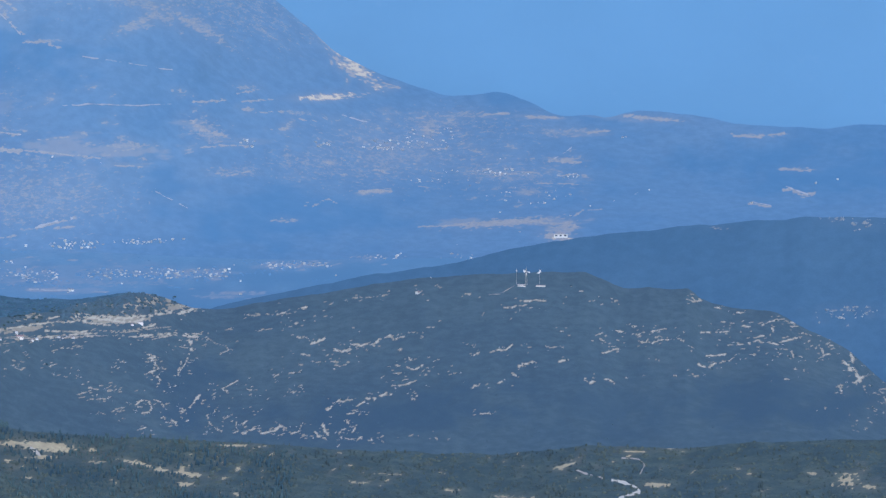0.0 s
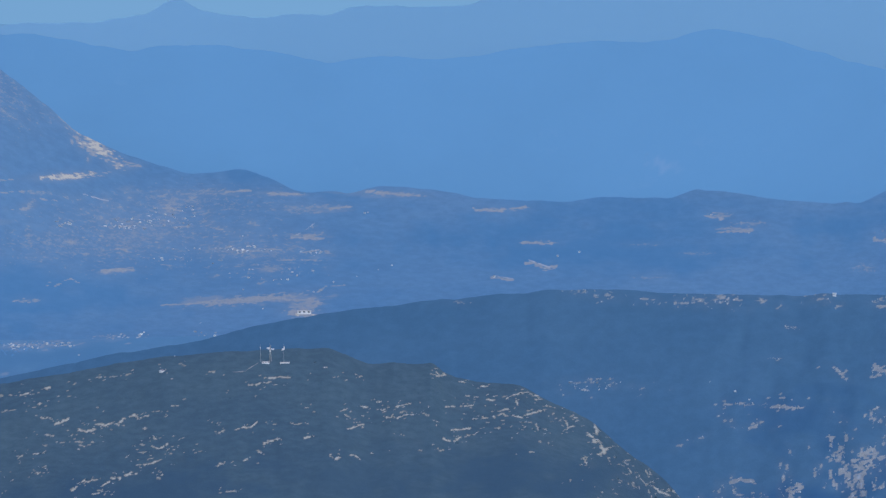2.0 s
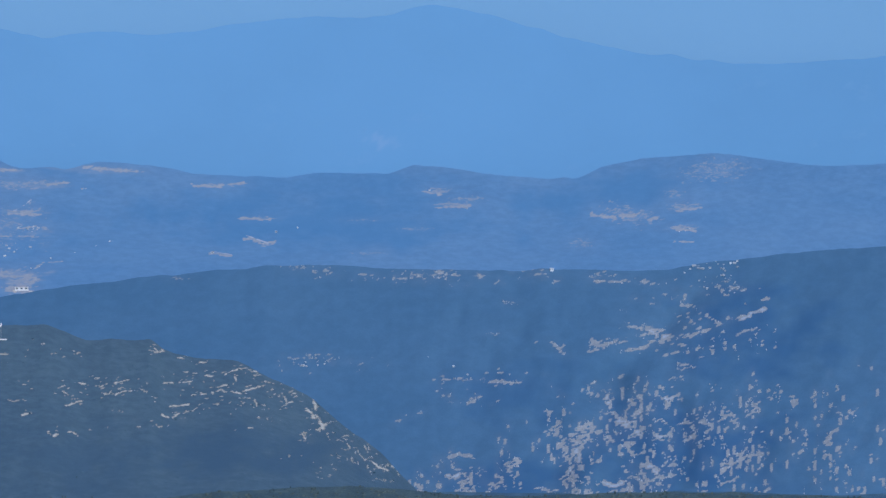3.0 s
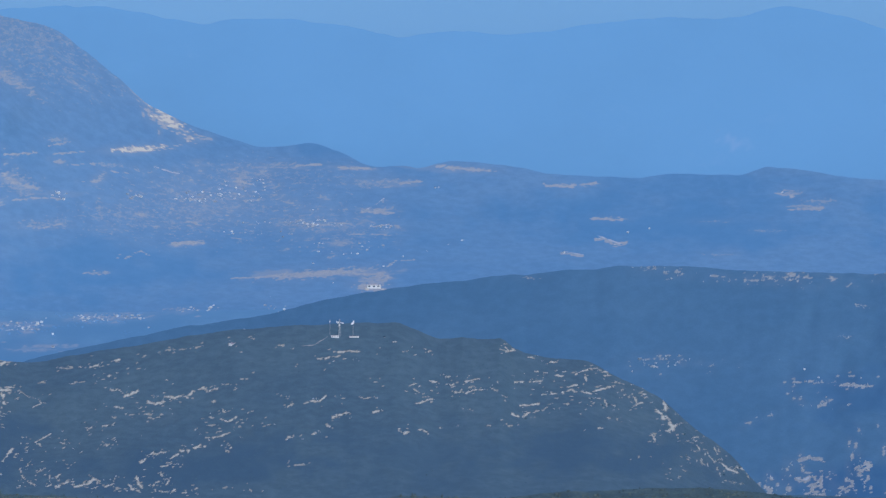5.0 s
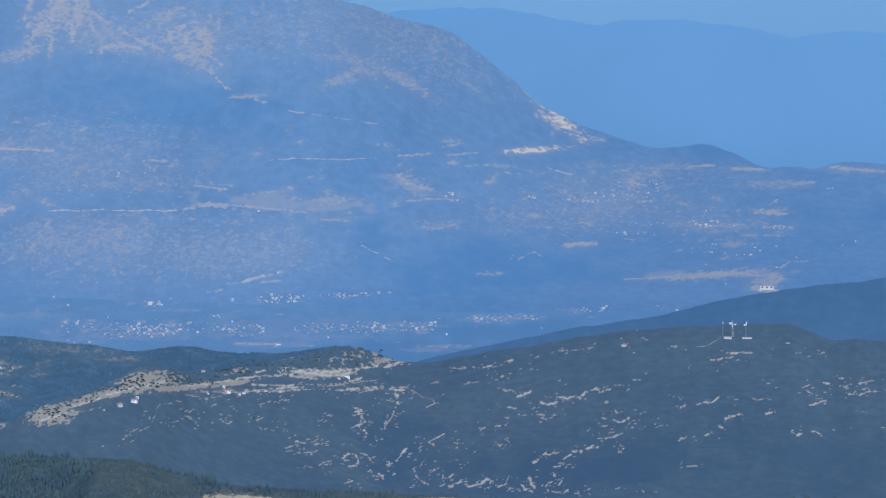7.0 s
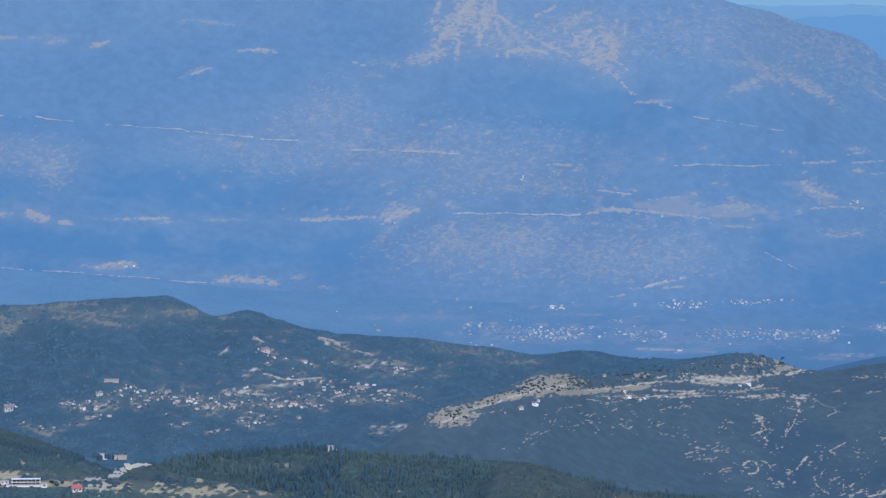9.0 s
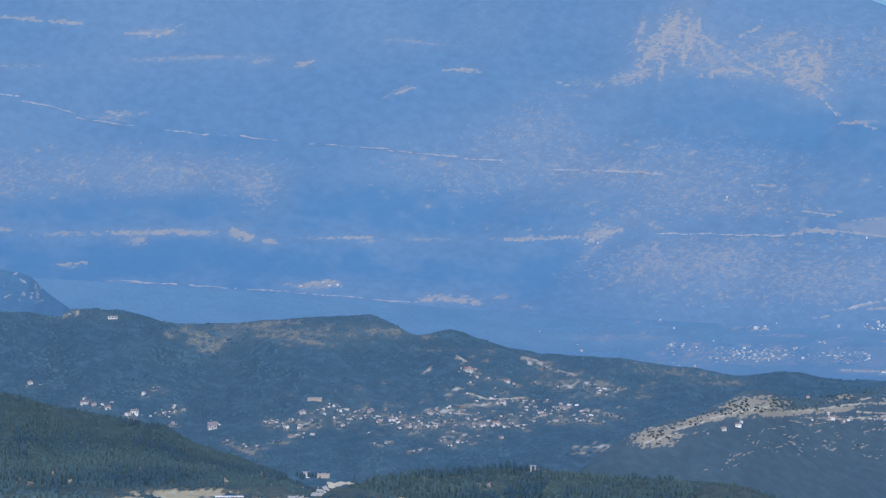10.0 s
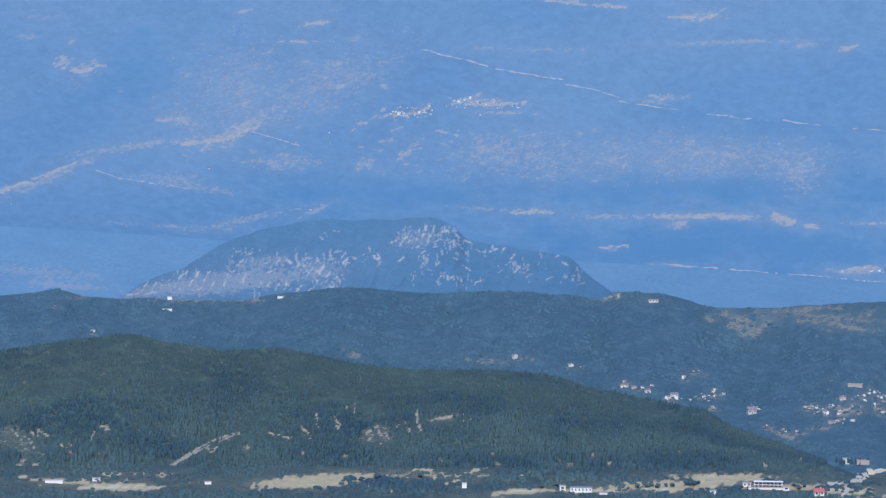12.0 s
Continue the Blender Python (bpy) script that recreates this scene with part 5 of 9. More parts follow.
ledge(mountain, 4, (-1399, 169), (-1344, 169), (-1294, 165))
ledge(mountain, 5, (-2122, 106), (-2082, 116), (-2038, 103))
ledge(mountain, 4, (-1041, 11), (-986, 17), (-957, 6))
ledge(mountain, 3.5, (-1943, 202), (-1903, 195), (-1893, 207))
ledge(mountain, 5, (-2221, 327), (-2162, 305), (-2092, 277))
ledge(mountain, 3.5, (-1518, 260), (-1478, 246))
ledge(mountain, 3.5, (-1454, 214), (-1414, 224))
ledge(mountain, 5, (1556, 380), (1607, 381))
ledge(mountain, 6, (1561, 417), (1576, 415), (1596, 425), (1617, 421))
ledge(mountain, 4, (1501, 440), (1541, 446))
ledge(mountain, 5, (1472, 321), (1512, 323), (1562, 316))
ledge(mountain, 4, (1147, 365), (1196, 368))
ledge(mountain, 7, (2177, 374), (2217, 379), (2261, 373))
ledge(mountain, 6, (2321, 398), (2363, 403))
ledge(mountain, 3, (2326, 421), (2358, 422))
ledge(mountain, 5, (1882, 334), (1912, 339))
ledge(mountain, 5, (1902, 361), (1962, 359))
ledge(mountain, 4, (2331, 368), (2371, 362))
ledge(mountain, 4, (1282, 288), (1332, 293), (1372, 296))
ledge(mountain, 4, (2281, 383), (2294, 380))

ledge(village_hill, 5, (-773, 700), (-756, 705), (-731, 704), (-711, 696))
ledge(village_hill, 4, (-671, 691), (-664, 701), (-655, 704))
ledge(village_hill, 4, (-646, 684), (-629, 680))
ledge(village_hill, 3, (-628, 673), (-605, 677), (-579, 674))
ledge(village_hill, 4, (-585, 691), (-563, 689))
ledge(village_hill, 6, (-545, 702), (-515, 703), (-489, 702))
ledge(village_hill, 5, (-495, 682), (-475, 680), (-450, 681), (-429, 684))
ledge(village_hill, 4, (-465, 640), (-440, 636))
ledge(village_hill, 4, (-515, 611), (-493, 598))
ledge(village_hill, 3, (-555, 752), (-520, 749))
ledge(village_hill, 4, (-580, 732), (-563, 731))
ledge(village_hill, 3.5, (-453, 582), (-435, 589))
ledge(village_hill, 5, (-435, 604), (-423, 603))
ledge(village_hill, 7, (-435, 668), (-405, 666), (-380, 663))
ledge(village_hill, 4, (-415, 654), (-390, 660), (-355, 657), (-326, 653))
ledge(village_hill, 3, (-342, 583), (-322, 586))
ledge(village_hill, 4, (-325, 595), (-303, 590), (-297, 595))
ledge(village_hill, 3, (-295, 599), (-259, 610), (-239, 612))
ledge(village_hill, 7, (-269, 630), (-249, 633))
ledge(village_hill, 6, (-229, 628), (-199, 627))
ledge(village_hill, 6, (-174, 640), (-154, 633))
ledge(village_hill, 4, (-385, 698), (-354, 704), (-329, 705))
ledge(village_hill, 4, (-319, 689), (-299, 685))
ledge(village_hill, 4, (-274, 668), (-249, 668))
ledge(village_hill, 3, (-239, 692), (-214, 694))
ledge(village_hill, 4, (-244, 750), (-218, 753))
ledge(village_hill, 4, (-209, 731), (-168, 740))
ledge(village_hill, 3, (-179, 677), (-154, 690))
ledge(village_hill, 4, (-485, 646), (-463, 650))
ledge(village_hill, 4, (-786, 692), (-776, 698))
ledge(village_hill, 4, (-415, 701), (-397, 702))
ledge(village_hill, 4, (-620, 702), (-636, 698))
ledge(village_hill, 4, (-746, 721), (-731, 720))
ledge(near_flat, 10, (-2081, 848), (-2021, 847), (-1958, 846))
ledge(near_flat, 4, (-2161, 836), (-2111, 836), (-2056, 835))
ledge(near_flat, 5, (-2036, 827), (-2008, 827))
ledge(near_flat, 6, (-1941, 848), (-1928, 847))
ledge(near_flat, 8, (-1333, 854), (-1298, 850), (-1263, 850))
ledge(near_flat, 6, (-1256, 852), (-1218, 850), (-1172, 849), (-1125, 851))
ledge(near_flat, 7, (-1105, 848), (-1067, 846), (-1015, 847))
ledge(near_flat, 5, (-1097, 832), (-1077, 840))
ledge(near_flat, 4, (-1495, 816), (-1457, 816))
ledge(near_flat, 4, (-1469, 832), (-1419, 828), (-1359, 811))
ledge(near_flat, 4, (-1439, 839), (-1407, 836))
ledge(near_flat, 5, (-1276, 820), (-1318, 831))
ledge(near_flat, 4, (-987, 825), (-927, 818), (-887, 819))
ledge(near_flat, 6, (-977, 829), (-955, 840))
ledge(near_flat, 5, (-929, 834), (-885, 833))
ledge(near_flat, 5, (-2191, 830), (-2166, 830))
ledge(near_flat, 6, (-746, 841), (-696, 840))
ledge(near_flat, 4, (-736, 855), (-675, 853), (-593, 852))
ledge(near_flat, 4, (-691, 807), (-663, 808))
ledge(near_flat, 4, (-655, 806), (-634, 807))
ledge(near_flat, 4, (-706, 847), (-655, 844))
ledge(near_flat, 3, (-635, 838), (-585, 842))

ledge(antenna_hill, 5, (1764, 795), (1775, 807), (1786, 802))
ledge(antenna_hill, 7, (1790, 812), (1800, 821), (1816, 826))
ledge(antenna_hill, 6, (1815, 816), (1830, 821), (1836, 837))
ledge(antenna_hill, 4, (1774, 781), (1780, 793))
ledge(antenna_hill, 3, (1707, 760), (1711, 768))
ledge(antenna_hill, 3, (1729, 772), (1737, 775))
ledge(antenna_hill, 4, (1744, 779), (1749, 787))
ledge(antenna_hill, 3, (1800, 841), (1812, 846))
ledge(antenna_hill, 3, (1752, 807), (1758, 813))
ledge(antenna_hill, 3, (1724, 797), (1732, 801))
ledge(antenna_hill, 4, (1579, 649), (1591, 651))
ledge(antenna_hill, 3, (1604, 669), (1614, 672))
ledge(antenna_hill, 3.5, (1627, 688), (1634, 698))
ledge(antenna_hill, 3, (1664, 753), (1669, 763))
ledge(antenna_hill, 3, (1549, 709), (1559, 711))
ledge(antenna_hill, 3, (1690, 837), (1700, 840))
ledge(antenna_hill, 3, (1639, 798), (1645, 800))
ledge(antenna_hill, 3, (1820, 861), (1832, 864))
strewn(antenna_hill, 1729, 782, 150, 90, 26, 5)
strewn(antenna_hill, 1599, 709, 170, 70, 24, 5)
strewn(antenna_hill, 1519, 669, 200, 60, 20, 5)
strewn(antenna_hill, 1348, 710, 300, 90, 26, 4)
strewn(antenna_hill, 451, 766, 300, 140, 40, 5)
strewn(antenna_hill, 802, 758, 300, 140, 40, 5)

rock_face(second_ridge, 2290, 790, 380, 190, 300, 17)
rock_face(second_ridge, 1960, 845, 180, 90, 110, 15)
rock_face(second_ridge, 2580, 770, 240, 200, 170, 17)
rock_face(second_ridge, 2420, 590, 180, 60, 40, 9)

mountain.patch(-436, 261, 240, 70, 10, 1.0, 0.385)
mountain.patch(-226, 247, 320, 60, 6, 1.0, 0.385)
mountain.patch(-16, 229, 320, 70, 4, 1.0, 0.385)
mountain.patch(-76, 309, 260, 60, -4, 1.0, 0.385)
mountain.patch(-336, 186, 160, 90, -20, 1.0, 0.385)
mountain.patch(45, 423, 420, 110, 0, 1.0, 0.385)
mountain.patch(255, 432, 200, 100, 0, 1.0, 0.385)
mountain.patch(-37, 278, 300, 60, 0, 1.0, 0.385)
mountain.patch(867, 360, 260, 90, 0, 1.0, 0.385)
mountain.patch(957, 310, 260, 50, 0, 1.0, 0.385)
mountain.patch(1097, 400, 160, 60, 0, 1.0, 0.385)
mountain.patch(-1273, 258, 330, 70, 0, 1.0, 0.385)
mountain.patch(-1664, 136, 240, 80, -25, 1.0, 0.385)
mountain.patch(-984, 250, 240, 50, 5, 1.0, 0.385)
mountain.patch(-1804, 137, 160, 120, -40, 1.0, 0.385)
mountain.patch(-895, 257, 240, 60, 0, 1.0, 0.385)
tone_area(plain, 652, 578, 700, 60, 0, 0.8)
tone_area(plain, 110, 578, 800, 60, 0, 0.5)
tone_area(plain, 807, 553, 500, 60, 0, 0.6)

ledge(antenna_hill, 10, (307, 643), (352, 650), (402, 656), (428, 651))
ledge(antenna_hill, 6, (392, 631), (420, 624))
ledge(antenna_hill, 8, (497, 637), (522, 632))
ledge(antenna_hill, 5, (202, 685), (242, 682), (302, 677), (348, 675))
ledge(antenna_hill, 6, (262, 648), (312, 640), (352, 645))
ledge(antenna_hill, 9, (-123, 729), (-88, 722), (-63, 712))
ledge(antenna_hill, 9, (-13, 689), (37, 675), (107, 662))
ledge(antenna_hill, 7, (127, 672), (187, 667), (257, 656), (327, 652))
ledge(antenna_hill, 8, (347, 652), (407, 647), (471, 640))
ledge(antenna_hill, 7, (-63, 706), (-13, 692))
ledge(antenna_hill, 6, (257, 671), (327, 672))
tone_area(plain, 595, 610, 600, 70, 0, 1.0)

# woods and painted shade, gullies and ribs of the slopes
tone_area(mountain, -536, 316, 620, 90, 4, 0.70)
tone_area(mountain, -746, 417, 640, 70, 2, 0.70)
tone_area(mountain, 123, 173, 420, 120, 8, 0.63)
tone_area(mountain, -826, 217, 300, 50, 4, 0.42)
tone_area(mountain, 63, 149, 330, 110, 10, 0.63)
tone_area(mountain, 466, 421, 70, 110, 20, 0.63)
tone_area(mountain, 691, 461, 420, 130, 0, 0.63)
tone_area(mountain, 1111, 257, 420, 60, 14, 0.63)
tone_area(mountain, 1647, 379, 640, 110, 3, 0.63)
tone_area(mountain, 1097, 420, 400, 60, 0, 0.35)
tone_area(mountain, -973, 315, 640, 60, 0, 0.70)
tone_area(mountain, -1503, 329, 400, 50, 0, 0.63)
tone_area(mountain, -1973, 108, 260, 120, -30, 0.42)
tone_area(mountain, -1072, 421, 560, 80, 4, 0.70)
tone_area(mountain, -877, 400, 640, 60, 4, 0.63)
tone_area(mountain, -87, 317, 240, 40, 0, 0.42)
tone_area(mountain, -285, 425, 150, 90, -25, 0.70)
tone_area(mountain, 1707, 321, 500, 60, 0, 0.42)
tone_area(mountain, 2233, 329, 420, 70, -8, 0.63)
tone_area(mountain, 1833, 360, 300, 60, 0, 0.42)
# The next two paint the gorge's shade as darker ground.
tone_area(second_ridge, 2335, 787, 420, 190, 0, 1)
tone_area(second_ridge, 2034, 839, 260, 70, 0, 0.9)
tone_area(second_ridge, 2054, 689, 300, 90, -8, 0.5)
tone_area(second_ridge, 2463, 586, 260, 170, 0, 0.8)
tone_area(antenna_hill, 842, 818, 620, 90, -6, 0.8)
tone_area(antenna_hill, 531, 786, 160, 140, 20, 0.8)
tone_area(antenna_hill, 1535, 797, 420, 90, 0, 0.8)
tone_area(antenna_hill, 1264, 798, 360, 120, 0, 0.5)
fold(mountain, 31, 8, (-160, 360), (-235, 405), (-340, 466))
fold(mountain, 36, 7, (493, 379), (424, 410), (375, 480))
fold(mountain, 48, -9, (75, 373), (-55, 434), (-145, 495))
fold(mountain, 48, -9, (324, 381), (255, 432), (226, 492))
fold(mountain, 31, 7, (115, 373), (75, 423), (46, 483))
fold(mountain, 36, 7, (-356, 286), (-476, 356), (-556, 426))
fold(mountain, 40, -7, (-216, 285), (-336, 356), (-436, 426))
fold(mountain, 36, 6, (-746, 237), (-826, 317), (-905, 407))
fold(mountain, 36, 8, (213, 153), (123, 213), (74, 283))
fold(mountain, 31, 7, (451, 360), (436, 420), (421, 490))
fold(mountain, 40, -7, (313, 50), (432, 121), (512, 191))
fold(mountain, 36, 6, (1297, 310), (1357, 390), (1398, 440))
fold(mountain, 36, 6, (1547, 339), (1488, 410), (1458, 460))
fold(mountain, 36, -7, (-1744, 66), (-1824, 167), (-1943, 237))
fold(mountain, 36, 7, (-1264, 183), (-1343, 263), (-1383, 334))
fold(mountain, 36, 7, (-904, 219), (-943, 280), (-973, 340))
fold(mountain, 36, -7, (-1464, 104), (-1524, 205), (-1573, 305))
fold(pine_hill, 30, 7, (-1802, 686), (-1841, 746), (-1861, 815))
fold(pine_hill, 26, 6, (-1661, 665), (-1681, 725), (-1691, 785))
fold(pine_hill, 26, 6, (-1531, 675), (-1540, 734), (-1530, 794))
fold(pine_hill, 26, 6, (-1360, 683), (-1389, 743), (-1399, 803))
fold(pine_hill, 34, -7, (-1741, 666), (-1761, 725), (-1781, 785))
fold(pine_hill, 34, -7, (-1450, 674), (-1470, 744), (-1459, 794))
fold(pine_hill, 30, 6, (-2042, 666), (-2072, 726), (-2091, 785))
fold(pine_hill, 30, 6, (-1169, 711), (-1198, 762), (-1218, 812))
fold(village_hill, 30, 8, (-980, 539), (-929, 619), (-899, 678))
fold(village_hill, 34, -8, (-1121, 521), (-1100, 581), (-1089, 641))
fold(village_hill, 30, 8, (-1321, 523), (-1300, 573), (-1290, 613))
fold(village_hill, 30, 8, (-656, 546), (-606, 606), (-575, 646))
fold(village_hill, 30, 8, (-435, 546), (-475, 606), (-515, 646))
fold(village_hill, 30, 8, (-876, 546), (-826, 616), (-796, 676))
fold(village_hill, 30, -8, (-766, 546), (-726, 606), (-706, 646))
fold(second_ridge, 26, 9, (2413, 458), (2333, 548), (2264, 628), (2184, 688))
fold(second_ridge, 26, 9, (2224, 678), (2205, 758), (2115, 838))
fold(second_ridge, 24, 8, (2334, 717), (2345, 787), (2335, 856))
fold(second_ridge, 24, -7, (2284, 678), (2295, 757), (2285, 847))
fold(second_ridge, 30, -8, (2155, 738), (2165, 798), (2165, 858))

ledge(knoll, 5, (-2017, 512), (-1997, 509), (-1977, 505))
ledge(knoll, 4, (-1972, 503), (-1966, 492), (-1960, 486))
ledge(knoll, 5, (-1954, 500), (-1946, 486))
ledge(knoll, 5, (-1938, 498), (-1934, 482))
ledge(knoll, 4, (-1924, 492), (-1922, 480))
ledge(knoll, 5, (-1967, 508), (-1947, 504))
ledge(knoll, 5, (-1910, 488), (-1904, 476), (-1892, 468))
ledge(knoll, 6, (-1887, 491), (-1877, 478), (-1870, 466))
ledge(knoll, 5, (-1862, 484), (-1854, 468), (-1842, 464))
ledge(knoll, 4, (-1850, 498), (-1844, 486))
ledge(knoll, 6, (-1827, 491), (-1820, 474), (-1807, 464))
ledge(knoll, 4, (-1802, 456), (-1791, 444))
ledge(knoll, 6, (-1794, 486), (-1786, 470))
ledge(knoll, 4, (-1837, 506), (-1822, 500))
ledge(knoll, 5, (-1882, 501), (-1867, 497))
ledge(knoll, 5, (-1767, 498), (-1760, 486))
ledge(knoll, 5, (-1750, 494), (-1744, 484))
ledge(knoll, 5, (-1734, 498), (-1728, 488))
ledge(knoll, 5, (-1720, 499), (-1714, 486), (-1708, 498))
ledge(knoll, 6, (-1697, 502), (-1688, 490))
ledge(knoll, 5, (-1677, 500), (-1666, 493))
ledge(knoll, 4, (-1647, 495), (-1632, 493))
ledge(knoll, 4, (-1752, 471), (-1740, 464))
ledge(knoll, 3, (-1767, 456), (-1752, 452), (-1732, 450))
ledge(knoll, 3, (-1803, 433), (-1795, 430))
ledge(knoll, 3, (-1788, 438), (-1775, 435))
ledge(knoll, 6, (-1714, 446), (-1706, 452))
ledge(knoll, 5, (-1700, 441), (-1692, 453))
ledge(knoll, 5, (-1684, 456), (-1676, 465))
ledge(knoll, 5, (-1677, 470), (-1666, 455), (-1660, 447))
ledge(knoll, 6, (-1657, 470), (-1650, 455))
ledge(knoll, 5, (-1647, 480), (-1639, 469))
ledge(knoll, 5, (-1666, 485), (-1657, 480))
ledge(knoll, 5, (-1635, 485), (-1626, 475))
ledge(knoll, 4, (-1662, 440), (-1656, 451))
ledge(knoll, 4, (-1682, 442), (-1670, 443))
ledge(knoll, 3, (-1617, 441), (-1610, 431))
ledge(knoll, 3, (-1632, 432), (-1614, 429))
ledge(knoll, 3, (-1644, 453), (-1634, 449))
ledge(knoll, 6, (-1612, 447), (-1604, 439), (-1594, 443))
ledge(knoll, 4, (-1614, 451), (-1602, 449))
ledge(knoll, 6, (-1580, 437), (-1572, 431))
ledge(knoll, 5, (-1570, 419), (-1567, 431))
ledge(knoll, 6, (-1562, 437), (-1554, 445))
ledge(knoll, 5, (-1554, 433), (-1550, 449))
ledge(knoll, 3, (-1582, 450), (-1576, 445))
ledge(knoll, 3, (-1648, 397), (-1643, 405))
ledge(knoll, 3, (-1657, 403), (-1651, 409))
ledge(knoll, 3, (-1633, 393), (-1623, 395))
ledge(knoll, 6, (-1532, 417), (-1522, 411))
ledge(knoll, 5, (-1516, 423), (-1508, 408), (-1502, 404))
ledge(knoll, 6, (-1500, 416), (-1494, 402))
ledge(knoll, 5, (-1486, 408), (-1480, 390))
ledge(knoll, 6, (-1474, 404), (-1467, 384))
ledge(knoll, 6, (-1467, 416), (-1462, 402))
ledge(knoll, 5, (-1456, 396), (-1454, 384))
ledge(knoll, 4, (-1492, 424), (-1480, 420))
ledge(knoll, 4, (-1452, 414), (-1440, 402))
ledge(knoll, 5, (-1437, 389), (-1427, 396))
ledge(knoll, 4, (-1422, 392), (-1410, 404))
ledge(knoll, 5, (-1416, 412), (-1404, 424))
ledge(knoll, 4, (-1400, 409), (-1390, 414))
ledge(knoll, 3, (-1442, 429), (-1432, 424))
ledge(knoll, 4, (-1517, 447), (-1507, 440))
ledge(knoll, 4, (-1477, 446), (-1470, 454))
ledge(knoll, 4, (-1464, 459), (-1456, 470))
ledge(knoll, 4, (-1452, 446), (-1447, 456))
ledge(knoll, 5, (-1442, 474), (-1432, 464))
ledge(knoll, 4, (-1427, 479), (-1417, 470))
ledge(knoll, 3, (-1480, 434), (-1470, 430))
ledge(knoll, 4, (-1422, 439), (-1410, 444))
ledge(knoll, 4, (-1402, 454), (-1390, 462))
ledge(knoll, 4, (-1380, 424), (-1372, 429))
ledge(knoll, 5, (-1354, 429), (-1342, 423))
ledge(knoll, 5, (-1334, 431), (-1329, 423))
ledge(knoll, 3, (-1327, 453), (-1317, 445))
ledge(knoll, 5, (-1317, 441), (-1310, 431))
ledge(knoll, 4, (-1309, 465), (-1300, 453))
ledge(knoll, 3, (-1341, 467), (-1332, 461))
ledge(knoll, 4, (-1381, 484), (-1365, 479))
ledge(knoll, 3, (-1291, 473), (-1279, 467))
ledge(knoll, 3, (-1271, 453), (-1264, 445))
ledge(knoll, 3, (-1256, 478), (-1241, 472))
ledge(knoll, 4, (-1231, 444), (-1217, 452))
ledge(knoll, 3, (-1237, 437), (-1230, 432))
ledge(knoll, 3, (-1211, 472), (-1199, 466))
ledge(knoll, 3, (-1201, 487), (-1186, 482))
ledge(pine_hill, 4, (-2167, 746), (-2161, 755))
ledge(pine_hill, 5, (-2157, 743), (-2145, 753), (-2137, 756))
ledge(pine_hill, 4, (-2150, 745), (-2155, 757))
ledge(pine_hill, 2.5, (-2171, 755), (-2161, 780))
ledge(pine_hill, 6, (-2115, 771), (-2103, 780), (-2095, 785))
ledge(pine_hill, 4, (-2103, 770), (-2085, 780))
ledge(pine_hill, 7, (-2050, 743), (-2037, 741), (-2026, 746))
ledge(pine_hill, 4, (-2061, 763), (-2054, 750))
ledge(pine_hill, 2.5, (-1858, 726), (-1850, 724))
ledge(pine_hill, 4, (-1921, 809), (-1891, 791), (-1866, 776), (-1841, 764), (-1816, 755), (-1794, 752))
ledge(pine_hill, 7, (-1943, 817), (-1921, 817))
ledge(pine_hill, 4, (-1951, 823), (-1916, 823))
ledge(pine_hill, 5, (-1856, 780), (-1846, 785), (-1836, 775))
ledge(pine_hill, 3, (-1821, 760), (-1809, 773))
ledge(pine_hill, 4, (-1746, 752), (-1726, 757), (-1706, 761))
ledge(pine_hill, 3, (-1721, 745), (-1709, 750))
ledge(pine_hill, 5, (-1688, 740), (-1673, 755))
ledge(pine_hill, 3, (-1673, 762), (-1668, 755))
ledge(pine_hill, 6, (-1663, 715), (-1659, 726))
ledge(pine_hill, 3, (-1661, 735), (-1658, 742))
ledge(pine_hill, 6, (-1631, 717), (-1623, 733), (-1623, 745))
ledge(pine_hill, 3, (-1609, 700), (-1605, 715))
ledge(pine_hill, 3, (-1593, 700), (-1593, 715))
ledge(pine_hill, 6, (-1627, 731), (-1617, 736))
ledge(pine_hill, 4, (-1572, 751), (-1556, 742))
ledge(pine_hill, 5, (-1553, 740), (-1544, 759))
ledge(pine_hill, 4, (-1538, 749), (-1530, 764))
ledge(pine_hill, 3, (-1548, 769), (-1542, 774))
ledge(pine_hill, 3, (-1560, 755), (-1570, 765))
ledge(pine_hill, 5, (-1507, 726), (-1493, 751))
ledge(pine_hill, 7, (-1481, 713), (-1482, 730), (-1475, 746))
ledge(pine_hill, 4, (-1458, 730), (-1430, 723))
ledge(pine_hill, 3, (-1520, 744), (-1514, 736))
ledge(pine_hill, 3, (-1400, 729), (-1385, 725))
ledge(pine_hill, 3, (-2201, 745), (-2181, 765))
ledge(village_hill, 6, (-433, 668), (-405, 663), (-377, 659))
ledge(village_hill, 4, (-435, 644), (-410, 650), (-385, 658))
ledge(village_hill, 3, (-380, 656), (-355, 654), (-324, 651))
ledge(village_hill, 5, (-490, 672), (-460, 675), (-433, 682))
ledge(village_hill, 7, (-271, 625), (-259, 631), (-242, 629))
ledge(village_hill, 7, (-239, 621), (-219, 625), (-202, 631))
ledge(village_hill, 5, (-194, 638), (-169, 635), (-156, 631))
ledge(village_hill, 3, (-214, 672), (-184, 680), (-159, 689))
ledge(village_hill, 3, (-339, 707), (-329, 701))
ledge(village_hill, 5, (-555, 702), (-525, 700), (-493, 704))
ledge(village_hill, 3, (-385, 701), (-354, 703))
ledge(village_hill, 4, (-415, 698), (-435, 702))
ledge(village_hill, 3, (-515, 676), (-490, 674))
ledge(village_hill, 6, (-330, 591), (-310, 589), (-285, 603))
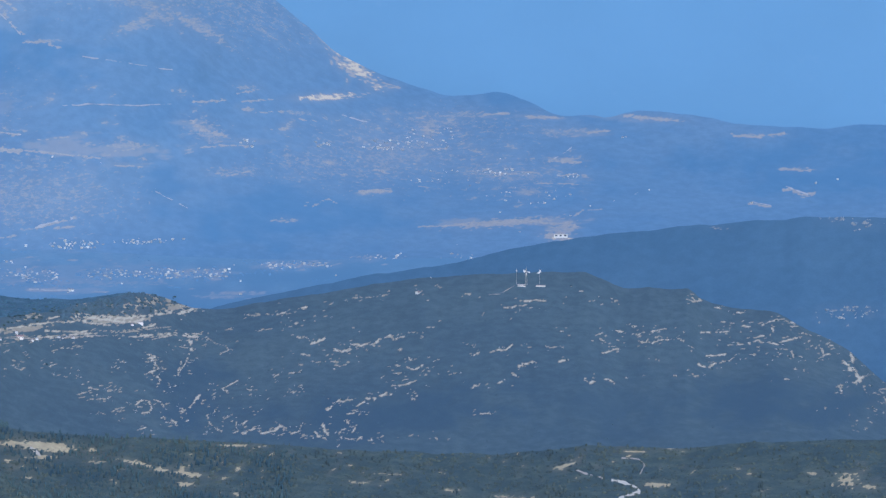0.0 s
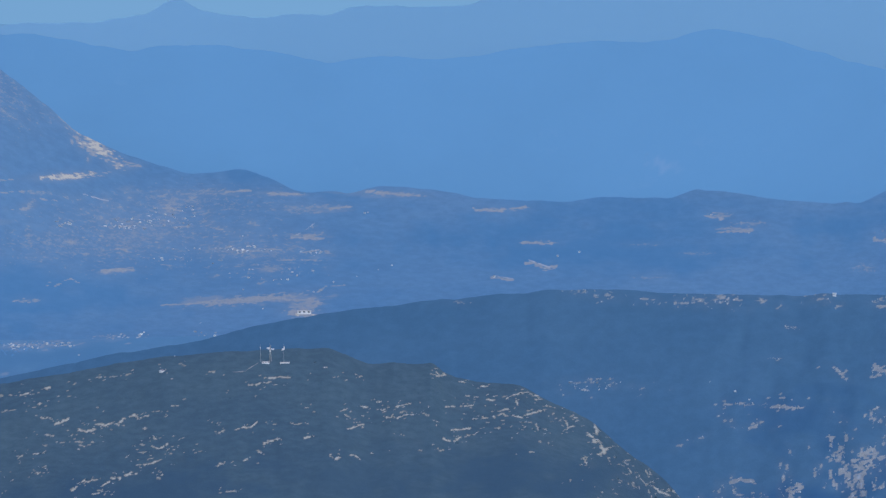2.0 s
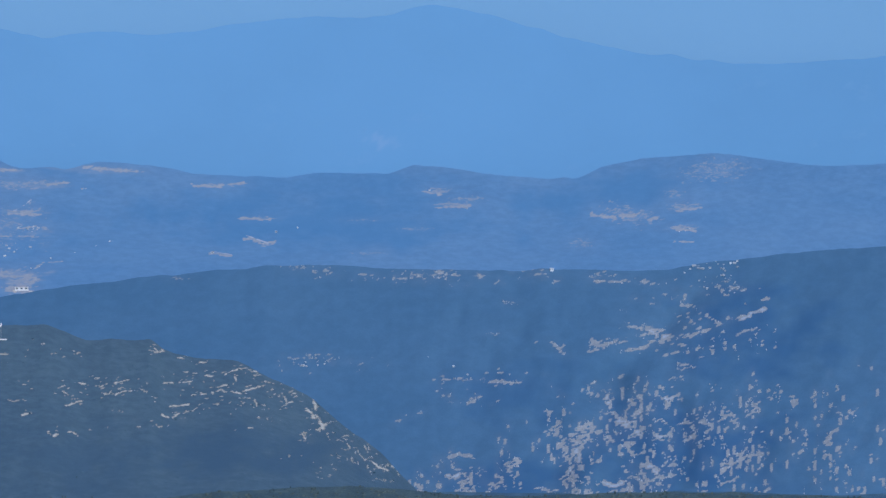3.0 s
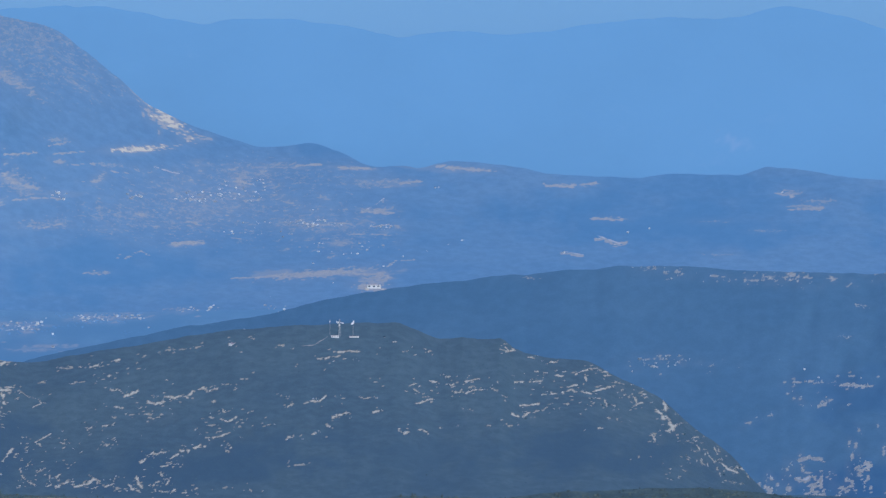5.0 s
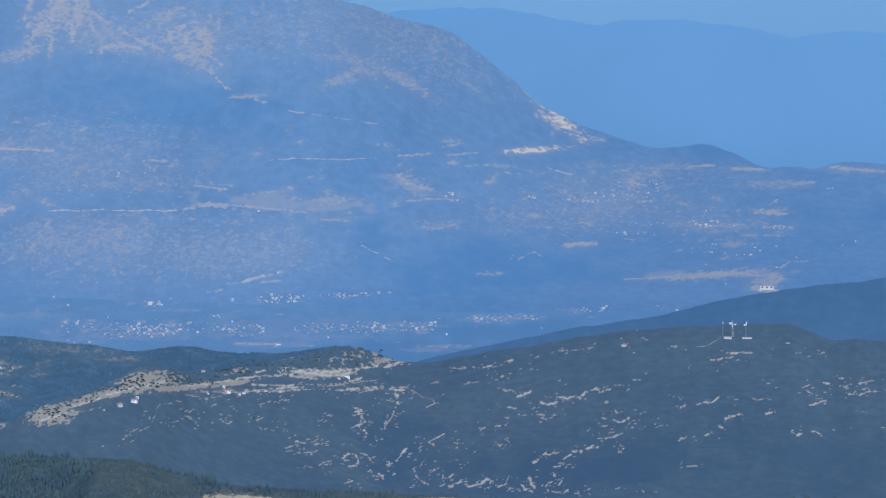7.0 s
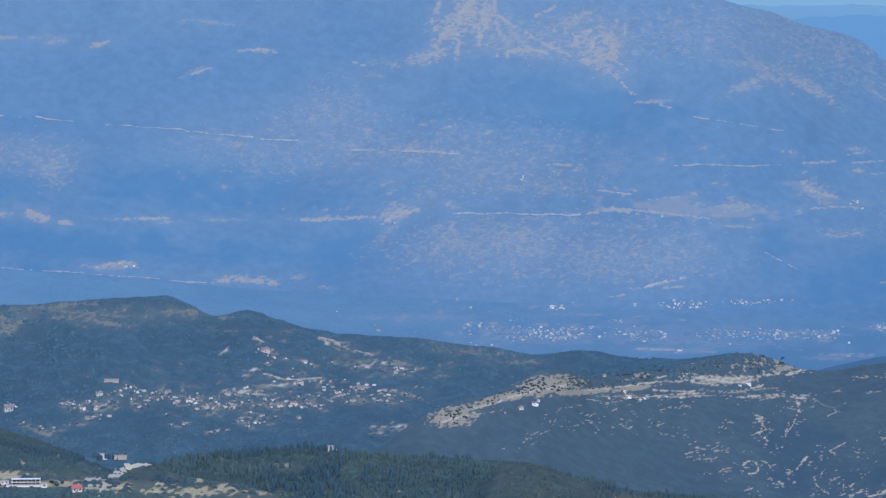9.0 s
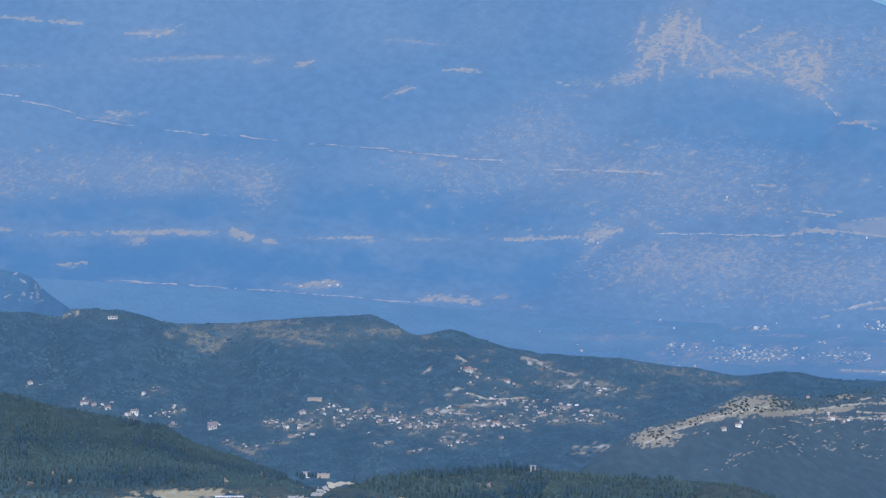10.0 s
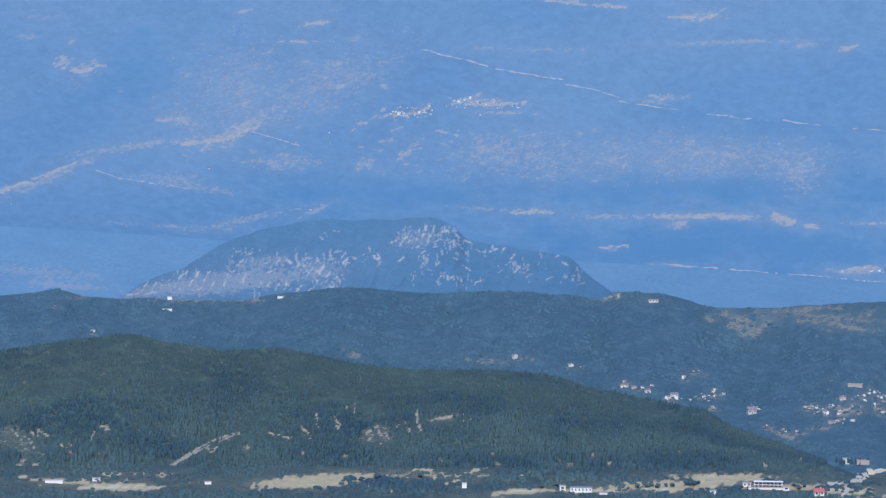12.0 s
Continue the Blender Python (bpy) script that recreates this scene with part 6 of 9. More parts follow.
ledge(village_hill, 3, (-285, 603), (-259, 615))
ledge(village_hill, 4, (-244, 737), (-203, 739), (-168, 737))
ledge(village_hill, 6, (-236, 747), (-222, 749))
ledge(village_hill, 3, (-203, 755), (-188, 753))
ledge(village_hill, 6, (-169, 668), (-149, 667))
ledge(village_hill, 4, (-114, 609), (-89, 612))
ledge(village_hill, 3, (-174, 597), (-162, 603))
ledge(village_hill, 5, (-509, 604), (-495, 596))
ledge(village_hill, 4, (-470, 636), (-445, 636))
ledge(village_hill, 3, (-555, 752), (-515, 744))
ledge(village_hill, 3, (-485, 724), (-460, 722))
ledge(village_hill, 3, (-334, 684), (-304, 689))
ledge(village_hill, 3, (-284, 671), (-259, 667))
ledge(village_hill, 3, (-234, 685), (-204, 691))
knoll.patch(-1817, 486, 330, 40, -6, 0.36, 0.62)
knoll.patch(-1952, 501, 150, 22, -12, 0.36, 0.6)
knoll.patch(-1652, 465, 90, 40, 0, 0.36, 0.42)
knoll.patch(-1487, 409, 90, 34, -12, 0.36, 0.42)
knoll.patch(-1752, 448, 110, 22, -8, 0.36, 0.42)
pine_hill.patch(-2196, 760, 90, 50, 20, 0.39, 0.24)
pine_hill.patch(-1552, 755, 70, 40, 0, 0.39, 0.24)
rock_face(knoll, -1422, 449, 150, 80, 150, 8)
rock_face(knoll, -1317, 448, 110, 46, 70, 7)
rock_face(knoll, -1236, 469, 110, 40, 60, 6)
rock_face(knoll, -1657, 460, 110, 70, 110, 10)
rock_face(knoll, -1872, 481, 290, 50, 170, 9)
rock_face(knoll, -1783, 441, 130, 34, 60, 7)
rock_face(knoll, -1532, 430, 120, 44, 40, 8)
rock_face(knoll, -1467, 404, 110, 44, 70, 10)
rock_face(knoll, -1702, 491, 160, 24, 60, 9)
antenna_hill.patch(-98, 719, 84, 34, -8, 0.39, 0.95)
antenna_hill.patch(-43, 695, 60, 15, -20, 0.39, 0.9)
antenna_hill.patch(12, 681, 100, 15, -10, 0.39, 0.92)
antenna_hill.patch(72, 663, 108, 34, -4, 0.39, 0.95)
antenna_hill.patch(107, 676, 70, 12, 0, 0.39, 0.95)
antenna_hill.patch(152, 672, 90, 11, -6, 0.39, 0.9)
antenna_hill.patch(222, 667, 80, 9, -8, 0.39, 0.85)
antenna_hill.patch(235, 641, 50, 16, -20, 0.6, 0.8)
antenna_hill.patch(309, 627, 50, 10, -10, 0.6, 0.85)
antenna_hill.patch(382, 651, 104, 15, -2, 0.36, 0.95)
antenna_hill.patch(441, 624, 90, 30, -10, 0.6, 0.8)
antenna_hill.patch(464, 618, 60, 9, -12, 0.39, 0.85)
antenna_hill.patch(491, 628, 60, 10, -10, 0.39, 0.8)
ledge(antenna_hill, 3, (156, 682), (217, 680), (308, 678))
ledge(antenna_hill, 2.5, (227, 687), (267, 684))
ledge(antenna_hill, 3, (431, 683), (489, 676))
ledge(antenna_hill, 2.5, (327, 670), (387, 671))
ledge(antenna_hill, 2.5, (427, 669), (476, 664))
ledge(antenna_hill, 3, (-33, 712), (-13, 708))
ledge(antenna_hill, 3, (167, 647), (177, 637))
ledge(antenna_hill, 2.5, (192, 672), (217, 681))
ledge(antenna_hill, 2.5, (137, 687), (162, 691))
ledge(antenna_hill, 2.5, (177, 694), (202, 689))
ledge(antenna_hill, 3, (223, 695), (237, 686))
ledge(antenna_hill, 4, (26, 765), (38, 755))
ledge(antenna_hill, 4, (30, 758), (43, 758))
ledge(antenna_hill, 3, (40, 751), (53, 746))
ledge(antenna_hill, 3, (56, 749), (73, 743))
ledge(antenna_hill, 3, (78, 733), (86, 718))
ledge(antenna_hill, 3, (68, 728), (74, 725))
ledge(antenna_hill, 2.5, (85, 711), (92, 703))
ledge(antenna_hill, 3.5, (140, 720), (153, 712))
ledge(antenna_hill, 3, (136, 724), (148, 727))
ledge(antenna_hill, 2.5, (108, 737), (128, 732))
ledge(antenna_hill, 2.5, (28, 775), (34, 769))
ledge(antenna_hill, 2, (178, 710), (193, 703))
ledge(antenna_hill, 2, (193, 733), (203, 729))
ledge(antenna_hill, 2, (117, 700), (125, 695))
ledge(antenna_hill, 2, (153, 737), (160, 742))
ledge(antenna_hill, 2, (248, 723), (256, 719))
ledge(antenna_hill, 2, (268, 706), (280, 702))
ledge(antenna_hill, 2, (218, 716), (226, 711))
ledge(antenna_hill, 2, (268, 745), (273, 750))
ledge(antenna_hill, 2, (293, 752), (300, 745))
strewn(plain, 59, 575, 160, 26, 14, 9)
strewn(plain, 244, 574, 100, 26, 7, 9)
strewn(plain, 364, 571, 120, 24, 10, 9)
strewn(plain, 459, 570, 130, 24, 11, 9)
strewn(plain, 544, 571, 110, 26, 8, 9)
strewn(plain, 699, 555, 160, 18, 14, 9)
strewn(plain, 159, 571, 150, 28, 13, 9)
strewn(plain, 56, 569, 190, 30, 17, 9)
strewn(plain, -54, 564, 120, 28, 10, 9)
strewn(plain, 76, 526, 80, 12, 5, 9)
ledge(antenna_hill, 7, (287, 644), (309, 650), (339, 658), (370, 660))
ledge(antenna_hill, 7, (340, 645), (380, 646), (410, 650))
ledge(antenna_hill, 5, (410, 645), (450, 642), (478, 639))
ledge(antenna_hill, 5, (450, 635), (478, 636))
ledge(antenna_hill, 6, (490, 641), (510, 637), (522, 631))
ledge(antenna_hill, 8, (500, 681), (525, 679))
ledge(antenna_hill, 7, (510, 686), (515, 703))
ledge(antenna_hill, 4, (512, 706), (505, 726), (492, 745))
ledge(antenna_hill, 5, (428, 670), (440, 665))
ledge(antenna_hill, 5, (410, 682), (450, 678), (478, 678))
ledge(antenna_hill, 3, (369, 674), (420, 672))
ledge(antenna_hill, 5, (435, 720), (450, 718))
ledge(antenna_hill, 4, (450, 725), (448, 738))
ledge(antenna_hill, 5, (447, 750), (457, 755))
ledge(antenna_hill, 4, (249, 681), (299, 683), (339, 680))

veil(mountain, 306, 348, 270, 30, 2, 2.2)
veil(mountain, 276, 332, 130, 14, -3, 1.6)
veil(mountain, 520, 311, 56, 40, 20, 1.6)
veil(mountain, 550, 329, 60, 16, 10, 1.2)
veil(mountain, 187, 276, 60, 20, -8, 1.2)
veil(mountain, 396, 348, 110, 8, -3, 1.8)
veil(mountain, 391, 379, 70, 9, 3, 1.2)
veil(mountain, 1076, 478, 230, 13, -2, 2.0)
veil(mountain, 1177, 485, 52, 30, 0, 1.8)
veil(mountain, 935, 314, 30, 30, 0, 1.6)
veil(mountain, 910, 285, 130, 10, 4, 1.2)
veil(mountain, 995, 288, 110, 8, 0, 1.2)
veil(mountain, 1135, 291, 80, 8, 0, 1.2)
veil(mountain, 1195, 318, 100, 12, 4, 1.2)
veil(mountain, 1285, 292, 150, 12, 4, 1.0)
veil(mountain, 1176, 366, 60, 10, 0, 1.5)
veil(mountain, 1116, 425, 36, 10, 0, 1.8)
veil(mountain, 825, 428, 54, 9, -4, 1.8)
veil(mountain, 246, 421, 200, 70, 0, 0.8)
veil(mountain, 326, 416, 50, 100, 10, 0.8)
veil(mountain, 705, 395, 60, 40, 0, 0.7)
veil(mountain, 575, 392, 80, 15, 0, 0.9)
veil(mountain, 1186, 403, 50, 9, 0, 1.2)
veil(mountain, 845, 343, 60, 16, 0, 1.0)
veil(mountain, 615, 336, 70, 14, 0, 0.9)
veil(mountain, 1035, 356, 60, 14, 20, 0.8)
veil(mountain, 1066, 390, 90, 10, 0, 0.9)
veil(mountain, 735, 355, 70, 30, 0, 0.6)
veil(plain, 306, 565, 360, 30, 0, 0.9)
veil(plain, 266, 582, 140, 12, 0, 1.4)
veil(plain, 505, 567, 120, 14, 0, 1.2)
veil(plain, 375, 525, 220, 12, 0, 1.0)
veil(plain, 695, 555, 140, 10, 0, 1.2)
veil(plain, 325, 600, 130, 8, 0, 1.5)
veil(plain, 826, 543, 110, 10, 0, 1.0)
veil(plain, 206, 550, 60, 10, 0, 1.0)
ledge(mountain, 3, (515, 267), (575, 264))
ledge(mountain, 2.5, (605, 266), (655, 262))
ledge(mountain, 3, (595, 252), (625, 246))
ledge(mountain, 2.5, (177, 354), (207, 352))
ledge(mountain, 2.5, (376, 354), (415, 350))
ledge(mountain, 2.5, (376, 378), (425, 382))
ledge(mountain, 2, (336, 386), (326, 398))
ledge(mountain, 2.5, (187, 323), (217, 328))
ledge(mountain, 2.5, (237, 334), (296, 329))
ledge(mountain, 2.5, (525, 348), (560, 344))
ledge(mountain, 2.5, (271, 489), (306, 487))
ledge(mountain, 2, (176, 507), (206, 501))
ledge(mountain, 2, (655, 477), (673, 471), (685, 481))
ledge(mountain, 2, (625, 286), (675, 283))
ledge(mountain, 2, (655, 316), (685, 312))
ledge(mountain, 2, (705, 297), (735, 300))
ledge(mountain, 2, (550, 391), (575, 398), (615, 390))
ledge(mountain, 2, (715, 450), (723, 440))
ledge(mountain, 2.5, (730, 450), (755, 437), (775, 447))
ledge(mountain, 2.5, (830, 350), (865, 345))
ledge(mountain, 2.5, (940, 349), (965, 347))
ledge(mountain, 2, (1005, 349), (1025, 354), (1035, 364))
ledge(mountain, 2, (995, 366), (1020, 366))
ledge(mountain, 2, (1046, 389), (1076, 392), (1091, 392))
ledge(mountain, 2, (1101, 388), (1136, 391))
ledge(mountain, 2, (1166, 395), (1196, 391))
ledge(mountain, 2, (1126, 408), (1176, 408), (1201, 410))
ledge(mountain, 2, (1216, 455), (1251, 452))
ledge(mountain, 2.5, (1191, 468), (1198, 461), (1208, 455))
ledge(mountain, 2.5, (916, 486), (976, 484))
ledge(mountain, 2, (915, 414), (936, 416))
ledge(mountain, 2, (875, 395), (887, 403))
ledge(mountain, 2, (840, 385), (865, 393))
ledge(mountain, 2, (895, 385), (910, 374))
ledge(mountain, 2, (785, 370), (775, 360))
ledge(mountain, 2, (815, 360), (807, 370))
ledge(plain, 2, (226, 540), (286, 541))
ledge(plain, 2.5, (226, 599), (281, 600))
ledge(plain, 2.5, (645, 557), (675, 553))
ledge(plain, 2, (685, 555), (721, 551))
ledge(plain, 2.5, (325, 602), (365, 603))
ledge(plain, 2, (286, 547), (316, 545))
ledge(plain, 2, (520, 565), (555, 563))
ledge(plain, 2, (510, 597), (525, 595))
ledge(plain, 2, (826, 543), (851, 540))
ledge(plain, 2, (876, 537), (886, 537))
ledge(plain, 2, (976, 520), (991, 516))
ledge(plain, 2, (856, 553), (866, 551))
rock_face(second_ridge, 1912, 840, 120, 90, 150, 13)
rock_face(second_ridge, 2187, 799, 150, 130, 150, 15)
rock_face(second_ridge, 2216, 689, 110, 70, 70, 13)

def height_haze(u, v):
    """Haze that pales the mountain towards its heights, painted as thinning scrub."""
    high = np.clip((330 - v) / 520, 0, 1)
    return 0.31 * high * (0.75 + 0.6 * fbm(u / 240, v / 120, 4, 91))


for u in range(-2300, 100, 120):
    strewn(near_flat, u, 850, 160, 70, 6, 9)
    strewn(pine_hill, u - 400, 800, 160, 60, 5, 9)
mountain.build("mountain", hazed_mountain, "broad limestone mountain with bare fields and scrub, haze in its colour", "mountain", 4.6, 3.0, height_haze)
plain.build("valley_plain", hazed_plain, "flat hazy valley plain with fields and villages", "plain", 9, 5)
knoll.build("rocky_knoll", hazed_knoll, "rocky grey knoll with scattered scrub", "hill", 2.2, 2.2)
second_ridge.build("second_ridge", hazed_ridge, "scrubby ridge with a rocky rim, blued by painted haze", "hill", 5.5, 3.6)
village_hill.build("village_hill", land_wood, "wooded hill with a village on its slope", "hill", 6, 5)
antenna_hill.build("antenna_hill", land_scrub, "dark scrubby hill with pale rock outcrops", "hill", 2.4, 1.9)
pine_hill.build("pine_hill", land_pine, "steep hill under dark pine forest", "hill", 3.6, 3)
spur.build("pine_spur", land_pine, "low spur under dark pine forest", "hill", 5, 4)
near_slope.build("near_slope", land_field, "near slope of scrub and dry clearings", "hill", 5, 4)
near_flat.build("near_flat", land_field, "flat ground with dry fields below the forest", "ground", 7, 5)


# the ground that carries all of it, out to the horizon
def ground_sheet():
    ring = np.array([0.1, 300, 700, 1100, 1500, 1800, 2100, 2500, 2900, 3300, 3700, 4150, 4600, 4990])
    fall = np.array([120, 110, 90, 70, 50, 30, -5, -30, -75, -60, -40, -30, -30, -30])
    az = np.linspace(0, 2 * math.pi, 145)[:-1]
    rr, aa = np.meshgrid(ring, az, indexing="ij")
    z = fall[:, None] + 5 * fbm(rr / 400, aa * 6, 3, 77) * (rr > 1)
    p = np.stack([rr * np.sin(aa), rr * np.cos(aa), z], -1)
    n, m = p.shape[:2]
    i = np.arange(n * m).reshape(n, m)
    j = np.roll(i, -1, 1)
    quads = np.stack([i[:-1], i[1:], j[1:], j[:-1]], -1).reshape(-1, 4)
    me = mesh_from("ground", p.reshape(-1, 3), quads[:, ::-1], True)
    me.materials.append(land_wood)
    return tagged(new("ground", me), "dark scrubby ground running out to the horizon", "ground", kind="structure")


ground_sheet()


# ---- woods and scrub ----
def leaf_paint(name, dark, light, rough=0.85, stand_size=38, lone=0.4, speck=0.5):
    m, t, bsdf = nodes_of(name)
    g = t.nodes.new("ShaderNodeNewGeometry")
    tone_area = ramp(t, tex(t, stand_size, 5, 0.6, offset=7), [(0.38, (0, 0, 0)), (0.64, (1, 1, 1))])
    c = mix(t, sums(t, "ADD", sums(t, "MULTIPLY", g.outputs["Random Per Island"], lone), sums(t, "MULTIPLY", tone_area, 1 - lone)), dark, light)
    n = tex(t, 0.9, 3, 0.7)
    c = mix(t, ramp(t, n, [(0.35, (speck,) * 3), (0.6, (0, 0, 0))]), c, tuple(0.7 * q for q in dark))
    t.links.new(c, bsdf.inputs["Base Color"])
    bsdf.inputs["Roughness"].default_value = rough
    bsdf.inputs["Specular IOR Level"].default_value = 0.1
    return m


pine_leaf = leaf_paint("pine_needles", (0.036, 0.045, 0.041), (0.075, 0.079, 0.051), stand_size=65, lone=0.12, speck=0.25)
oak_leaf = leaf_paint("oak_leaves", (0.047, 0.063, 0.063), (0.079, 0.096, 0.082), stand_size=34, lone=0.1, speck=0.08)
scrub_leaf = leaf_paint("scrub_leaves", (0.062, 0.069, 0.062), (0.076, 0.082, 0.069), speck=0.15)
# Scrub of ridge and knoll, paled and blued with haze in the leaf colour.
hazed_ridge_leaf = leaf_paint("hazed_ridge_scrub", (0.084, 0.108, 0.114), (0.096, 0.120, 0.124), speck=0.12)
mixed_leaf = leaf_paint("mixed_leaves", (0.050, 0.060, 0.045), (0.080, 0.082, 0.046), stand_size=60, lone=0.3, speck=0.3)
dry_leaf = leaf_paint("dry_scrub", (0.044, 0.045, 0.033), (0.084, 0.073, 0.039), stand_size=45, lone=0.2, speck=0.3)
bark = leaf_paint("bark", (0.07, 0.05, 0.03), (0.09, 0.06, 0.04))
GOLD = (1 + 5 ** 0.5) / 2
ICO_V = np.array([(-1, GOLD, 0), (1, GOLD, 0), (-1, -GOLD, 0), (1, -GOLD, 0), (0, -1, GOLD), (0, 1, GOLD), (0, -1, -GOLD), (0, 1, -GOLD),
                  (GOLD, 0, -1), (GOLD, 0, 1), (-GOLD, 0, -1), (-GOLD, 0, 1)]) / math.hypot(1, GOLD)


def ico_faces():
    d = np.linalg.norm(ICO_V[:, None] - ICO_V[None], axis=2)
    out = []
    for a in range(12):
        for b in range(a + 1, 12):
            for c in range(b + 1, 12):
                if max(d[a, b], d[b, c], d[a, c]) < 1.1:
                    n = np.cross(ICO_V[b] - ICO_V[a], ICO_V[c] - ICO_V[a])
                    out.append((a, b, c) if n @ ICO_V[a] > 0 else (a, c, b))
    return np.array(out)


ICO_F = ico_faces()


def trunk_shape(height, radius):
    a = np.arange(3) * 2 * math.pi / 3
    low = np.stack([radius * np.cos(a), radius * np.sin(a), 0 * a - 0.12], 1)
    high = low * (0.55, 0.55, 0) + (0, 0, height)
    v = np.concatenate([low, high])
    f = [(i, (i + 1) % 3, 3 + (i + 1) % 3) for i in range(3)] + [(i, 3 + (i + 1) % 3, 3 + i) for i in range(3)]
    return v, np.array(f)


def joined(pieces):
    verts, faces, n = [], [], 0
    for v, f in pieces:
        verts.append(v)
        faces.append(f + n)
        n += len(v)
    return np.concatenate(verts), np.concatenate(faces)


def pine_shape(rng):
    """A conifer of height 1: a ragged skirt, a narrower waist and a spire."""
    a = np.arange(6) * 2 * math.pi / 6
    lean = rng.normal(0, 0.025, 2)
    skirt = np.stack([np.cos(a), np.sin(a), 0 * a], 1) * rng.uniform(0.18, 0.29, (6, 1))
    skirt[:, 2] = rng.uniform(-0.06, 0.02, 6)
    waist = np.stack([np.cos(a + 0.5), np.sin(a + 0.5), 0 * a], 1) * rng.uniform(0.14, 0.25, (6, 1))
    waist[:, 2] = rng.uniform(0.45, 0.74, 6)
    v = np.concatenate([skirt, waist, [(*(2 * lean), 1.0)]])
    f = []
    for i in range(6):
        j = (i + 1) % 6
        f += [(i, j, 6 + i), (j, 6 + j, 6 + i), (6 + i, 6 + j, 12)]
    return v, np.array(f)


def crown_shape(rng, lobes=2, trunk=True):
    """A broad crown of height about 1, made of uneven clumps."""
    parts = [trunk_shape(0.35, 0.05)] if trunk else []
    for k in range(lobes):
        v = ICO_V * rng.uniform(0.72, 1.22, (12, 1))
        v = v * (rng.uniform(0.30, 0.46), rng.uniform(0.30, 0.46), rng.uniform(0.26, 0.40))
        v = v + (rng.uniform(-0.25, 0.25), rng.uniform(-0.25, 0.25), rng.uniform(0.14, 0.36))
        parts.append((v, ICO_F))
    return joined(parts)


def dome_shape(rng, tall=0.5, deep=0.3):
    """A leafy crown that reaches the ground: a ragged rim, a fuller waist and an uneven top."""
    a = np.arange(5) * 2 * math.pi / 5
    rim = np.stack([np.cos(a), np.sin(a), 0 * a - 1.9 * deep], 1) * rng.uniform(0.42, 0.6, (5, 1))
    waist = np.stack([np.cos(a + 0.6), np.sin(a + 0.6), 0 * a], 1) * rng.uniform(0.34, 0.62, (5, 1))
    waist[:, 2] = tall * rng.uniform(0.35, 0.8, 5)
    top = [(rng.uniform(-0.15, 0.15), rng.uniform(-0.15, 0.15), tall * rng.uniform(0.8, 1.15))]
    f = []
    for i in range(5):
        j = (i + 1) % 5
        f += [(i, j, 5 + i), (j, 5 + j, 5 + i), (5 + i, 5 + j, 10)]
    return np.concatenate([rim, waist, top]), np.array(f)


def growth(name, shapes, places, sizes, mat, label, category, seed=1, smooth=True):
    """A whole wood as one mesh: each plant turned, sized and leaned by chance."""
    rng = np.random.default_rng(seed)
    verts, faces, base = [], [], 0
    kind = rng.integers(0, len(shapes), len(places))
    for k, (v, f) in enumerate(shapes):
        p, s = places[kind == k], sizes[kind == k]
        if not len(p):
            continue
        a = rng.uniform(0, 2 * math.pi, len(p))
        c, d = np.cos(a)[:, None], np.sin(a)[:, None]
        w = rng.uniform(0.8, 1.25, len(p))[:, None]
        x, y, z = v[:, 0][None], v[:, 1][None], v[:, 2][None]
        q = np.stack([(x * c - y * d) * w * s[:, None], (x * d + y * c) * w * s[:, None], z * s[:, None] + 0 * c], -1) + p[:, None]
        verts.append(q.reshape(-1, 3))
        faces.append((f[None] + (np.arange(len(p)) * len(v))[:, None, None]).reshape(-1, 3) + base)
        base += len(p) * len(v)
    me = mesh_from(name, np.concatenate(verts), np.concatenate(faces), smooth)
    me.materials.append(mat)
    return tagged(new(name, me), label, category, kind="stuff")


def sown(slope, count, u0, u1, seed, low=0.0, high=1.0, bare_limit=0.35, gaps=0.0, gap_size=60.0, clear=0.0):
    """Places on a slope between two bearings, thinner where the ground is bare."""
    rng = np.random.default_rng(seed)
    u = rng.uniform(u0, u1, count)
    top, foot = slope.lines(u)
    s = rng.uniform(low, high, count)
    v = foot + (top - foot) * s
    keep = slope.bare(u, v) < bare_limit
    if clear:  # nothing tall in front of open ground
        for part_way in (0.5, 1.0, 1.6):
            keep &= slope.bare(u, v - part_way * clear) < bare_limit
    if gaps:
        keep &= fbm(u / gap_size, v / (0.5 * gap_size), 3, seed) > gaps
    u, v = u[keep], v[keep]
    return slope.at(u, v), u, v, rng


def wood(name, slope, count, u0, u1, shapes, small, large, mat, label, category, seed, smooth=True, taper=0.0, **kw):
    p, u, v, rng = sown(slope, count, u0, u1, seed, **kw)
    tall = 1 + 0.35 * fbm(u / 45, v / 24, 3, seed + 3)
    if taper:  # smaller trees towards the top
        top, foot = slope.lines(u)
        tall = tall * (1 - taper * (foot - v) / (foot - top))
    return growth(name, shapes, p, tall * (small + (large - small) * rng.random(len(p)) ** 1.5), mat, label, category, seed, smooth)


shape_rng = np.random.default_rng(5)
PINES = [pine_shape(shape_rng) for _ in range(7)]
SCRUBS = [dome_shape(shape_rng, 0.30, 0.45) for _ in range(10)]
DOMES = [dome_shape(shape_rng) for _ in range(14)]
CROWNS = [dome_shape(shape_rng, 0.24, 0.5) for _ in range(12)]
wood("pine_forest", pine_hill, 25000, -2420, -570, PINES, 2.3, 4.6, pine_leaf, "dense dark green pine forest on the hill", "forest", 41, taper=0.62, bare_limit=0.15, clear=9, gaps=-0.62, gap_size=60)
wood("pine_wood", spur, 8000, -740, 190, PINES, 2.0, 4.2, pine_leaf, "dense dark pine wood on the low spur", "forest", 42, gaps=-0.35, gap_size=40)
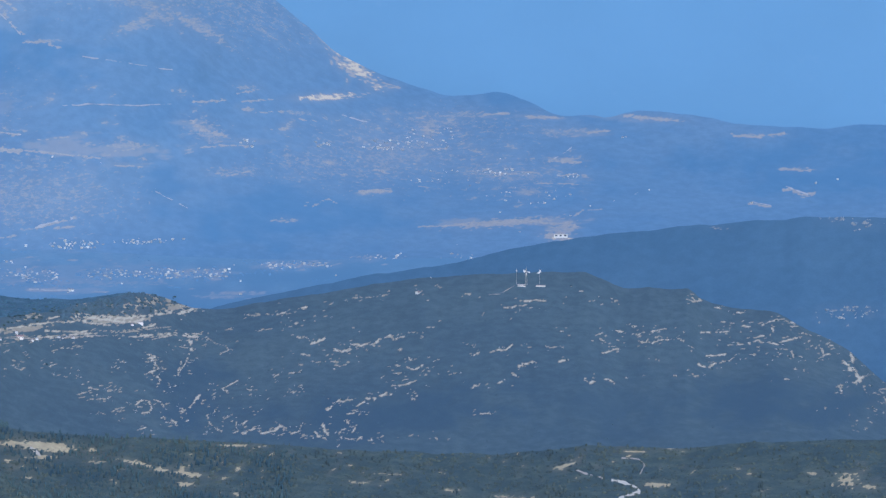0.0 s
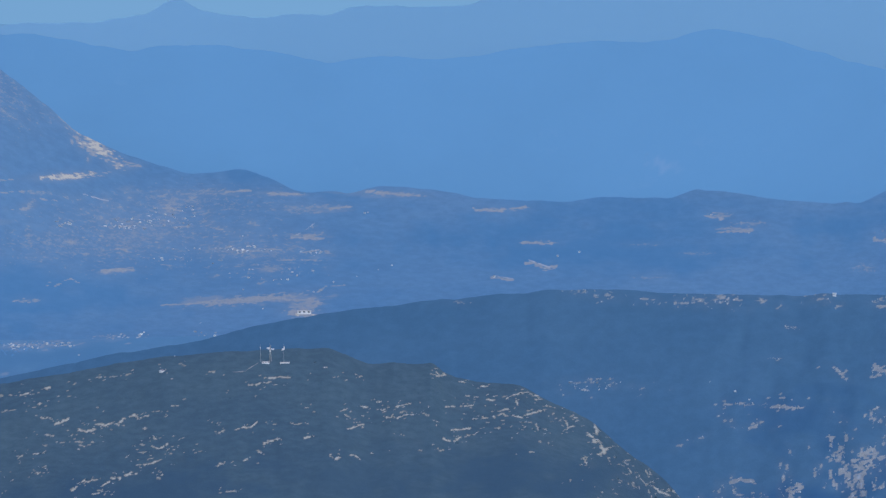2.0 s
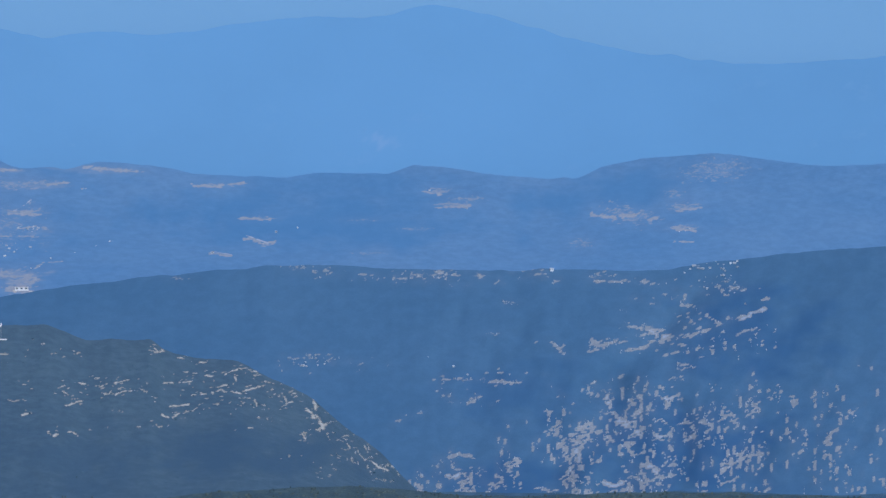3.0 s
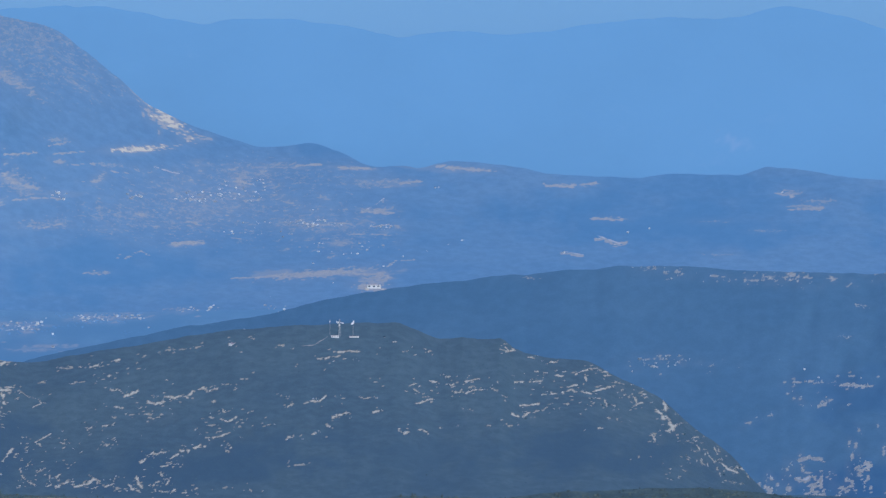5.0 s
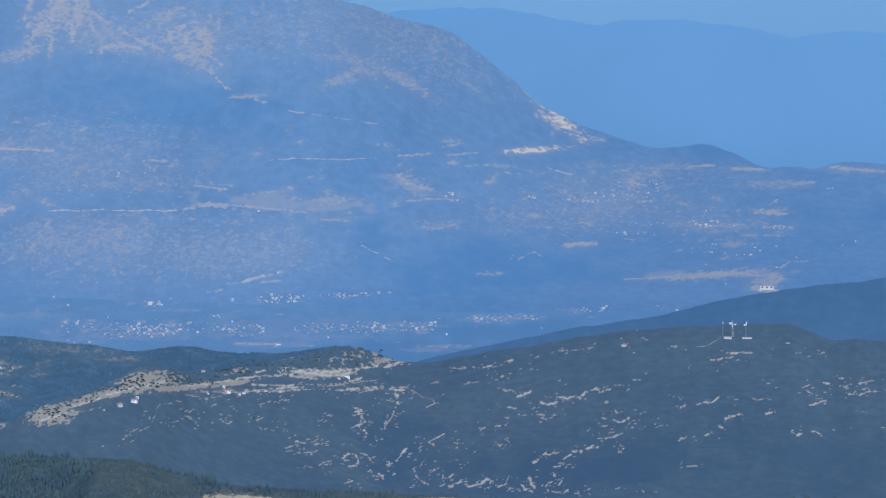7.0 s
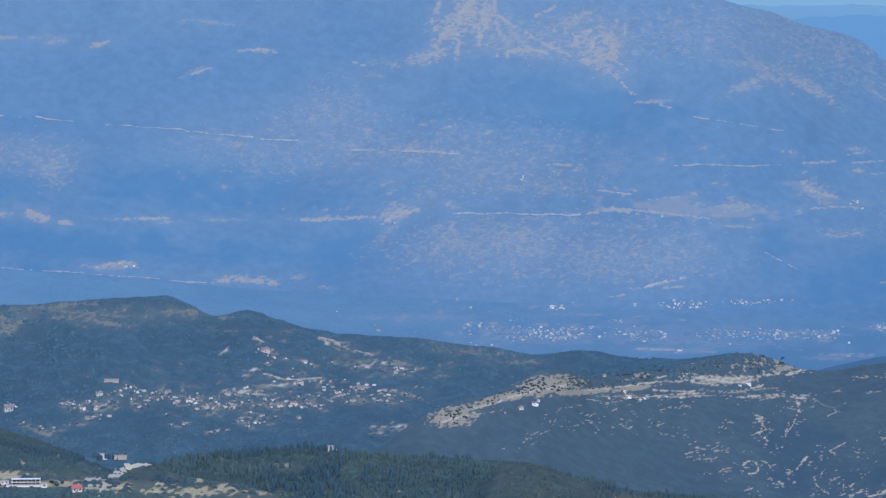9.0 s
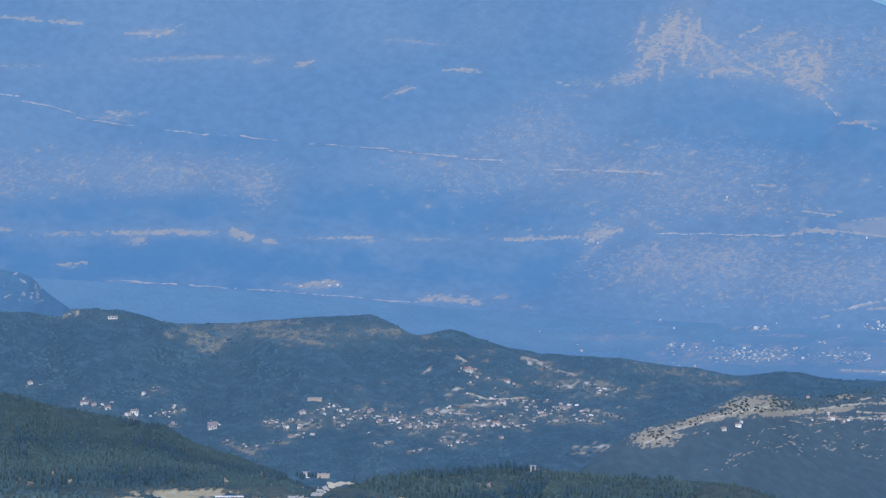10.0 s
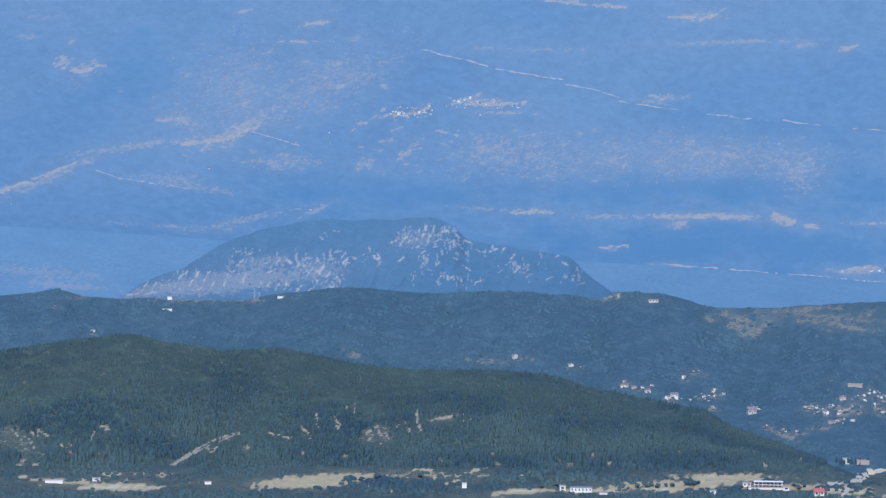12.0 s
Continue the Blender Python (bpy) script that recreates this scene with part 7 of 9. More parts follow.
wood("spur_trees", spur, 2200, -740, 190, DOMES, 1.2, 2.6, mixed_leaf, "lighter broadleaf trees between the pines of the spur", "forest", 55)
wood("mixed_wood", pine_hill, 8000, -2420, -570, DOMES, 1.1, 2.6, mixed_leaf, "lighter broadleaf trees at the forest's foot", "forest", 43, bare_limit=0.15, clear=8, high=0.6, gaps=0.0, gap_size=70)
wood("near_pines", near_slope, 4200, -60, 2700, PINES, 1.0, 2.2, dry_leaf, "dark young pines over the near slope", "forest", 44, False, gaps=-0.35)
wood("slope_pines", near_slope, 2600, -150, 700, PINES, 1.3, 3.0, pine_leaf, "dark pines over the foot of the spur", "forest", 54, low=0.4, gaps=-0.4)
wood("near_scrub", near_slope, 4600, -60, 2700, DOMES, 1.0, 2.2, dry_leaf, "dark green bushes over the near slope", "shrubs", 45, low=0.35)
wood("field_trees", near_flat, 9000, -2420, 95, DOMES, 1.2, 2.9, pine_leaf, "bushes and low trees between the dry fields", "trees", 46, low=0.66, gaps=-0.1, gap_size=60, bare_limit=0.25)
wood("hill_wood", village_hill, 6500, -2350, -880, CROWNS, 1.7, 4.0, oak_leaf, "blue-green broadleaf wood on the long hill", "forest", 47, low=0.5)
wood("village_wood", village_hill, 8000, -900, 600, CROWNS, 1.5, 3.6, oak_leaf, "broadleaf trees round the village on the hill", "forest", 51, low=0.1)
wood("hill_scrub", antenna_hill, 5000, -300, 1930, DOMES, 0.45, 1.1, scrub_leaf, "low dark scrub over the rocky hill", "shrubs", 48, low=0.08, bare_limit=0.3)
wood("knoll_scrub", knoll, 1000, -2050, -1100, SCRUBS, 1.0, 2.4, hazed_ridge_leaf, "sparse scrub on the rocky knoll", "shrubs", 50, bare_limit=0.3)

wood("ridge_trees", antenna_hill, 260, 285, 470, DOMES, 1.6, 3.4, scrub_leaf, "dark trees along the top of the bare ridge", "trees", 52, low=0.92, bare_limit=2.0)


def limestone(name, dull, clean):
    m, t, bsdf = nodes_of(name)
    g = t.nodes.new("ShaderNodeNewGeometry")
    c = mix(t, g.outputs["Random Per Island"], dull, clean)
    c = mix(t, ramp(t, tex(t, 0.7, 4, 0.7), [(0.4, (0.6,) * 3), (0.65, (0, 0, 0))]), c, (0.20, 0.15, 0.10))
    t.links.new(c, bsdf.inputs["Base Color"])
    bsdf.inputs["Roughness"].default_value = 0.9
    return m


def rock_shape(rng, tall):
    v = ICO_V * rng.uniform(0.55, 1.3, (12, 1)) * (0.75, 0.5, tall)
    return v, ICO_F


def outcrops(name, slope, tries, u0, u1, small, large, tall, label, seed, low=0.0, mat=None, leaf=None):
    """Loose rock and ledges wherever the slope is bare."""
    rng = np.random.default_rng(seed)
    u = rng.uniform(u0, u1, tries)
    top, foot = slope.lines(u)
    v = foot + (top - foot) * rng.uniform(low, 1, tries)
    keep = (slope.bare(u, v) > 0.42) & ((v > 700) | (u > 490) | (slope is not antenna_hill))
    p = slope.at(u[keep], v[keep])
    shapes = [rock_shape(rng, tall) for _ in range(9)]
    growth(name, shapes, p, small + (large - small) * rng.random(len(p)) ** 2, mat or pale_rock, label, "rocks", seed, False)
    # dark shrubs added in the cracks, in place of the shade beside the rocks
    pick = rng.random(len(p)) < 0.05
    q = p[pick] + rng.normal(0, 0.8, (int(pick.sum()), 3)) * (1, 1, 0)
    growth(name.replace("rocks", "shrubs"), SCRUBS, q, rng.uniform(0.7, 1.7, len(q)), leaf or crack_shade_leaf, "dark shrubs added as shade between pale rocks", "shrubs", seed + 1)


pale_rock = limestone("limestone", (0.36, 0.255, 0.15), (0.56, 0.405, 0.25))
tan_rock = limestone("tan_rock", (0.24, 0.16, 0.09), (0.37, 0.25, 0.145))
grey_rock = limestone("grey_limestone", (0.24, 0.182, 0.128), (0.42, 0.32, 0.22))
knoll_rock = limestone("knoll_limestone", (0.19, 0.16, 0.13), (0.33, 0.255, 0.185))
crack_shade_leaf = leaf_paint("crack_shade_shrubs", (0.042, 0.050, 0.044), (0.062, 0.070, 0.056))
outcrops("hill_rocks", antenna_hill, 110000, 100, 1930, 0.22, 0.6, 0.6, "pale limestone rocks strewn over the scrubby hill", 61, 0.1)
outcrops("gorge_rocks", second_ridge, 52000, 1500, 2650, 0.28, 0.95, 1.6, "grey limestone crags of the gorge wall", 63, mat=grey_rock, leaf=hazed_ridge_leaf)
outcrops("knoll_rocks", knoll, 2200, -2050, -1100, 0.35, 1.0, 1.2, "grey limestone crags on the knoll", 65, mat=knoll_rock, leaf=oak_leaf)
outcrops("pine_hill_rocks", pine_hill, 8000, -2300, -1100, 0.3, 0.7, 0.6, "pale rock scars in the pine forest", 67, mat=tan_rock)


def tree_lines(name, slope, rows, u0, u1, v0, v1, mat, label, seed):
    """Hedges and rows of trees along the fields."""
    rng = np.random.default_rng(seed)
    us, vs = [], []
    for _ in range(rows):
        u, v, n = rng.uniform(u0, u1), rng.uniform(v0, v1), rng.integers(4, 16)
        us.append(u + np.arange(n) * rng.uniform(2.5, 7.0) + rng.normal(0, 2, n))
        vs.append(v + np.arange(n) * rng.uniform(-0.05, 0.08) + rng.normal(0, 1.3, n))
    u, v = np.concatenate(us), np.concatenate(vs)
    top, foot = slope.lines(u)
    ok = v > top + 2
    p = slope.at(u[ok], v[ok])
    growth(name, SCRUBS, p, rng.uniform(0.8, 2.6, len(p)), mat, label, "trees", seed)


# The hedges carry the valley's haze in their pale blue leaf colour.
hazed_hedge_leaf = leaf_paint("hazed_hedge_leaves", (0.116, 0.150, 0.168), (0.130, 0.164, 0.180), speck=0.1)
tree_lines("hedges", plain, 300, -2300, 1150, 440, 640, hazed_hedge_leaf, "dark hedges and tree rows across the valley plain", 71)


def lone_bush(slope, u, v, size, kit=[]):
    """A single dark bush on bare ground; the first one serves the others as their pattern."""
    m = Matrix.LocRotScale(Vector(slope.at(u, v)), Euler((0, 0, u)), (size, size, size * 0.9))
    if kit:
        return copy_thing(kit[0], m)
    hub = tagged(new("bush"), "dark round bush alone on bare pale ground", "bush", "bushes on the bare strip")
    rng = np.random.default_rng(3)
    for name, (v_, f_), mat in (("trunk", trunk_shape(0.4, 0.06), bark), ("crown", crown_shape(rng, 3, False), pine_leaf)):
        me = mesh_from(name, v_, f_, True)
        me.materials.append(mat)
        ob = new(name, me)
        ob.parent = hub
    hub.matrix_basis = m
    kit.append(hub)
    return hub


bush_rng = random.Random(9)
for strip_u, strip_v, half_u, half_v, tilt, count in ((-98, 719, 40, 14, -0.14, 24), (-43, 695, 30, 7, -0.3, 10), (12, 678, 45, 9, -0.16, 16), (72, 663, 52, 15, -0.07, 40), (127, 662, 30, 14, 0, 16), (187, 654, 70, 14, -0.1, 24), (237, 641, 40, 12, -0.2, 14), (317, 630, 60, 10, -0.1, 22), (367, 644, 50, 5, 0, 6), (441, 624, 50, 16, -0.15, 26)):
    for _ in range(int(1.7 * count)):
        a, q = bush_rng.uniform(0, 6.28), math.sqrt(bush_rng.random())
        lone_bush(antenna_hill, strip_u + half_u * q * math.cos(a), strip_v + half_v * q * math.sin(a) + tilt * half_u * q * math.cos(a), bush_rng.uniform(0.9, 2.1))


def thicket(u0, u1, v0, v1, count, small, large, seed):
    """A strip of bushes and small trees on the flat."""
    rng = np.random.default_rng(seed)
    u, v = rng.uniform(u0, u1, count), rng.uniform(v0, v1, count)
    keep = fbm(u / 22, v / 8, 3, seed) > -0.35
    p = near_flat.at(u[keep], v[keep])
    growth("thicket", DOMES, p, rng.uniform(small, large, len(p)), pine_leaf, "dark bushes and small trees at the edge of dry fields", "shrubs", seed)


for n, strip in enumerate((
        (-2220, -1770, 816, 837, 260, 1.2, 3.0),
        (-2221, -1801, 857, 874, 200, 2, 4.2),
        (-1620, -1449, 831, 859, 150, 2, 4.5),
        (-1449, -1218, 818, 852, 120, 1.6, 3.6),
        (-1137, -1017, 854, 866, 60, 2, 4),
        (-1017, -777, 847, 865, 200, 2, 4.4),
        (-772, -657, 827, 859, 70, 1.6, 3.6),
        (-1821, -1700, 853, 871, 40, 2, 3.6),
        (-1349, -1087, 818, 833, 140, 2, 4.4))):
    thicket(*strip, 80 + n)


# pines that stand before the white house and the wall at the road
screen = np.array([(-731, 796), (-723, 796), (-716, 794), (-710, 795), (-703, 796), (-737, 793), (-690, 797), (-682, 796), (-727, 798), (-696, 798)], float)
growth("pine_screen", PINES, near_flat.at(screen[:, 0], screen[:, 1]), np.linspace(2.6, 4.2, len(screen)), pine_leaf, "young pines in front of a white house", "trees", 91)


def field_tree(u, v, size, kit=[]):
    """A round-crowned tree with a forked trunk beside the fields."""
    m = Matrix.LocRotScale(Vector(near_flat.at(u, v)), Euler((0, 0, 0.7 * u)), (size, size, size))
    if kit:
        return copy_thing(kit[0], m)
    hub = tagged(new("field_tree"), "dark round-crowned tree beside a dry field", "tree", "trees beside the fields")
    rng = np.random.default_rng(8)
    pieces = [("trunk", trunk_shape(0.5, 0.05), bark)]
    pieces.append(("limb", joined([(trunk_shape(0.45, 0.028)[0] + (0.03, 0.0, 0.3), trunk_shape(0.45, 0.028)[1])]), bark))
    pieces.append(("crown", crown_shape(rng, 7, False), pine_leaf))
    for name, (v_, f_), mat in pieces:
        me = mesh_from(name, v_ + ((0, 0, 0.22) if name == "crown" else (0, 0, 0)), f_, True)
        me.materials.append(mat)
        ob = new(name, me)
        ob.parent = hub
    hub.matrix_basis = m
    kit.append(hub)
    return hub


for n, (u, v) in enumerate([(-1105, 846), (-1089, 844), (-1074, 843), (-1065, 841), (-1052, 844), (-1039, 841), (-1027, 842), (-1003, 838), (-995, 838), (-987, 838), (-980, 836), (-915, 843), (-907, 845), (-812, 838), (-805, 842), (-793, 839), (-1580, 836), (-1552, 832), (-1518, 835), (-1474, 830), (-1258, 846), (-1233, 844)]):
    field_tree(u, v, 1.5 + 0.2 * (n * 7 % 5))


# ---- houses and masts ----
def part(name, bm, mat, parent, label=""):
    me = bpy.data.meshes.new(name)
    bm.to_mesh(me)
    bm.free()
    me.materials.append(mat)
    ob = new(name, me)
    ob.parent = parent
    return tagged(ob, label)


def box(bm, x, y, z, sx, sy, sz):
    """A box by its centre and its sizes."""
    r = bmesh.ops.create_cube(bm, size=1.0)
    bmesh.ops.scale(bm, vec=(sx, sy, sz), verts=r["verts"])
    bmesh.ops.translate(bm, vec=(x, y, z), verts=r["verts"])
    return r["verts"]


def plain_box(x, y, z, sx, sy, sz):
    bm = bmesh.new()
    box(bm, x, y, z, sx, sy, sz)
    return bm


def rod(a, b, radius, sides=6):
    bm = bmesh.new()
    a, b = Vector(a), Vector(b)
    m = Matrix.Translation((a + b) / 2) @ (b - a).to_track_quat("Z", "Y").to_matrix().to_4x4()
    bmesh.ops.create_cone(bm, cap_ends=True, segments=sides, radius1=radius, radius2=radius * 0.8, depth=(b - a).length, matrix=m)
    return bm


def paint(name, col, col2, rough=0.8, size=1.2, metal=0.0):
    m, t, bsdf = nodes_of(name)
    info = t.nodes.new("ShaderNodeObjectInfo")
    c = mix(t, info.outputs["Random"], col, col2)
    c = mix(t, ramp(t, tex(t, size, 5, 0.7), [(0.45, (0, 0, 0)), (0.75, (0.35,) * 3)]), c, tuple(0.55 * q for q in col))
    t.links.new(c, bsdf.inputs["Base Color"])
    bsdf.inputs["Roughness"].default_value, bsdf.inputs["Metallic"].default_value = rough, metal
    return m


plaster = paint("plaster", (0.85, 0.60, 0.36), (0.40, 0.28, 0.17))
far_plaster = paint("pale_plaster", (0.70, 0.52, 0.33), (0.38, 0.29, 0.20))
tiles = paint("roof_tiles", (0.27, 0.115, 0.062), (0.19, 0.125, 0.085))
# Less red than the village roof tiles.
far_tiles = paint("dull_tiles", (0.20, 0.145, 0.10), (0.20, 0.16, 0.12))
dark_glass = paint("window_glass", (0.03, 0.03, 0.03), (0.05, 0.045, 0.04), 0.15)
wood_door = paint("door_wood", (0.16, 0.09, 0.05), (0.2, 0.13, 0.08))
concrete = paint("concrete", (0.38, 0.24, 0.13), (0.32, 0.20, 0.11))
steel = paint("galvanised_steel", (0.38, 0.28, 0.18), (0.32, 0.24, 0.15), 0.45, 1.0, 0.6)
white_paint = paint("white_paint", (0.76, 0.53, 0.32), (0.72, 0.50, 0.30), 0.5)
gravel = paint("gravel", (0.44, 0.295, 0.155), (0.36, 0.24, 0.125), 0.95, 2.5)
trodden = paint("trodden_earth", (0.30, 0.195, 0.105), (0.25, 0.165, 0.09), 0.95, 2.5)
far_gravel = paint("pale_gravel", (0.30, 0.226, 0.16), (0.26, 0.2, 0.148), 0.95, 4.0)


def gable(w, d, h, rise, deep):
    """Walls with two gables, carried down into the slope."""
    bm = bmesh.new()
    prof = [(-d / 2, -deep), (d / 2, -deep), (d / 2, h), (0, h + rise), (-d / 2, h)]
    ends = [[bm.verts.new((sx * w / 2, y, z)) for y, z in prof] for sx in (-1, 1)]
    bm.faces.new(ends[0][::-1])
    bm.faces.new(ends[1])
    for i in range(5):
        j = (i + 1) % 5
        bm.faces.new((ends[0][i], ends[0][j], ends[1][j], ends[1][i]))
    bmesh.ops.recalc_face_normals(bm, faces=bm.faces)
    return bm


def roof_slab(w, d, h, rise, side, over=0.25, thick=0.14):
    bm = bmesh.new()
    run, lift = d / 2 + over, rise * (d / 2 + over) / (d / 2)
    pts = []
    for x in (-w / 2 - over, w / 2 + over):
        for y, z in ((0, h + rise), (side * run, h + rise - lift), (side * run, h + rise - lift + thick), (0, h + rise + thick)):
            pts.append(bm.verts.new((x, y, z + 0.01)))
    for q in ((0, 1, 2, 3), (7, 6, 5, 4), (0, 4, 5, 1), (1, 5, 6, 2), (2, 6, 7, 3), (3, 7, 4, 0)):
        bm.faces.new([pts[i] for i in q])
    bmesh.ops.recalc_face_normals(bm, faces=bm.faces)
    return bm


def house_kit(w, d, h, rise, floors, wall_mat, roof_mat, detail, label, group, name="village_house"):
    """One house, its front towards -y."""
    hub = tagged(new(name), label, "house", group)
    part("wall", gable(w, d, h, rise, 1.6), wall_mat, hub)
    for side in (-1, 1):
        part("roof", roof_slab(w, d, h, rise, side), roof_mat, hub, "roof slope of tiles")
    if detail:
        part("chimney", plain_box(w * 0.22, d * 0.12, h + rise, 0.35, 0.35, 1.0), wall_mat, hub)
        part("door", plain_box(-w * 0.08, -d / 2 - 0.02, 0.7, 0.7, 0.08, 1.4), wood_door, hub, "brown wooden door")
        n = max(2, int(w / 1.4))
        for f in range(floors):
            z = h / floors * (f + 0.55)
            for i in range(n):
                x = (i + 0.5) / n * w - w / 2
                if f == 0 and abs(x + w * 0.08) < 0.6:
                    continue
                part("window", plain_box(x, -d / 2 - 0.02, z, 0.55, 0.08, 0.7), dark_glass, hub, "dark glazed window")
    else:
        part("window", plain_box(-w * 0.22, -d / 2 - 0.03, h * 0.55, w * 0.16, 0.1, h * 0.3), dark_glass, hub, "dark window")
        part("window", plain_box(w * 0.22, -d / 2 - 0.03, h * 0.55, w * 0.16, 0.1, h * 0.3), dark_glass, hub, "dark window")
    return hub


NEAR_KITS = [house_kit(4.4, 3.6, 2.2, 1.0, 1, plaster, tiles, True, "white plastered village house with a red tiled roof", "village houses"),
             house_kit(4.0, 3.4, 3.1, 1.0, 2, plaster, tiles, True, "two-storey pale village house with a brown tiled roof", "village houses"),
             house_kit(5.6, 3.8, 2.6, 0.9, 1, plaster, tiles, True, "long pale village house with a tiled roof", "village houses")]
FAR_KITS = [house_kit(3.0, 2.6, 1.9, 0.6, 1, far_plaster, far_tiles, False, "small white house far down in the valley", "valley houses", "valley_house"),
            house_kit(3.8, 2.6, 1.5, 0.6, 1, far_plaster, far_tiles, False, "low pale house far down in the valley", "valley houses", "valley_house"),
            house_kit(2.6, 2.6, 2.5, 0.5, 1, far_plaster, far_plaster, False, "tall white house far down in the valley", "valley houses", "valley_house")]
taken = set()


def settle(kits, slope, u, v, px, spread):
    """Stand one of the kits at u, v with its width px; the first of each kind is the kit itself."""
    rng = random.Random(int(u * 13 + v * 7))
    k = rng.randrange(len(kits))
    hub = kits[k]
    place = Vector(slope.at(u, v))
    width = (4.4, 4.0, 5.6)[k] if kits is NEAR_KITS else (3.0, 3.8, 2.6)[k]
    size = (0.94 if kits is NEAR_KITS else 0.86) * px * math.hypot(place.x, place.y) / F / width
    turn = -(u - 784) / F + radians(rng.uniform(-spread, spread))
    m = Matrix.LocRotScale(place, Euler((0, 0, turn)), (size, size, size * (rng.uniform(0.6, 0.95) if kits is NEAR_KITS else rng.uniform(0.65, 0.95))))
    if hub in taken:
        return copy_thing(hub, m)
    taken.add(hub)
    hub.matrix_basis = m
    return hub


gardens = []


def house(slope, u, v, px):
    if slope is village_hill:
        gardens.append((u, v, px))
    return settle(NEAR_KITS, slope, u, v, px, 60)


def far_house(slope, u, v, px):
    return settle(FAR_KITS, slope, u, v, px, 30)


def hamlet(slope, u, v, w, h, count, seed):
    """Walls and roofs of a far settlement too small to tell apart, and the trees between them."""
    rng, count = np.random.default_rng(seed), int(1.5 * count)
    a, q = rng.uniform(0, 6.283, count), np.sqrt(rng.random(count))
    p = slope.at(u + 0.5 * w * q * np.cos(a), v + 0.5 * h * q * np.sin(a))
    shed = np.array([(x, y, z) for z in (-0.4, 0.45) for x, y in ((-0.8, -0.5), (0.8, -0.5), (0.8, 0.5), (-0.8, 0.5))] + [(-0.8, 0, 0.72), (0.8, 0, 0.72)])
    tris = np.array([(0, 1, 5), (0, 5, 4), (1, 2, 6), (1, 6, 5), (2, 3, 7), (2, 7, 6), (3, 0, 4), (3, 4, 7), (4, 5, 9), (4, 9, 8), (6, 7, 8), (6, 8, 9), (5, 6, 9), (7, 4, 8)])
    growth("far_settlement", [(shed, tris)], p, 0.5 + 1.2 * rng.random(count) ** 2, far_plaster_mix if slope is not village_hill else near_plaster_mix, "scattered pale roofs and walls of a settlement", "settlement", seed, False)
    if slope is plain:
        count = int(0.9 * count)
        a, q = rng.uniform(0, 6.283, count), np.sqrt(rng.random(count))
        p = slope.at(u + 0.6 * w * q * np.cos(a), v + 0.65 * h * q * np.sin(a))
        growth("settlement_trees", SCRUBS, p, rng.uniform(1.2, 3.4, count), hazed_valley_leaf, "dark trees between the houses of a far settlement", "trees", seed + 1)


near_plaster_mix = leaf_paint("near_walls", (0.20, 0.115, 0.07), (0.68, 0.48, 0.29), lone=1.0, speck=0.1)
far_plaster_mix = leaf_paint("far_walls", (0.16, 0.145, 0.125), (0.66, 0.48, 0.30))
# Leaf colour with the plain's haze painted in.
hazed_valley_leaf = leaf_paint("hazed_valley_trees", (0.104, 0.136, 0.154), (0.120, 0.150, 0.164), speck=0.1)


# ---- roads and tracks, draped on the slopes ----
def lane(name, slope, wide, *knots):
    """A narrow road through a few knots; wide counts like v."""
    wide = (0.45 if slope is antenna_hill else 0.62 if slope is mountain else 0.78) * wide
    k = np.array(knots, float)
    t = np.concatenate([[0], np.cumsum(np.hypot(*np.diff(k, axis=0).T))])
    s = np.linspace(0, t[-1], max(6, int(t[-1] / 4)))
    u, v = np.interp(s, t, k[:, 0]), np.interp(s, t, k[:, 1])
    v = v + 1.5 * fbm(u / 24.0, v / 24.0, 3, int(abs(k[0, 0])))
    du, dv = np.gradient(u), np.gradient(v)
    n = np.hypot(du, dv)
    half = 0.5 * wide * np.clip(0.9 + 1.0 * fbm(u / 7.0, v / 5.0, 3, 3), 0.15, 1.8)
    rows = []
    for q in (-1, 0, 1):
        a, b = u - q * half * dv / n, v + q * half * du / n
        rows.append(spot(a, b, slope.reach(a, b) - (0.6 if q else 0.75)))
    p = np.stack(rows, 1)
    i = np.arange(len(s) * 3).reshape(-1, 3)
    quads = np.concatenate([np.stack([i[:-1, j], i[1:, j], i[1:, j + 1], i[:-1, j + 1]], -1) for j in (0, 1)])
    worn = fbm(u / 22.0, v / 22.0, 3, 8)[:-1] > (-0.38 if slope is mountain else -0.55)
    quads = quads[np.concatenate([worn, worn])]
    me = mesh_from(name, p.reshape(-1, 3), quads, True)
    me.materials.append(far_gravel if slope in (mountain, plain) else trodden if name == "dirt_track" else gravel)
    words = "pale gravel road along the slope" if name == "gravel_road" else "narrow pale dirt track on the slope"
    return tagged(new(name, me), words, "road", kind="structure")



lane("gravel_road", mountain, 3.2, (-1480, 73), (-1425, 85), (-1354, 104), (-1284, 116), (-1224, 124))
lane("gravel_road", mountain, 3, (-1224, 132), (-1174, 142), (-1129, 154))
lane("gravel_road", mountain, 2.2, (-1129, 162), (-1074, 169), (-1004, 178))
lane("gravel_road", mountain, 3.2, (-974, 181), (-925, 188), (-865, 192))
lane("gravel_road", mountain, 3, (-840, 192), (-805, 196), (-760, 201))
lane("dirt_track", mountain, 2.6, (-1823, 208), (-1783, 219), (-1744, 229), (-1693, 244))
lane("dirt_track", mountain, 2.4, (-2052, 289), (-2003, 305), (-1943, 312), (-1893, 320))
lane("dirt_track", mountain, 2.4, (-1016, 11), (-976, 13), (-942, -5))
lane("gravel_road", mountain, 2.2, (-716, 205), (-636, 210), (-576, 215))
lane("gravel_road", mountain, 3.6, (-576, 216), (-516, 222), (-456, 227))
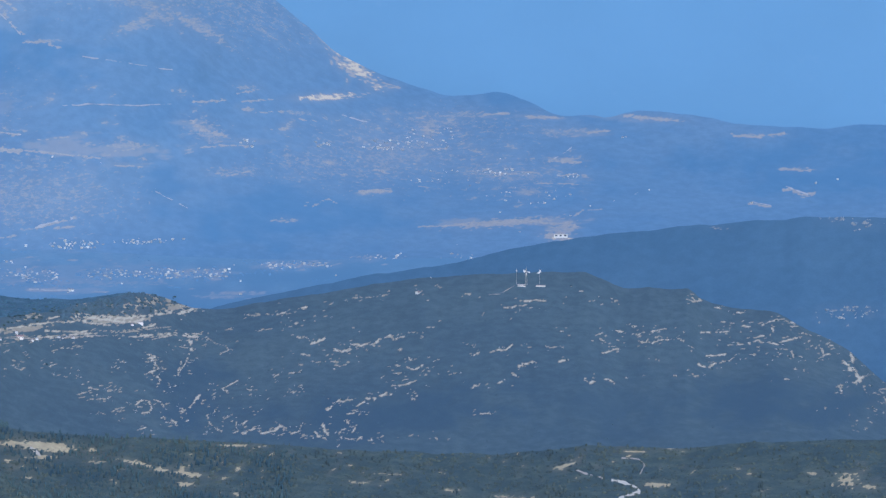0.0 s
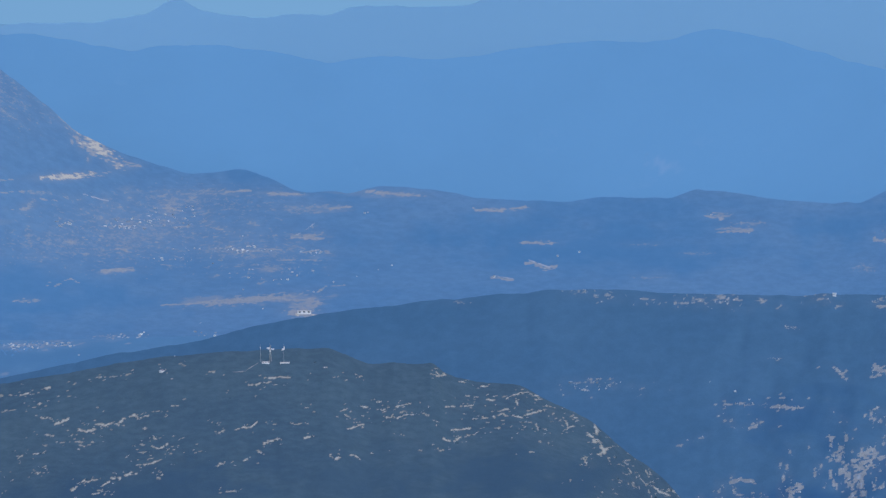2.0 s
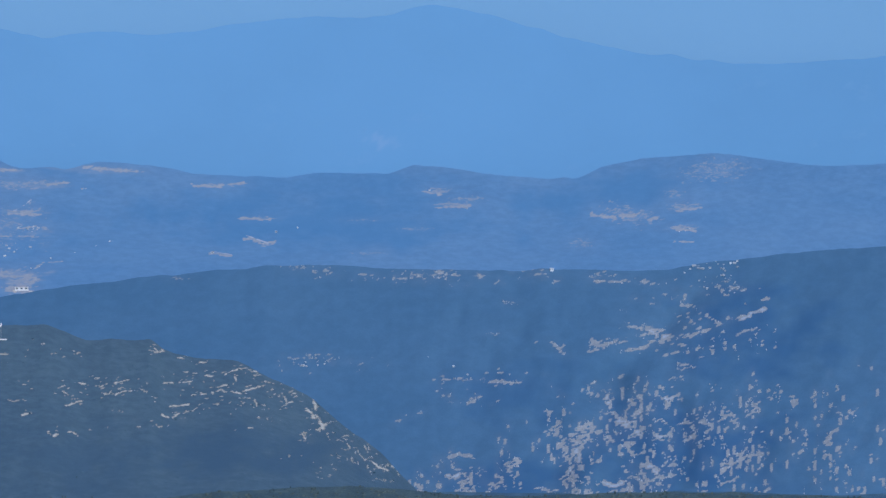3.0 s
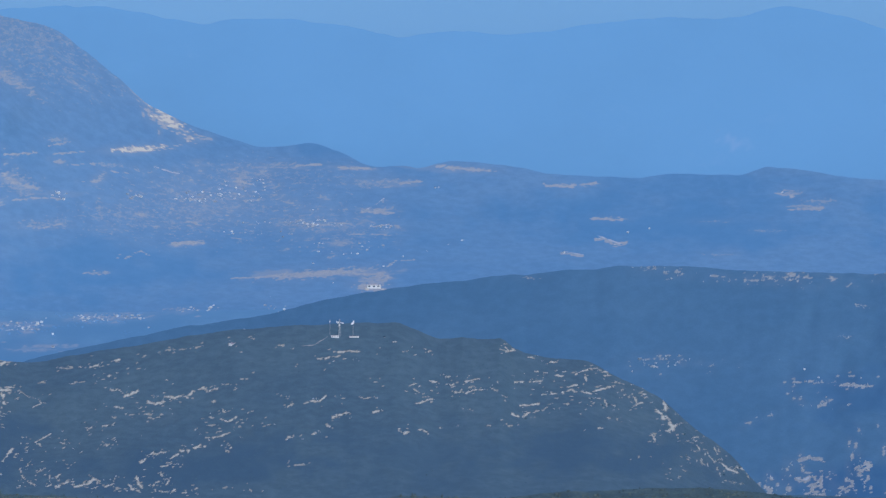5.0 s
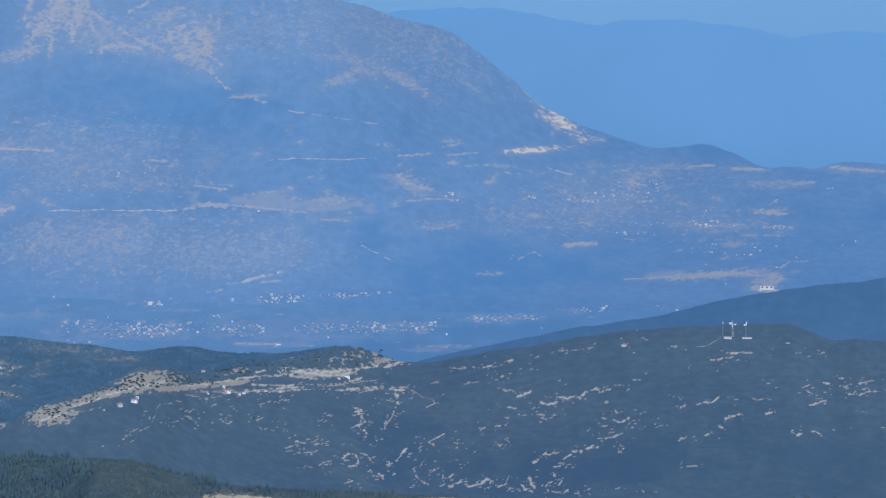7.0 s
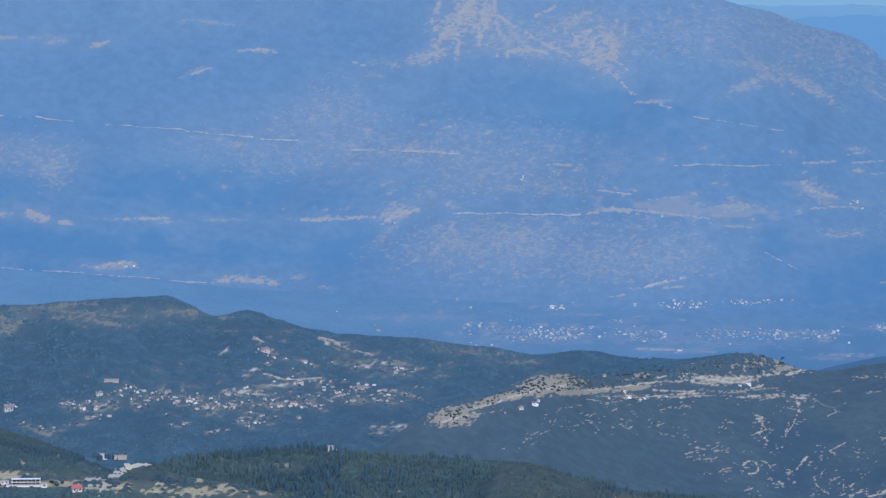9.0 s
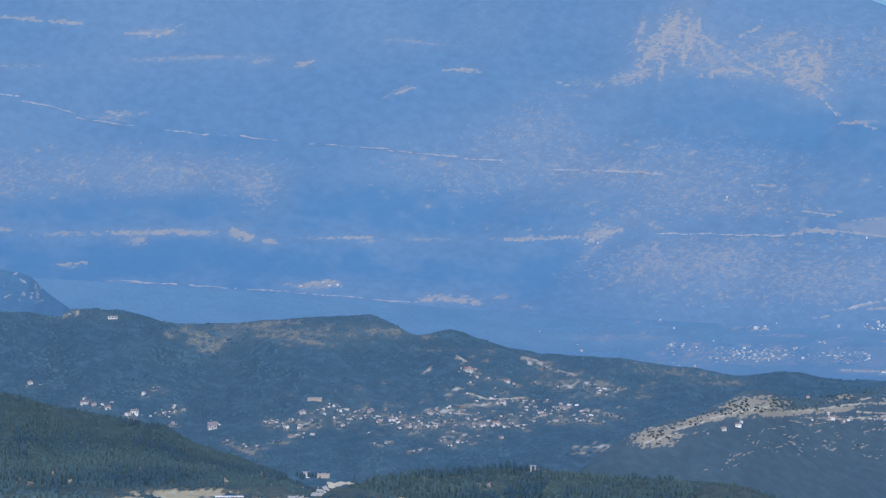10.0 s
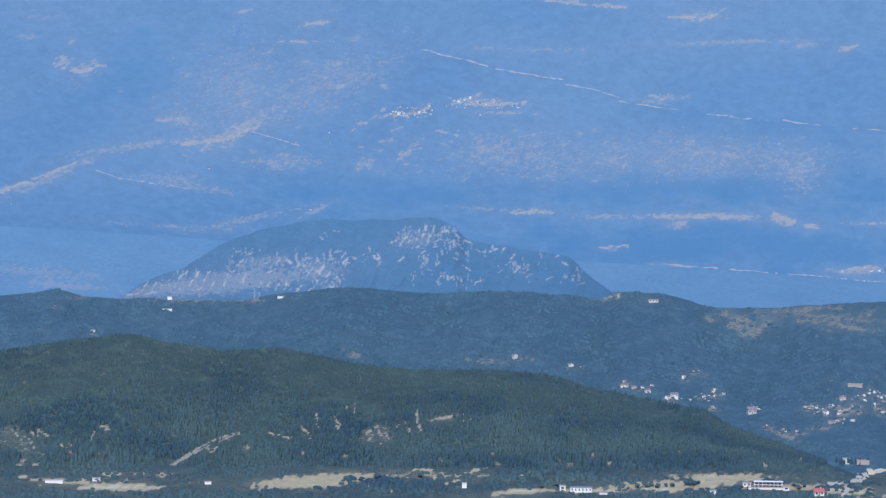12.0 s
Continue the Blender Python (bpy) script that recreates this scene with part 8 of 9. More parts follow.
lane("gravel_road", mountain, 3.4, (-451, 229), (-376, 233))
lane("gravel_road", mountain, 2.8, (-286, 249), (-196, 249), (-91, 256))
lane("dirt_track", mountain, 3, (-120, 362), (-55, 360), (25, 361), (125, 361))
lane("dirt_track", mountain, 2.6, (149, 317), (214, 324))
lane("gravel_road", mountain, 5.5, (236, 489), (265, 480), (305, 472))
lane("dirt_track", mountain, 2.8, (172, 108), (197, 128), (214, 148))
lane("gravel_road", mountain, 2.4, (322, 185), (372, 194), (481, 210))
lane("gravel_road", mountain, 3, (283, 273), (353, 271), (422, 273), (488, 269))
lane("gravel_road", mountain, 3.2, (-1072, 446), (-975, 453), (-876, 460), (-756, 467))
lane("gravel_road", mountain, 2.6, (-756, 468), (-646, 476), (-526, 486))
lane("gravel_road", plain, 3, (227, 597), (267, 598), (301, 599))
lane("dirt_track", mountain, 2.6, (450, 424), (479, 439), (507, 455))
lane("dirt_track", mountain, 2.8, (1151, 366), (1171, 358), (1188, 344))
lane("dirt_track", mountain, 2.6, (780, 288), (800, 294), (825, 301))
lane("dirt_track", mountain, 3.5, (1566, 411), (1588, 418), (1606, 424))
lane("dirt_track", mountain, 2.6, (1506, 436), (1541, 444))
lane("gravel_road", village_hill, 3.5, (-435, 646), (-395, 657), (-330, 653))
lane("gravel_road", village_hill, 3, (-455, 580), (-435, 590))
lane("dirt_track", village_hill, 3, (-340, 581), (-305, 587), (-297, 595), (-315, 599))
lane("dirt_track", village_hill, 3, (-275, 602), (-234, 613))
lane("dirt_track", antenna_hill, 2.6, (167, 682), (227, 683), (327, 680), (367, 679))
lane("dirt_track", antenna_hill, 2, (1037, 605), (1062, 603), (1087, 589))
lane("gravel_road", near_flat, 13, (-776, 847), (-746, 835), (-706, 825), (-681, 814), (-674, 804))
lane("gravel_road", near_flat, 6, (-681, 812), (-656, 806), (-635, 806))
lane("gravel_road", near_flat, 7, (-731, 865), (-726, 853), (-716, 837))
lane("dirt_track", pine_hill, 4, (-1921, 811), (-1881, 788), (-1841, 770), (-1796, 753))
lane("gravel_road", near_slope, 6, (1246, 928), (1281, 934), (1309, 945), (1313, 952), (1276, 964))
lane("dirt_track", near_slope, 3, (1280, 892), (1310, 892), (1322, 903), (1313, 921))
lane("gravel_road", near_slope, 6, (215, 868), (235, 880), (247, 891))
lane("dirt_track", near_slope, 3, (1200, 914), (1225, 924), (1246, 928))

# ---- houses, one by one ----
house(village_hill, -1065, 664, 5.94)
house(village_hill, -1025, 683, 14.08)
house(village_hill, -983, 636, 8.8)
house(village_hill, -1009, 649, 6.16)
house(village_hill, -956, 673, 7.92)
house(village_hill, -938, 677, 9.24)
house(village_hill, -861, 730, 7.92)
house(village_hill, -831, 737, 9.9)
house(village_hill, -806, 740, 6.16)
house(village_hill, -767, 731, 9.9)
house(village_hill, -741, 724, 7.92)
house(village_hill, -771, 705, 8.8)
house(village_hill, -756, 708, 13.2)
house(village_hill, -734, 708, 9.24)
house(village_hill, -720, 702, 8.91)
house(village_hill, -710, 695, 5.94)
house(village_hill, -728, 682, 10.56)
house(village_hill, -786, 700, 9.9)
house(village_hill, -672, 690, 6.93)
house(village_hill, -663, 699, 9.9)
house(village_hill, -656, 704, 5.94)
house(village_hill, -690, 675, 7.04)
house(village_hill, -680, 665, 8.8)
house(village_hill, -634, 680, 6.93)
house(village_hill, -621, 680, 8.91)
house(village_hill, -646, 700, 5.28)
house(village_hill, -609, 716, 7.04)
house(village_hill, -599, 735, 8.8)
house(village_hill, -579, 735, 7.7)
house(village_hill, -568, 695, 9.9)
house(village_hill, -575, 680, 5.28)
house(village_hill, -559, 698, 7.04)
house(village_hill, -540, 705, 9.9)
house(village_hill, -527, 708, 6.93)
house(village_hill, -519, 702, 7.92)
house(village_hill, -511, 709, 5.94)
house(village_hill, -503, 704, 7.04)
house(village_hill, -491, 705, 11)
house(village_hill, -463, 738, 6.16)
house(village_hill, -475, 728, 9.9)
house(village_hill, -469, 724, 5.28)
house(village_hill, -443, 700, 7.04)
house(village_hill, -434, 691, 9.9)
house(village_hill, -439, 720, 7.7)
house(village_hill, -423, 705, 7.92)
house(village_hill, -407, 703, 7.92)
house(village_hill, -383, 700, 10.56)
house(village_hill, -371, 664, 15.4)
house(village_hill, -347, 703, 7.7)
house(village_hill, -336, 707, 8.91)
house(village_hill, -317, 694, 5.94)
house(village_hill, -304, 679, 7.92)
house(village_hill, -298, 684, 8.8)
house(village_hill, -288, 694, 6.16)
house(village_hill, -277, 693, 8.91)
house(village_hill, -252, 669, 5.94)
house(village_hill, -272, 674, 7.04)
house(village_hill, -262, 672, 11)
house(village_hill, -222, 675, 6.93)
house(village_hill, -217, 694, 7.92)
house(village_hill, -232, 692, 5.28)
house(village_hill, -192, 695, 7.04)
house(village_hill, -202, 644, 11)
house(village_hill, -187, 646, 6.16)
house(village_hill, -434, 606, 11.88)
house(village_hill, -419, 617, 6.6)
house(village_hill, -397, 618, 8.8)
house(village_hill, -441, 589, 7.7)
house(village_hill, -364, 625, 8.47)
house(village_hill, -353, 629, 6.93)
house(village_hill, -335, 661, 5.94)
house(village_hill, -318, 659, 7.92)
house(village_hill, -292, 656, 9.9)
house(village_hill, -483, 730, 6.16)
house(village_hill, -197, 768, 7.92)
house(village_hill, -189, 763, 5.28)
house(village_hill, -555, 680, 7.04)
house(village_hill, -606, 679, 8.8)
house(village_hill, -395, 694, 6.16)
house(village_hill, -360, 691, 7.92)
house(village_hill, -455, 702, 4.62)
house(village_hill, -485, 685, 7.04)
house(village_hill, -500, 682, 8.8)
house(village_hill, -455, 682, 6.93)
house(village_hill, -435, 646, 6.93)
house(village_hill, -410, 654, 4.62)
house(village_hill, -385, 650, 7.04)
house(village_hill, -545, 692, 7.7)
house(village_hill, -530, 689, 5.39)
house(village_hill, -475, 696, 6.93)
house(village_hill, -463, 692, 4.62)
house(village_hill, -420, 692, 5.28)
house(village_hill, -515, 686, 6.6)
house(village_hill, -490, 692, 4.62)
house(village_hill, -375, 686, 6.93)
house(village_hill, -357, 683, 4.62)
house(village_hill, -339, 685, 6.16)
house(village_hill, -329, 675, 7.7)
house(village_hill, -314, 669, 5.39)
house(village_hill, -284, 675, 6.93)
house(village_hill, -269, 685, 4.62)
house(village_hill, -259, 691, 6.16)
house(village_hill, -244, 683, 7.7)
house(village_hill, -228, 680, 5.39)
house(village_hill, -212, 683, 6.93)
house(village_hill, -206, 675, 3.96)
house(village_hill, -184, 680, 5.28)
house(village_hill, -169, 685, 6.6)
house(village_hill, -415, 680, 5.39)
house(village_hill, -403, 686, 5.94)
house(village_hill, -391, 676, 3.96)
house(village_hill, -595, 698, 6.16)
house(village_hill, -624, 692, 7.7)
house(village_hill, -638, 688, 4.62)
house(village_hill, -696, 694, 6.93)
house(village_hill, -704, 702, 3.96)
house(village_hill, -746, 696, 6.16)
house(village_hill, -778, 708, 6.6)
house(village_hill, -555, 708, 5.39)
house(village_hill, -535, 716, 5.94)
house(village_hill, -460, 713, 3.96)
house(village_hill, -415, 721, 5.28)
house(village_hill, -374, 724, 6.6)
house(village_hill, -706, 678, 4.62)
house(village_hill, -666, 676, 5.94)
house(village_hill, -430, 626, 3.96)
house(village_hill, -385, 618, 5.28)
house(village_hill, -410, 608, 5.5)
house(village_hill, -385, 636, 4.62)
house(village_hill, -370, 641, 4.95)
house(village_hill, -315, 625, 3.96)
house(village_hill, -300, 597, 4.4)
house(village_hill, -274, 633, 6.6)
house(village_hill, -229, 633, 4.62)
house(village_hill, -216, 625, 5.94)
house(village_hill, -174, 635, 3.96)
house(village_hill, -435, 731, 5.28)
house(village_hill, -500, 746, 6.6)
house(village_hill, -530, 748, 4.62)
house(village_hill, -1113, 665, 11.88)
house(village_hill, -1097, 667, 7.92)
house(village_hill, -1082, 668, 8.8)
house(village_hill, -1114, 657, 9.9)
house(village_hill, -1037, 686, 15.4)
house(village_hill, -1073, 674, 8.91)
house(village_hill, -973, 682, 5.94)
house(village_hill, -956, 680, 12.32)
house(village_hill, -957, 701, 9.9)
house(village_hill, -993, 638, 7.7)
house(village_hill, -778, 732, 9.9)
house(village_hill, -747, 724, 9.24)
house(village_hill, -794, 698, 7.92)
house(village_hill, -1310, 616, 19.8)
house(village_hill, -1290, 615, 5.39)
house(village_hill, -1210, 630, 7.92)
house(village_hill, -1192, 632, 3.96)
house(village_hill, -2057, 573, 6.5)
house(village_hill, -2124, 529, 3.6)
house(village_hill, -828, 742, 6.16)
house(village_hill, -808, 740, 7.92)
house(village_hill, -858, 734, 5.94)
house(village_hill, -954, 669, 7.04)
house(antenna_hill, 211, 683, 11)
house(antenna_hill, 233, 688, 6.93)
house(antenna_hill, 286, 684, 7.92)
house(antenna_hill, 303, 683, 6.6)
house(antenna_hill, 177, 686, 6.16)
house(antenna_hill, 409, 661, 15.4)
house(antenna_hill, 20, 705, 8.47)
house(antenna_hill, 46, 698, 9.9)
house(antenna_hill, -7, 713, 5.94)
house(antenna_hill, 169, 646, 5.28)
house(antenna_hill, 916, 604, 6.6)
far_house(mountain, 621, 346, 4.9)
far_house(mountain, 612, 336, 4.3)
far_house(mountain, 606, 332, 2.48)
far_house(mountain, 741, 342, 7.02)
far_house(mountain, 757, 342, 6.58)
far_house(mountain, 848, 342, 4.2)
far_house(mountain, 855, 346, 6.02)
far_house(mountain, 862, 348, 3.72)
far_house(mountain, 870, 346, 3.9)
far_house(mountain, 840, 338, 4.7)
far_house(mountain, 880, 340, 3.5)
far_house(mountain, 855, 336, 4.3)
far_house(mountain, 900, 338, 2.48)
far_house(mountain, 944, 349, 4.68)
far_house(mountain, 951, 350, 3.76)
far_house(mountain, 976, 330, 2.8)
far_house(mountain, 1035, 389, 5.16)
far_house(mountain, 1043, 389, 3.1)
far_house(mountain, 1051, 392, 3.9)
far_house(mountain, 1061, 390, 4.7)
far_house(mountain, 1069, 392, 3.5)
far_house(mountain, 1079, 393, 3.44)
far_house(mountain, 1021, 386, 2.48)
far_house(mountain, 985, 388, 3.12)
far_house(mountain, 1181, 396, 4.7)
far_house(mountain, 1191, 396, 3.5)
far_house(mountain, 1263, 438, 6.02)
far_house(mountain, 1301, 426, 2.48)
far_house(mountain, 1325, 419, 3.12)
far_house(mountain, 1277, 326, 4.7)
far_house(mountain, 930, 338, 3.5)
far_house(mountain, 941, 332, 4.3)
far_house(mountain, 1061, 366, 2.48)
far_house(mountain, 895, 320, 3.12)
far_house(mountain, 865, 334, 3.76)
far_house(mountain, 800, 330, 2.8)
far_house(mountain, 1101, 395, 3.44)
far_house(mountain, 1111, 392, 2.48)
far_house(mountain, 985, 472, 3.9)
far_house(mountain, 1061, 460, 4.7)
far_house(mountain, 1096, 494, 3.5)
far_house(mountain, 1186, 465, 4.3)
far_house(mountain, 1201, 462, 3.1)
far_house(mountain, 1221, 448, 3.12)
far_house(mountain, 1569, 414, 6.58)
far_house(mountain, 1596, 425, 4.9)
far_house(mountain, 1619, 404, 5.16)
far_house(mountain, 1657, 397, 3.72)
far_house(mountain, 1283, 325, 3.12)
far_house(mountain, 1506, 440, 5.64)
far_house(mountain, 1304, 423, 3.5)
far_house(mountain, 1329, 418, 3.44)
far_house(mountain, 1957, 363, 3.72)
far_house(mountain, 2333, 404, 6.24)
far_house(mountain, 2345, 403, 5.64)
far_house(mountain, 2352, 399, 3.5)
far_house(mountain, 1891, 331, 5.16)
far_house(mountain, -1538, 191, 4.96)
far_house(mountain, -1526, 190, 7.02)
far_house(mountain, -1518, 187, 7.52)
far_house(mountain, -1509, 186, 4.9)
far_house(mountain, -1500, 184, 6.02)
far_house(mountain, -1489, 187, 4.34)
far_house(mountain, -1482, 184, 5.46)
far_house(mountain, -1474, 183, 5.64)
far_house(mountain, -1466, 177, 4.2)
far_house(mountain, -1460, 180, 5.16)
far_house(mountain, -1524, 185, 3.72)
far_house(mountain, -1496, 180, 3.9)
far_house(mountain, -1434, 172, 5.64)
far_house(mountain, -1424, 168, 4.2)
far_house(mountain, -1412, 164, 6.02)
far_house(mountain, -1402, 162, 3.72)
far_house(mountain, -1392, 158, 4.68)
far_house(mountain, -1379, 166, 4.7)
far_house(mountain, -1364, 169, 3.5)
far_house(mountain, -1344, 167, 4.3)
far_house(mountain, -1324, 169, 3.1)
far_house(mountain, -1309, 165, 3.9)
far_house(mountain, -1394, 188, 4.7)
far_house(mountain, -1374, 188, 3.5)
far_house(mountain, -1641, 221, 3.44)
far_house(mountain, -1927, 246, 3.1)
far_house(mountain, -1504, 190, 4.68)
far_house(mountain, -1464, 172, 4.7)
far_house(mountain, -2201, 349, 5.6)
far_house(mountain, -1853, 286, 4.3)
far_house(mountain, -1673, 357, 3.72)
far_house(mountain, 19, 300, 6.24)
far_house(mountain, 22, 296, 4.7)
far_house(mountain, 269, 364, 4.2)
far_house(mountain, 354, 374, 5.16)
far_house(mountain, 69, 295, 3.1)
far_house(mountain, 77, 286, 3.12)
far_house(mountain, 96, 315, 4.7)
far_house(mountain, 450, 420, 3.5)
far_house(mountain, 123, 113, 3.44)
far_house(mountain, -205, 378, 2.48)
far_house(mountain, -476, 375, 3.12)
far_house(mountain, -680, 456, 6.58)
far_house(mountain, -666, 456, 4.9)
far_house(mountain, -691, 450, 5.16)
far_house(mountain, -731, 458, 3.72)
far_house(second_ridge, 2373, 467, 4.68)
far_house(second_ridge, 2388, 468, 5.64)
far_house(second_ridge, 2424, 460, 4.2)
far_house(second_ridge, 2436, 456, 4.3)
far_house(second_ridge, 2383, 505, 4.34)
far_house(second_ridge, 2398, 502, 4.68)
far_house(second_ridge, 2413, 508, 6.58)
far_house(second_ridge, 2427, 505, 4.9)
far_house(second_ridge, 2438, 503, 5.16)
far_house(second_ridge, 1670, 634, 3.1)
far_house(second_ridge, 1888, 625, 3.9)
far_house(second_ridge, 1933, 643, 4.7)
far_house(second_ridge, 1958, 657, 4.2)
far_house(second_ridge, 2108, 473, 8.6)
far_house(second_ridge, 2343, 477, 3.1)
far_house(second_ridge, 2353, 470, 3.9)
far_house(plain, -240, 558, 9.4)
far_house(plain, -233, 569, 8.4)
far_house(plain, -307, 535, 3.44)
far_house(mountain, -94, 514, 4.96)
far_house(plain, -69, 528, 4.68)
far_house(plain, -54, 561, 6.58)
far_house(plain, -29, 561, 3.5)
far_house(plain, 1, 550, 3.44)
far_house(plain, -4, 580, 3.72)
far_house(plain, 6, 581, 6.24)
far_house(plain, 4, 564, 4.7)
far_house(plain, 16, 563, 3.5)
far_house(plain, 16, 571, 4.3)
far_house(plain, 36, 562, 3.72)
far_house(plain, 44, 567, 4.68)
far_house(plain, 56, 562, 5.64)
far_house(plain, 66, 569, 4.2)
far_house(plain, 74, 573, 5.16)
far_house(plain, 84, 571, 4.34)
far_house(plain, 91, 565, 4.68)
far_house(plain, 106, 575, 4.7)
far_house(plain, 144, 563, 6.3)
far_house(plain, 158, 578, 6.88)
far_house(mountain, 112, 517, 2.48)
far_house(plain, 76, 527, 9.36)
far_house(plain, 91, 526, 5.64)
far_house(mountain, 222, 521, 5.6)
far_house(plain, 188, 549, 6.02)
far_house(plain, 198, 551, 3.1)
far_house(plain, -134, 590, 4.68)
far_house(plain, -69, 589, 13.16)
far_house(plain, -59, 593, 4.2)
far_house(plain, -32, 594, 5.16)
far_house(plain, -74, 559, 3.72)
far_house(plain, 86, 555, 3.12)
far_house(plain, 21, 579, 3.76)
far_house(plain, 296, 603, 11.2)
far_house(plain, 361, 604, 5.16)
far_house(plain, 14, 559, 3.1)
far_house(plain, 7, 586, 3.9)
far_house(plain, 47, 572, 5.64)
far_house(plain, 57, 575, 4.2)
far_house(plain, 65, 579, 5.16)
far_house(plain, 71, 573, 3.1)
far_house(plain, 83, 577, 4.68)
far_house(plain, 91, 580, 4.7)
far_house(plain, 99, 583, 3.5)
far_house(plain, 43, 567, 4.3)
far_house(plain, 30, 560, 2.48)
far_house(plain, 82, 523, 6.24)
far_house(plain, 92, 523, 4.7)
far_house(mountain, 119, 509, 2.8)
far_house(plain, 144, 560, 6.88)
far_house(plain, 159, 578, 5.58)
far_house(plain, 184, 546, 6.24)
far_house(plain, 196, 548, 5.64)
far_house(plain, 219, 573, 4.9)
far_house(plain, 227, 579, 6.02)
far_house(plain, 235, 577, 3.72)
far_house(plain, 242, 571, 4.68)
far_house(plain, 238, 585, 6.58)
far_house(plain, 248, 585, 4.2)
far_house(plain, 260, 579, 5.16)
far_house(plain, 269, 575, 4.34)
far_house(plain, 221, 559, 3.9)
far_house(mountain, 223, 520, 7.52)
far_house(mountain, 271, 525, 4.2)
far_house(mountain, 281, 523, 5.16)
far_house(mountain, 291, 525, 3.72)
far_house(mountain, 297, 521, 3.9)
far_house(mountain, 317, 521, 5.64)
far_house(mountain, 325, 518, 4.2)
far_house(mountain, 331, 524, 5.16)
far_house(mountain, 339, 518, 3.72)
far_house(mountain, 347, 524, 3.9)
far_house(plain, 301, 600, 13.16)
far_house(plain, 328, 580, 4.2)
far_house(plain, 337, 568, 6.02)
far_house(plain, 345, 573, 3.72)
far_house(plain, 355, 569, 5.46)
far_house(plain, 361, 574, 6.58)
far_house(plain, 371, 570, 4.9)
far_house(plain, 379, 572, 6.02)
far_house(plain, 391, 588, 3.1)
far_house(plain, 397, 577, 4.68)
far_house(plain, 414, 565, 5.64)
far_house(plain, 423, 568, 4.9)
far_house(plain, 435, 570, 4.3)
far_house(plain, 461, 572, 3.72)
far_house(plain, 469, 573, 5.46)
far_house(plain, 473, 569, 5.64)
far_house(plain, 479, 577, 4.2)
far_house(plain, 489, 571, 6.02)
far_house(plain, 495, 579, 3.1)
far_house(plain, 499, 567, 4.68)
far_house(plain, 529, 574, 4.7)
far_house(plain, 539, 569, 3.5)
far_house(plain, 547, 575, 5.16)
far_house(plain, 555, 574, 3.1)
far_house(plain, 574, 565, 6.24)
far_house(plain, 581, 563, 5.64)
far_house(plain, 601, 584, 4.2)
far_house(plain, 601, 607, 6.88)
far_house(plain, 654, 561, 3.72)
far_house(plain, 664, 558, 5.46)
far_house(plain, 674, 556, 6.58)
far_house(plain, 699, 556, 4.2)
far_house(plain, 714, 553, 5.16)
far_house(plain, 729, 556, 4.34)
far_house(plain, 740, 553, 5.46)
far_house(plain, 752, 556, 5.64)
far_house(plain, 770, 573, 4.2)
far_house(mountain, 387, 511, 4.3)
far_house(mountain, 399, 516, 3.1)
far_house(mountain, 411, 516, 3.9)
far_house(mountain, 419, 514, 4.7)
far_house(mountain, 429, 514, 3.5)
far_house(mountain, 439, 514, 5.16)
far_house(mountain, 449, 513, 3.72)
far_house(mountain, 481, 510, 5.46)
far_house(mountain, 500, 509, 5.64)
far_house(mountain, 457, 510, 2.8)
far_house(plain, 589, 555, 3.44)
far_house(plain, 830, 545, 3.72)
far_house(mountain, 850, 540, 3.9)
far_house(mountain, 880, 538, 5.64)
far_house(mountain, 885, 534, 3.5)
far_house(mountain, 985, 518, 5.16)
far_house(plain, 1000, 545, 4.34)
far_house(plain, 1010, 542, 4.68)
hamlet(plain, 59, 575, 130, 22, 40, 305)
hamlet(plain, 244, 574, 70, 22, 34, 310)
hamlet(plain, 364, 571, 90, 20, 40, 315)
hamlet(plain, 459, 570, 100, 20, 40, 320)
hamlet(plain, 544, 571, 80, 22, 30, 325)
hamlet(mountain, 309, 518, 100, 16, 30, 330)
hamlet(mountain, 424, 513, 100, 10, 26, 335)
hamlet(plain, 699, 555, 130, 14, 34, 340)
hamlet(plain, 159, 571, 120, 24, 20, 345)
hamlet(mountain, 850, 542, 120, 16, 20, 350)
hamlet(mountain, 990, 540, 80, 14, 12, 355)
hamlet(plain, 56, 569, 160, 26, 44, 360)
hamlet(plain, -54, 564, 90, 24, 18, 365)
hamlet(plain, 76, 526, 50, 8, 8, 370)
hamlet(mountain, 860, 342, 90, 22, 34, 375)
hamlet(mountain, 1051, 388, 100, 14, 26, 380)
hamlet(mountain, 941, 330, 110, 44, 30, 385)
hamlet(mountain, 615, 339, 30, 16, 8, 390)
hamlet(mountain, 1181, 395, 50, 12, 12, 395)
hamlet(mountain, 750, 340, 40, 12, 8, 400)
hamlet(mountain, 1111, 430, 150, 30, 14, 405)
hamlet(mountain, 980, 400, 160, 30, 16, 410)
hamlet(mountain, -1499, 184, 90, 20, 36, 415)
hamlet(mountain, -1404, 166, 70, 22, 22, 420)
hamlet(mountain, -1344, 169, 90, 18, 20, 425)
hamlet(second_ridge, 2408, 499, 90, 40, 20, 430)
hamlet(second_ridge, 2402, 464, 90, 20, 12, 435)
hamlet(second_ridge, 1682, 631, 90, 24, 12, 440)
hamlet(village_hill, -756, 698, 70, 16, 14, 500)
hamlet(village_hill, -676, 676, 60, 20, 8, 505)
hamlet(village_hill, -575, 691, 50, 20, 10, 510)
hamlet(village_hill, -515, 702, 70, 14, 16, 515)
hamlet(village_hill, -465, 676, 60, 20, 12, 520)
hamlet(village_hill, -375, 658, 100, 12, 12, 525)
hamlet(village_hill, -304, 675, 60, 30, 14, 530)
hamlet(village_hill, -264, 665, 50, 14, 8, 535)
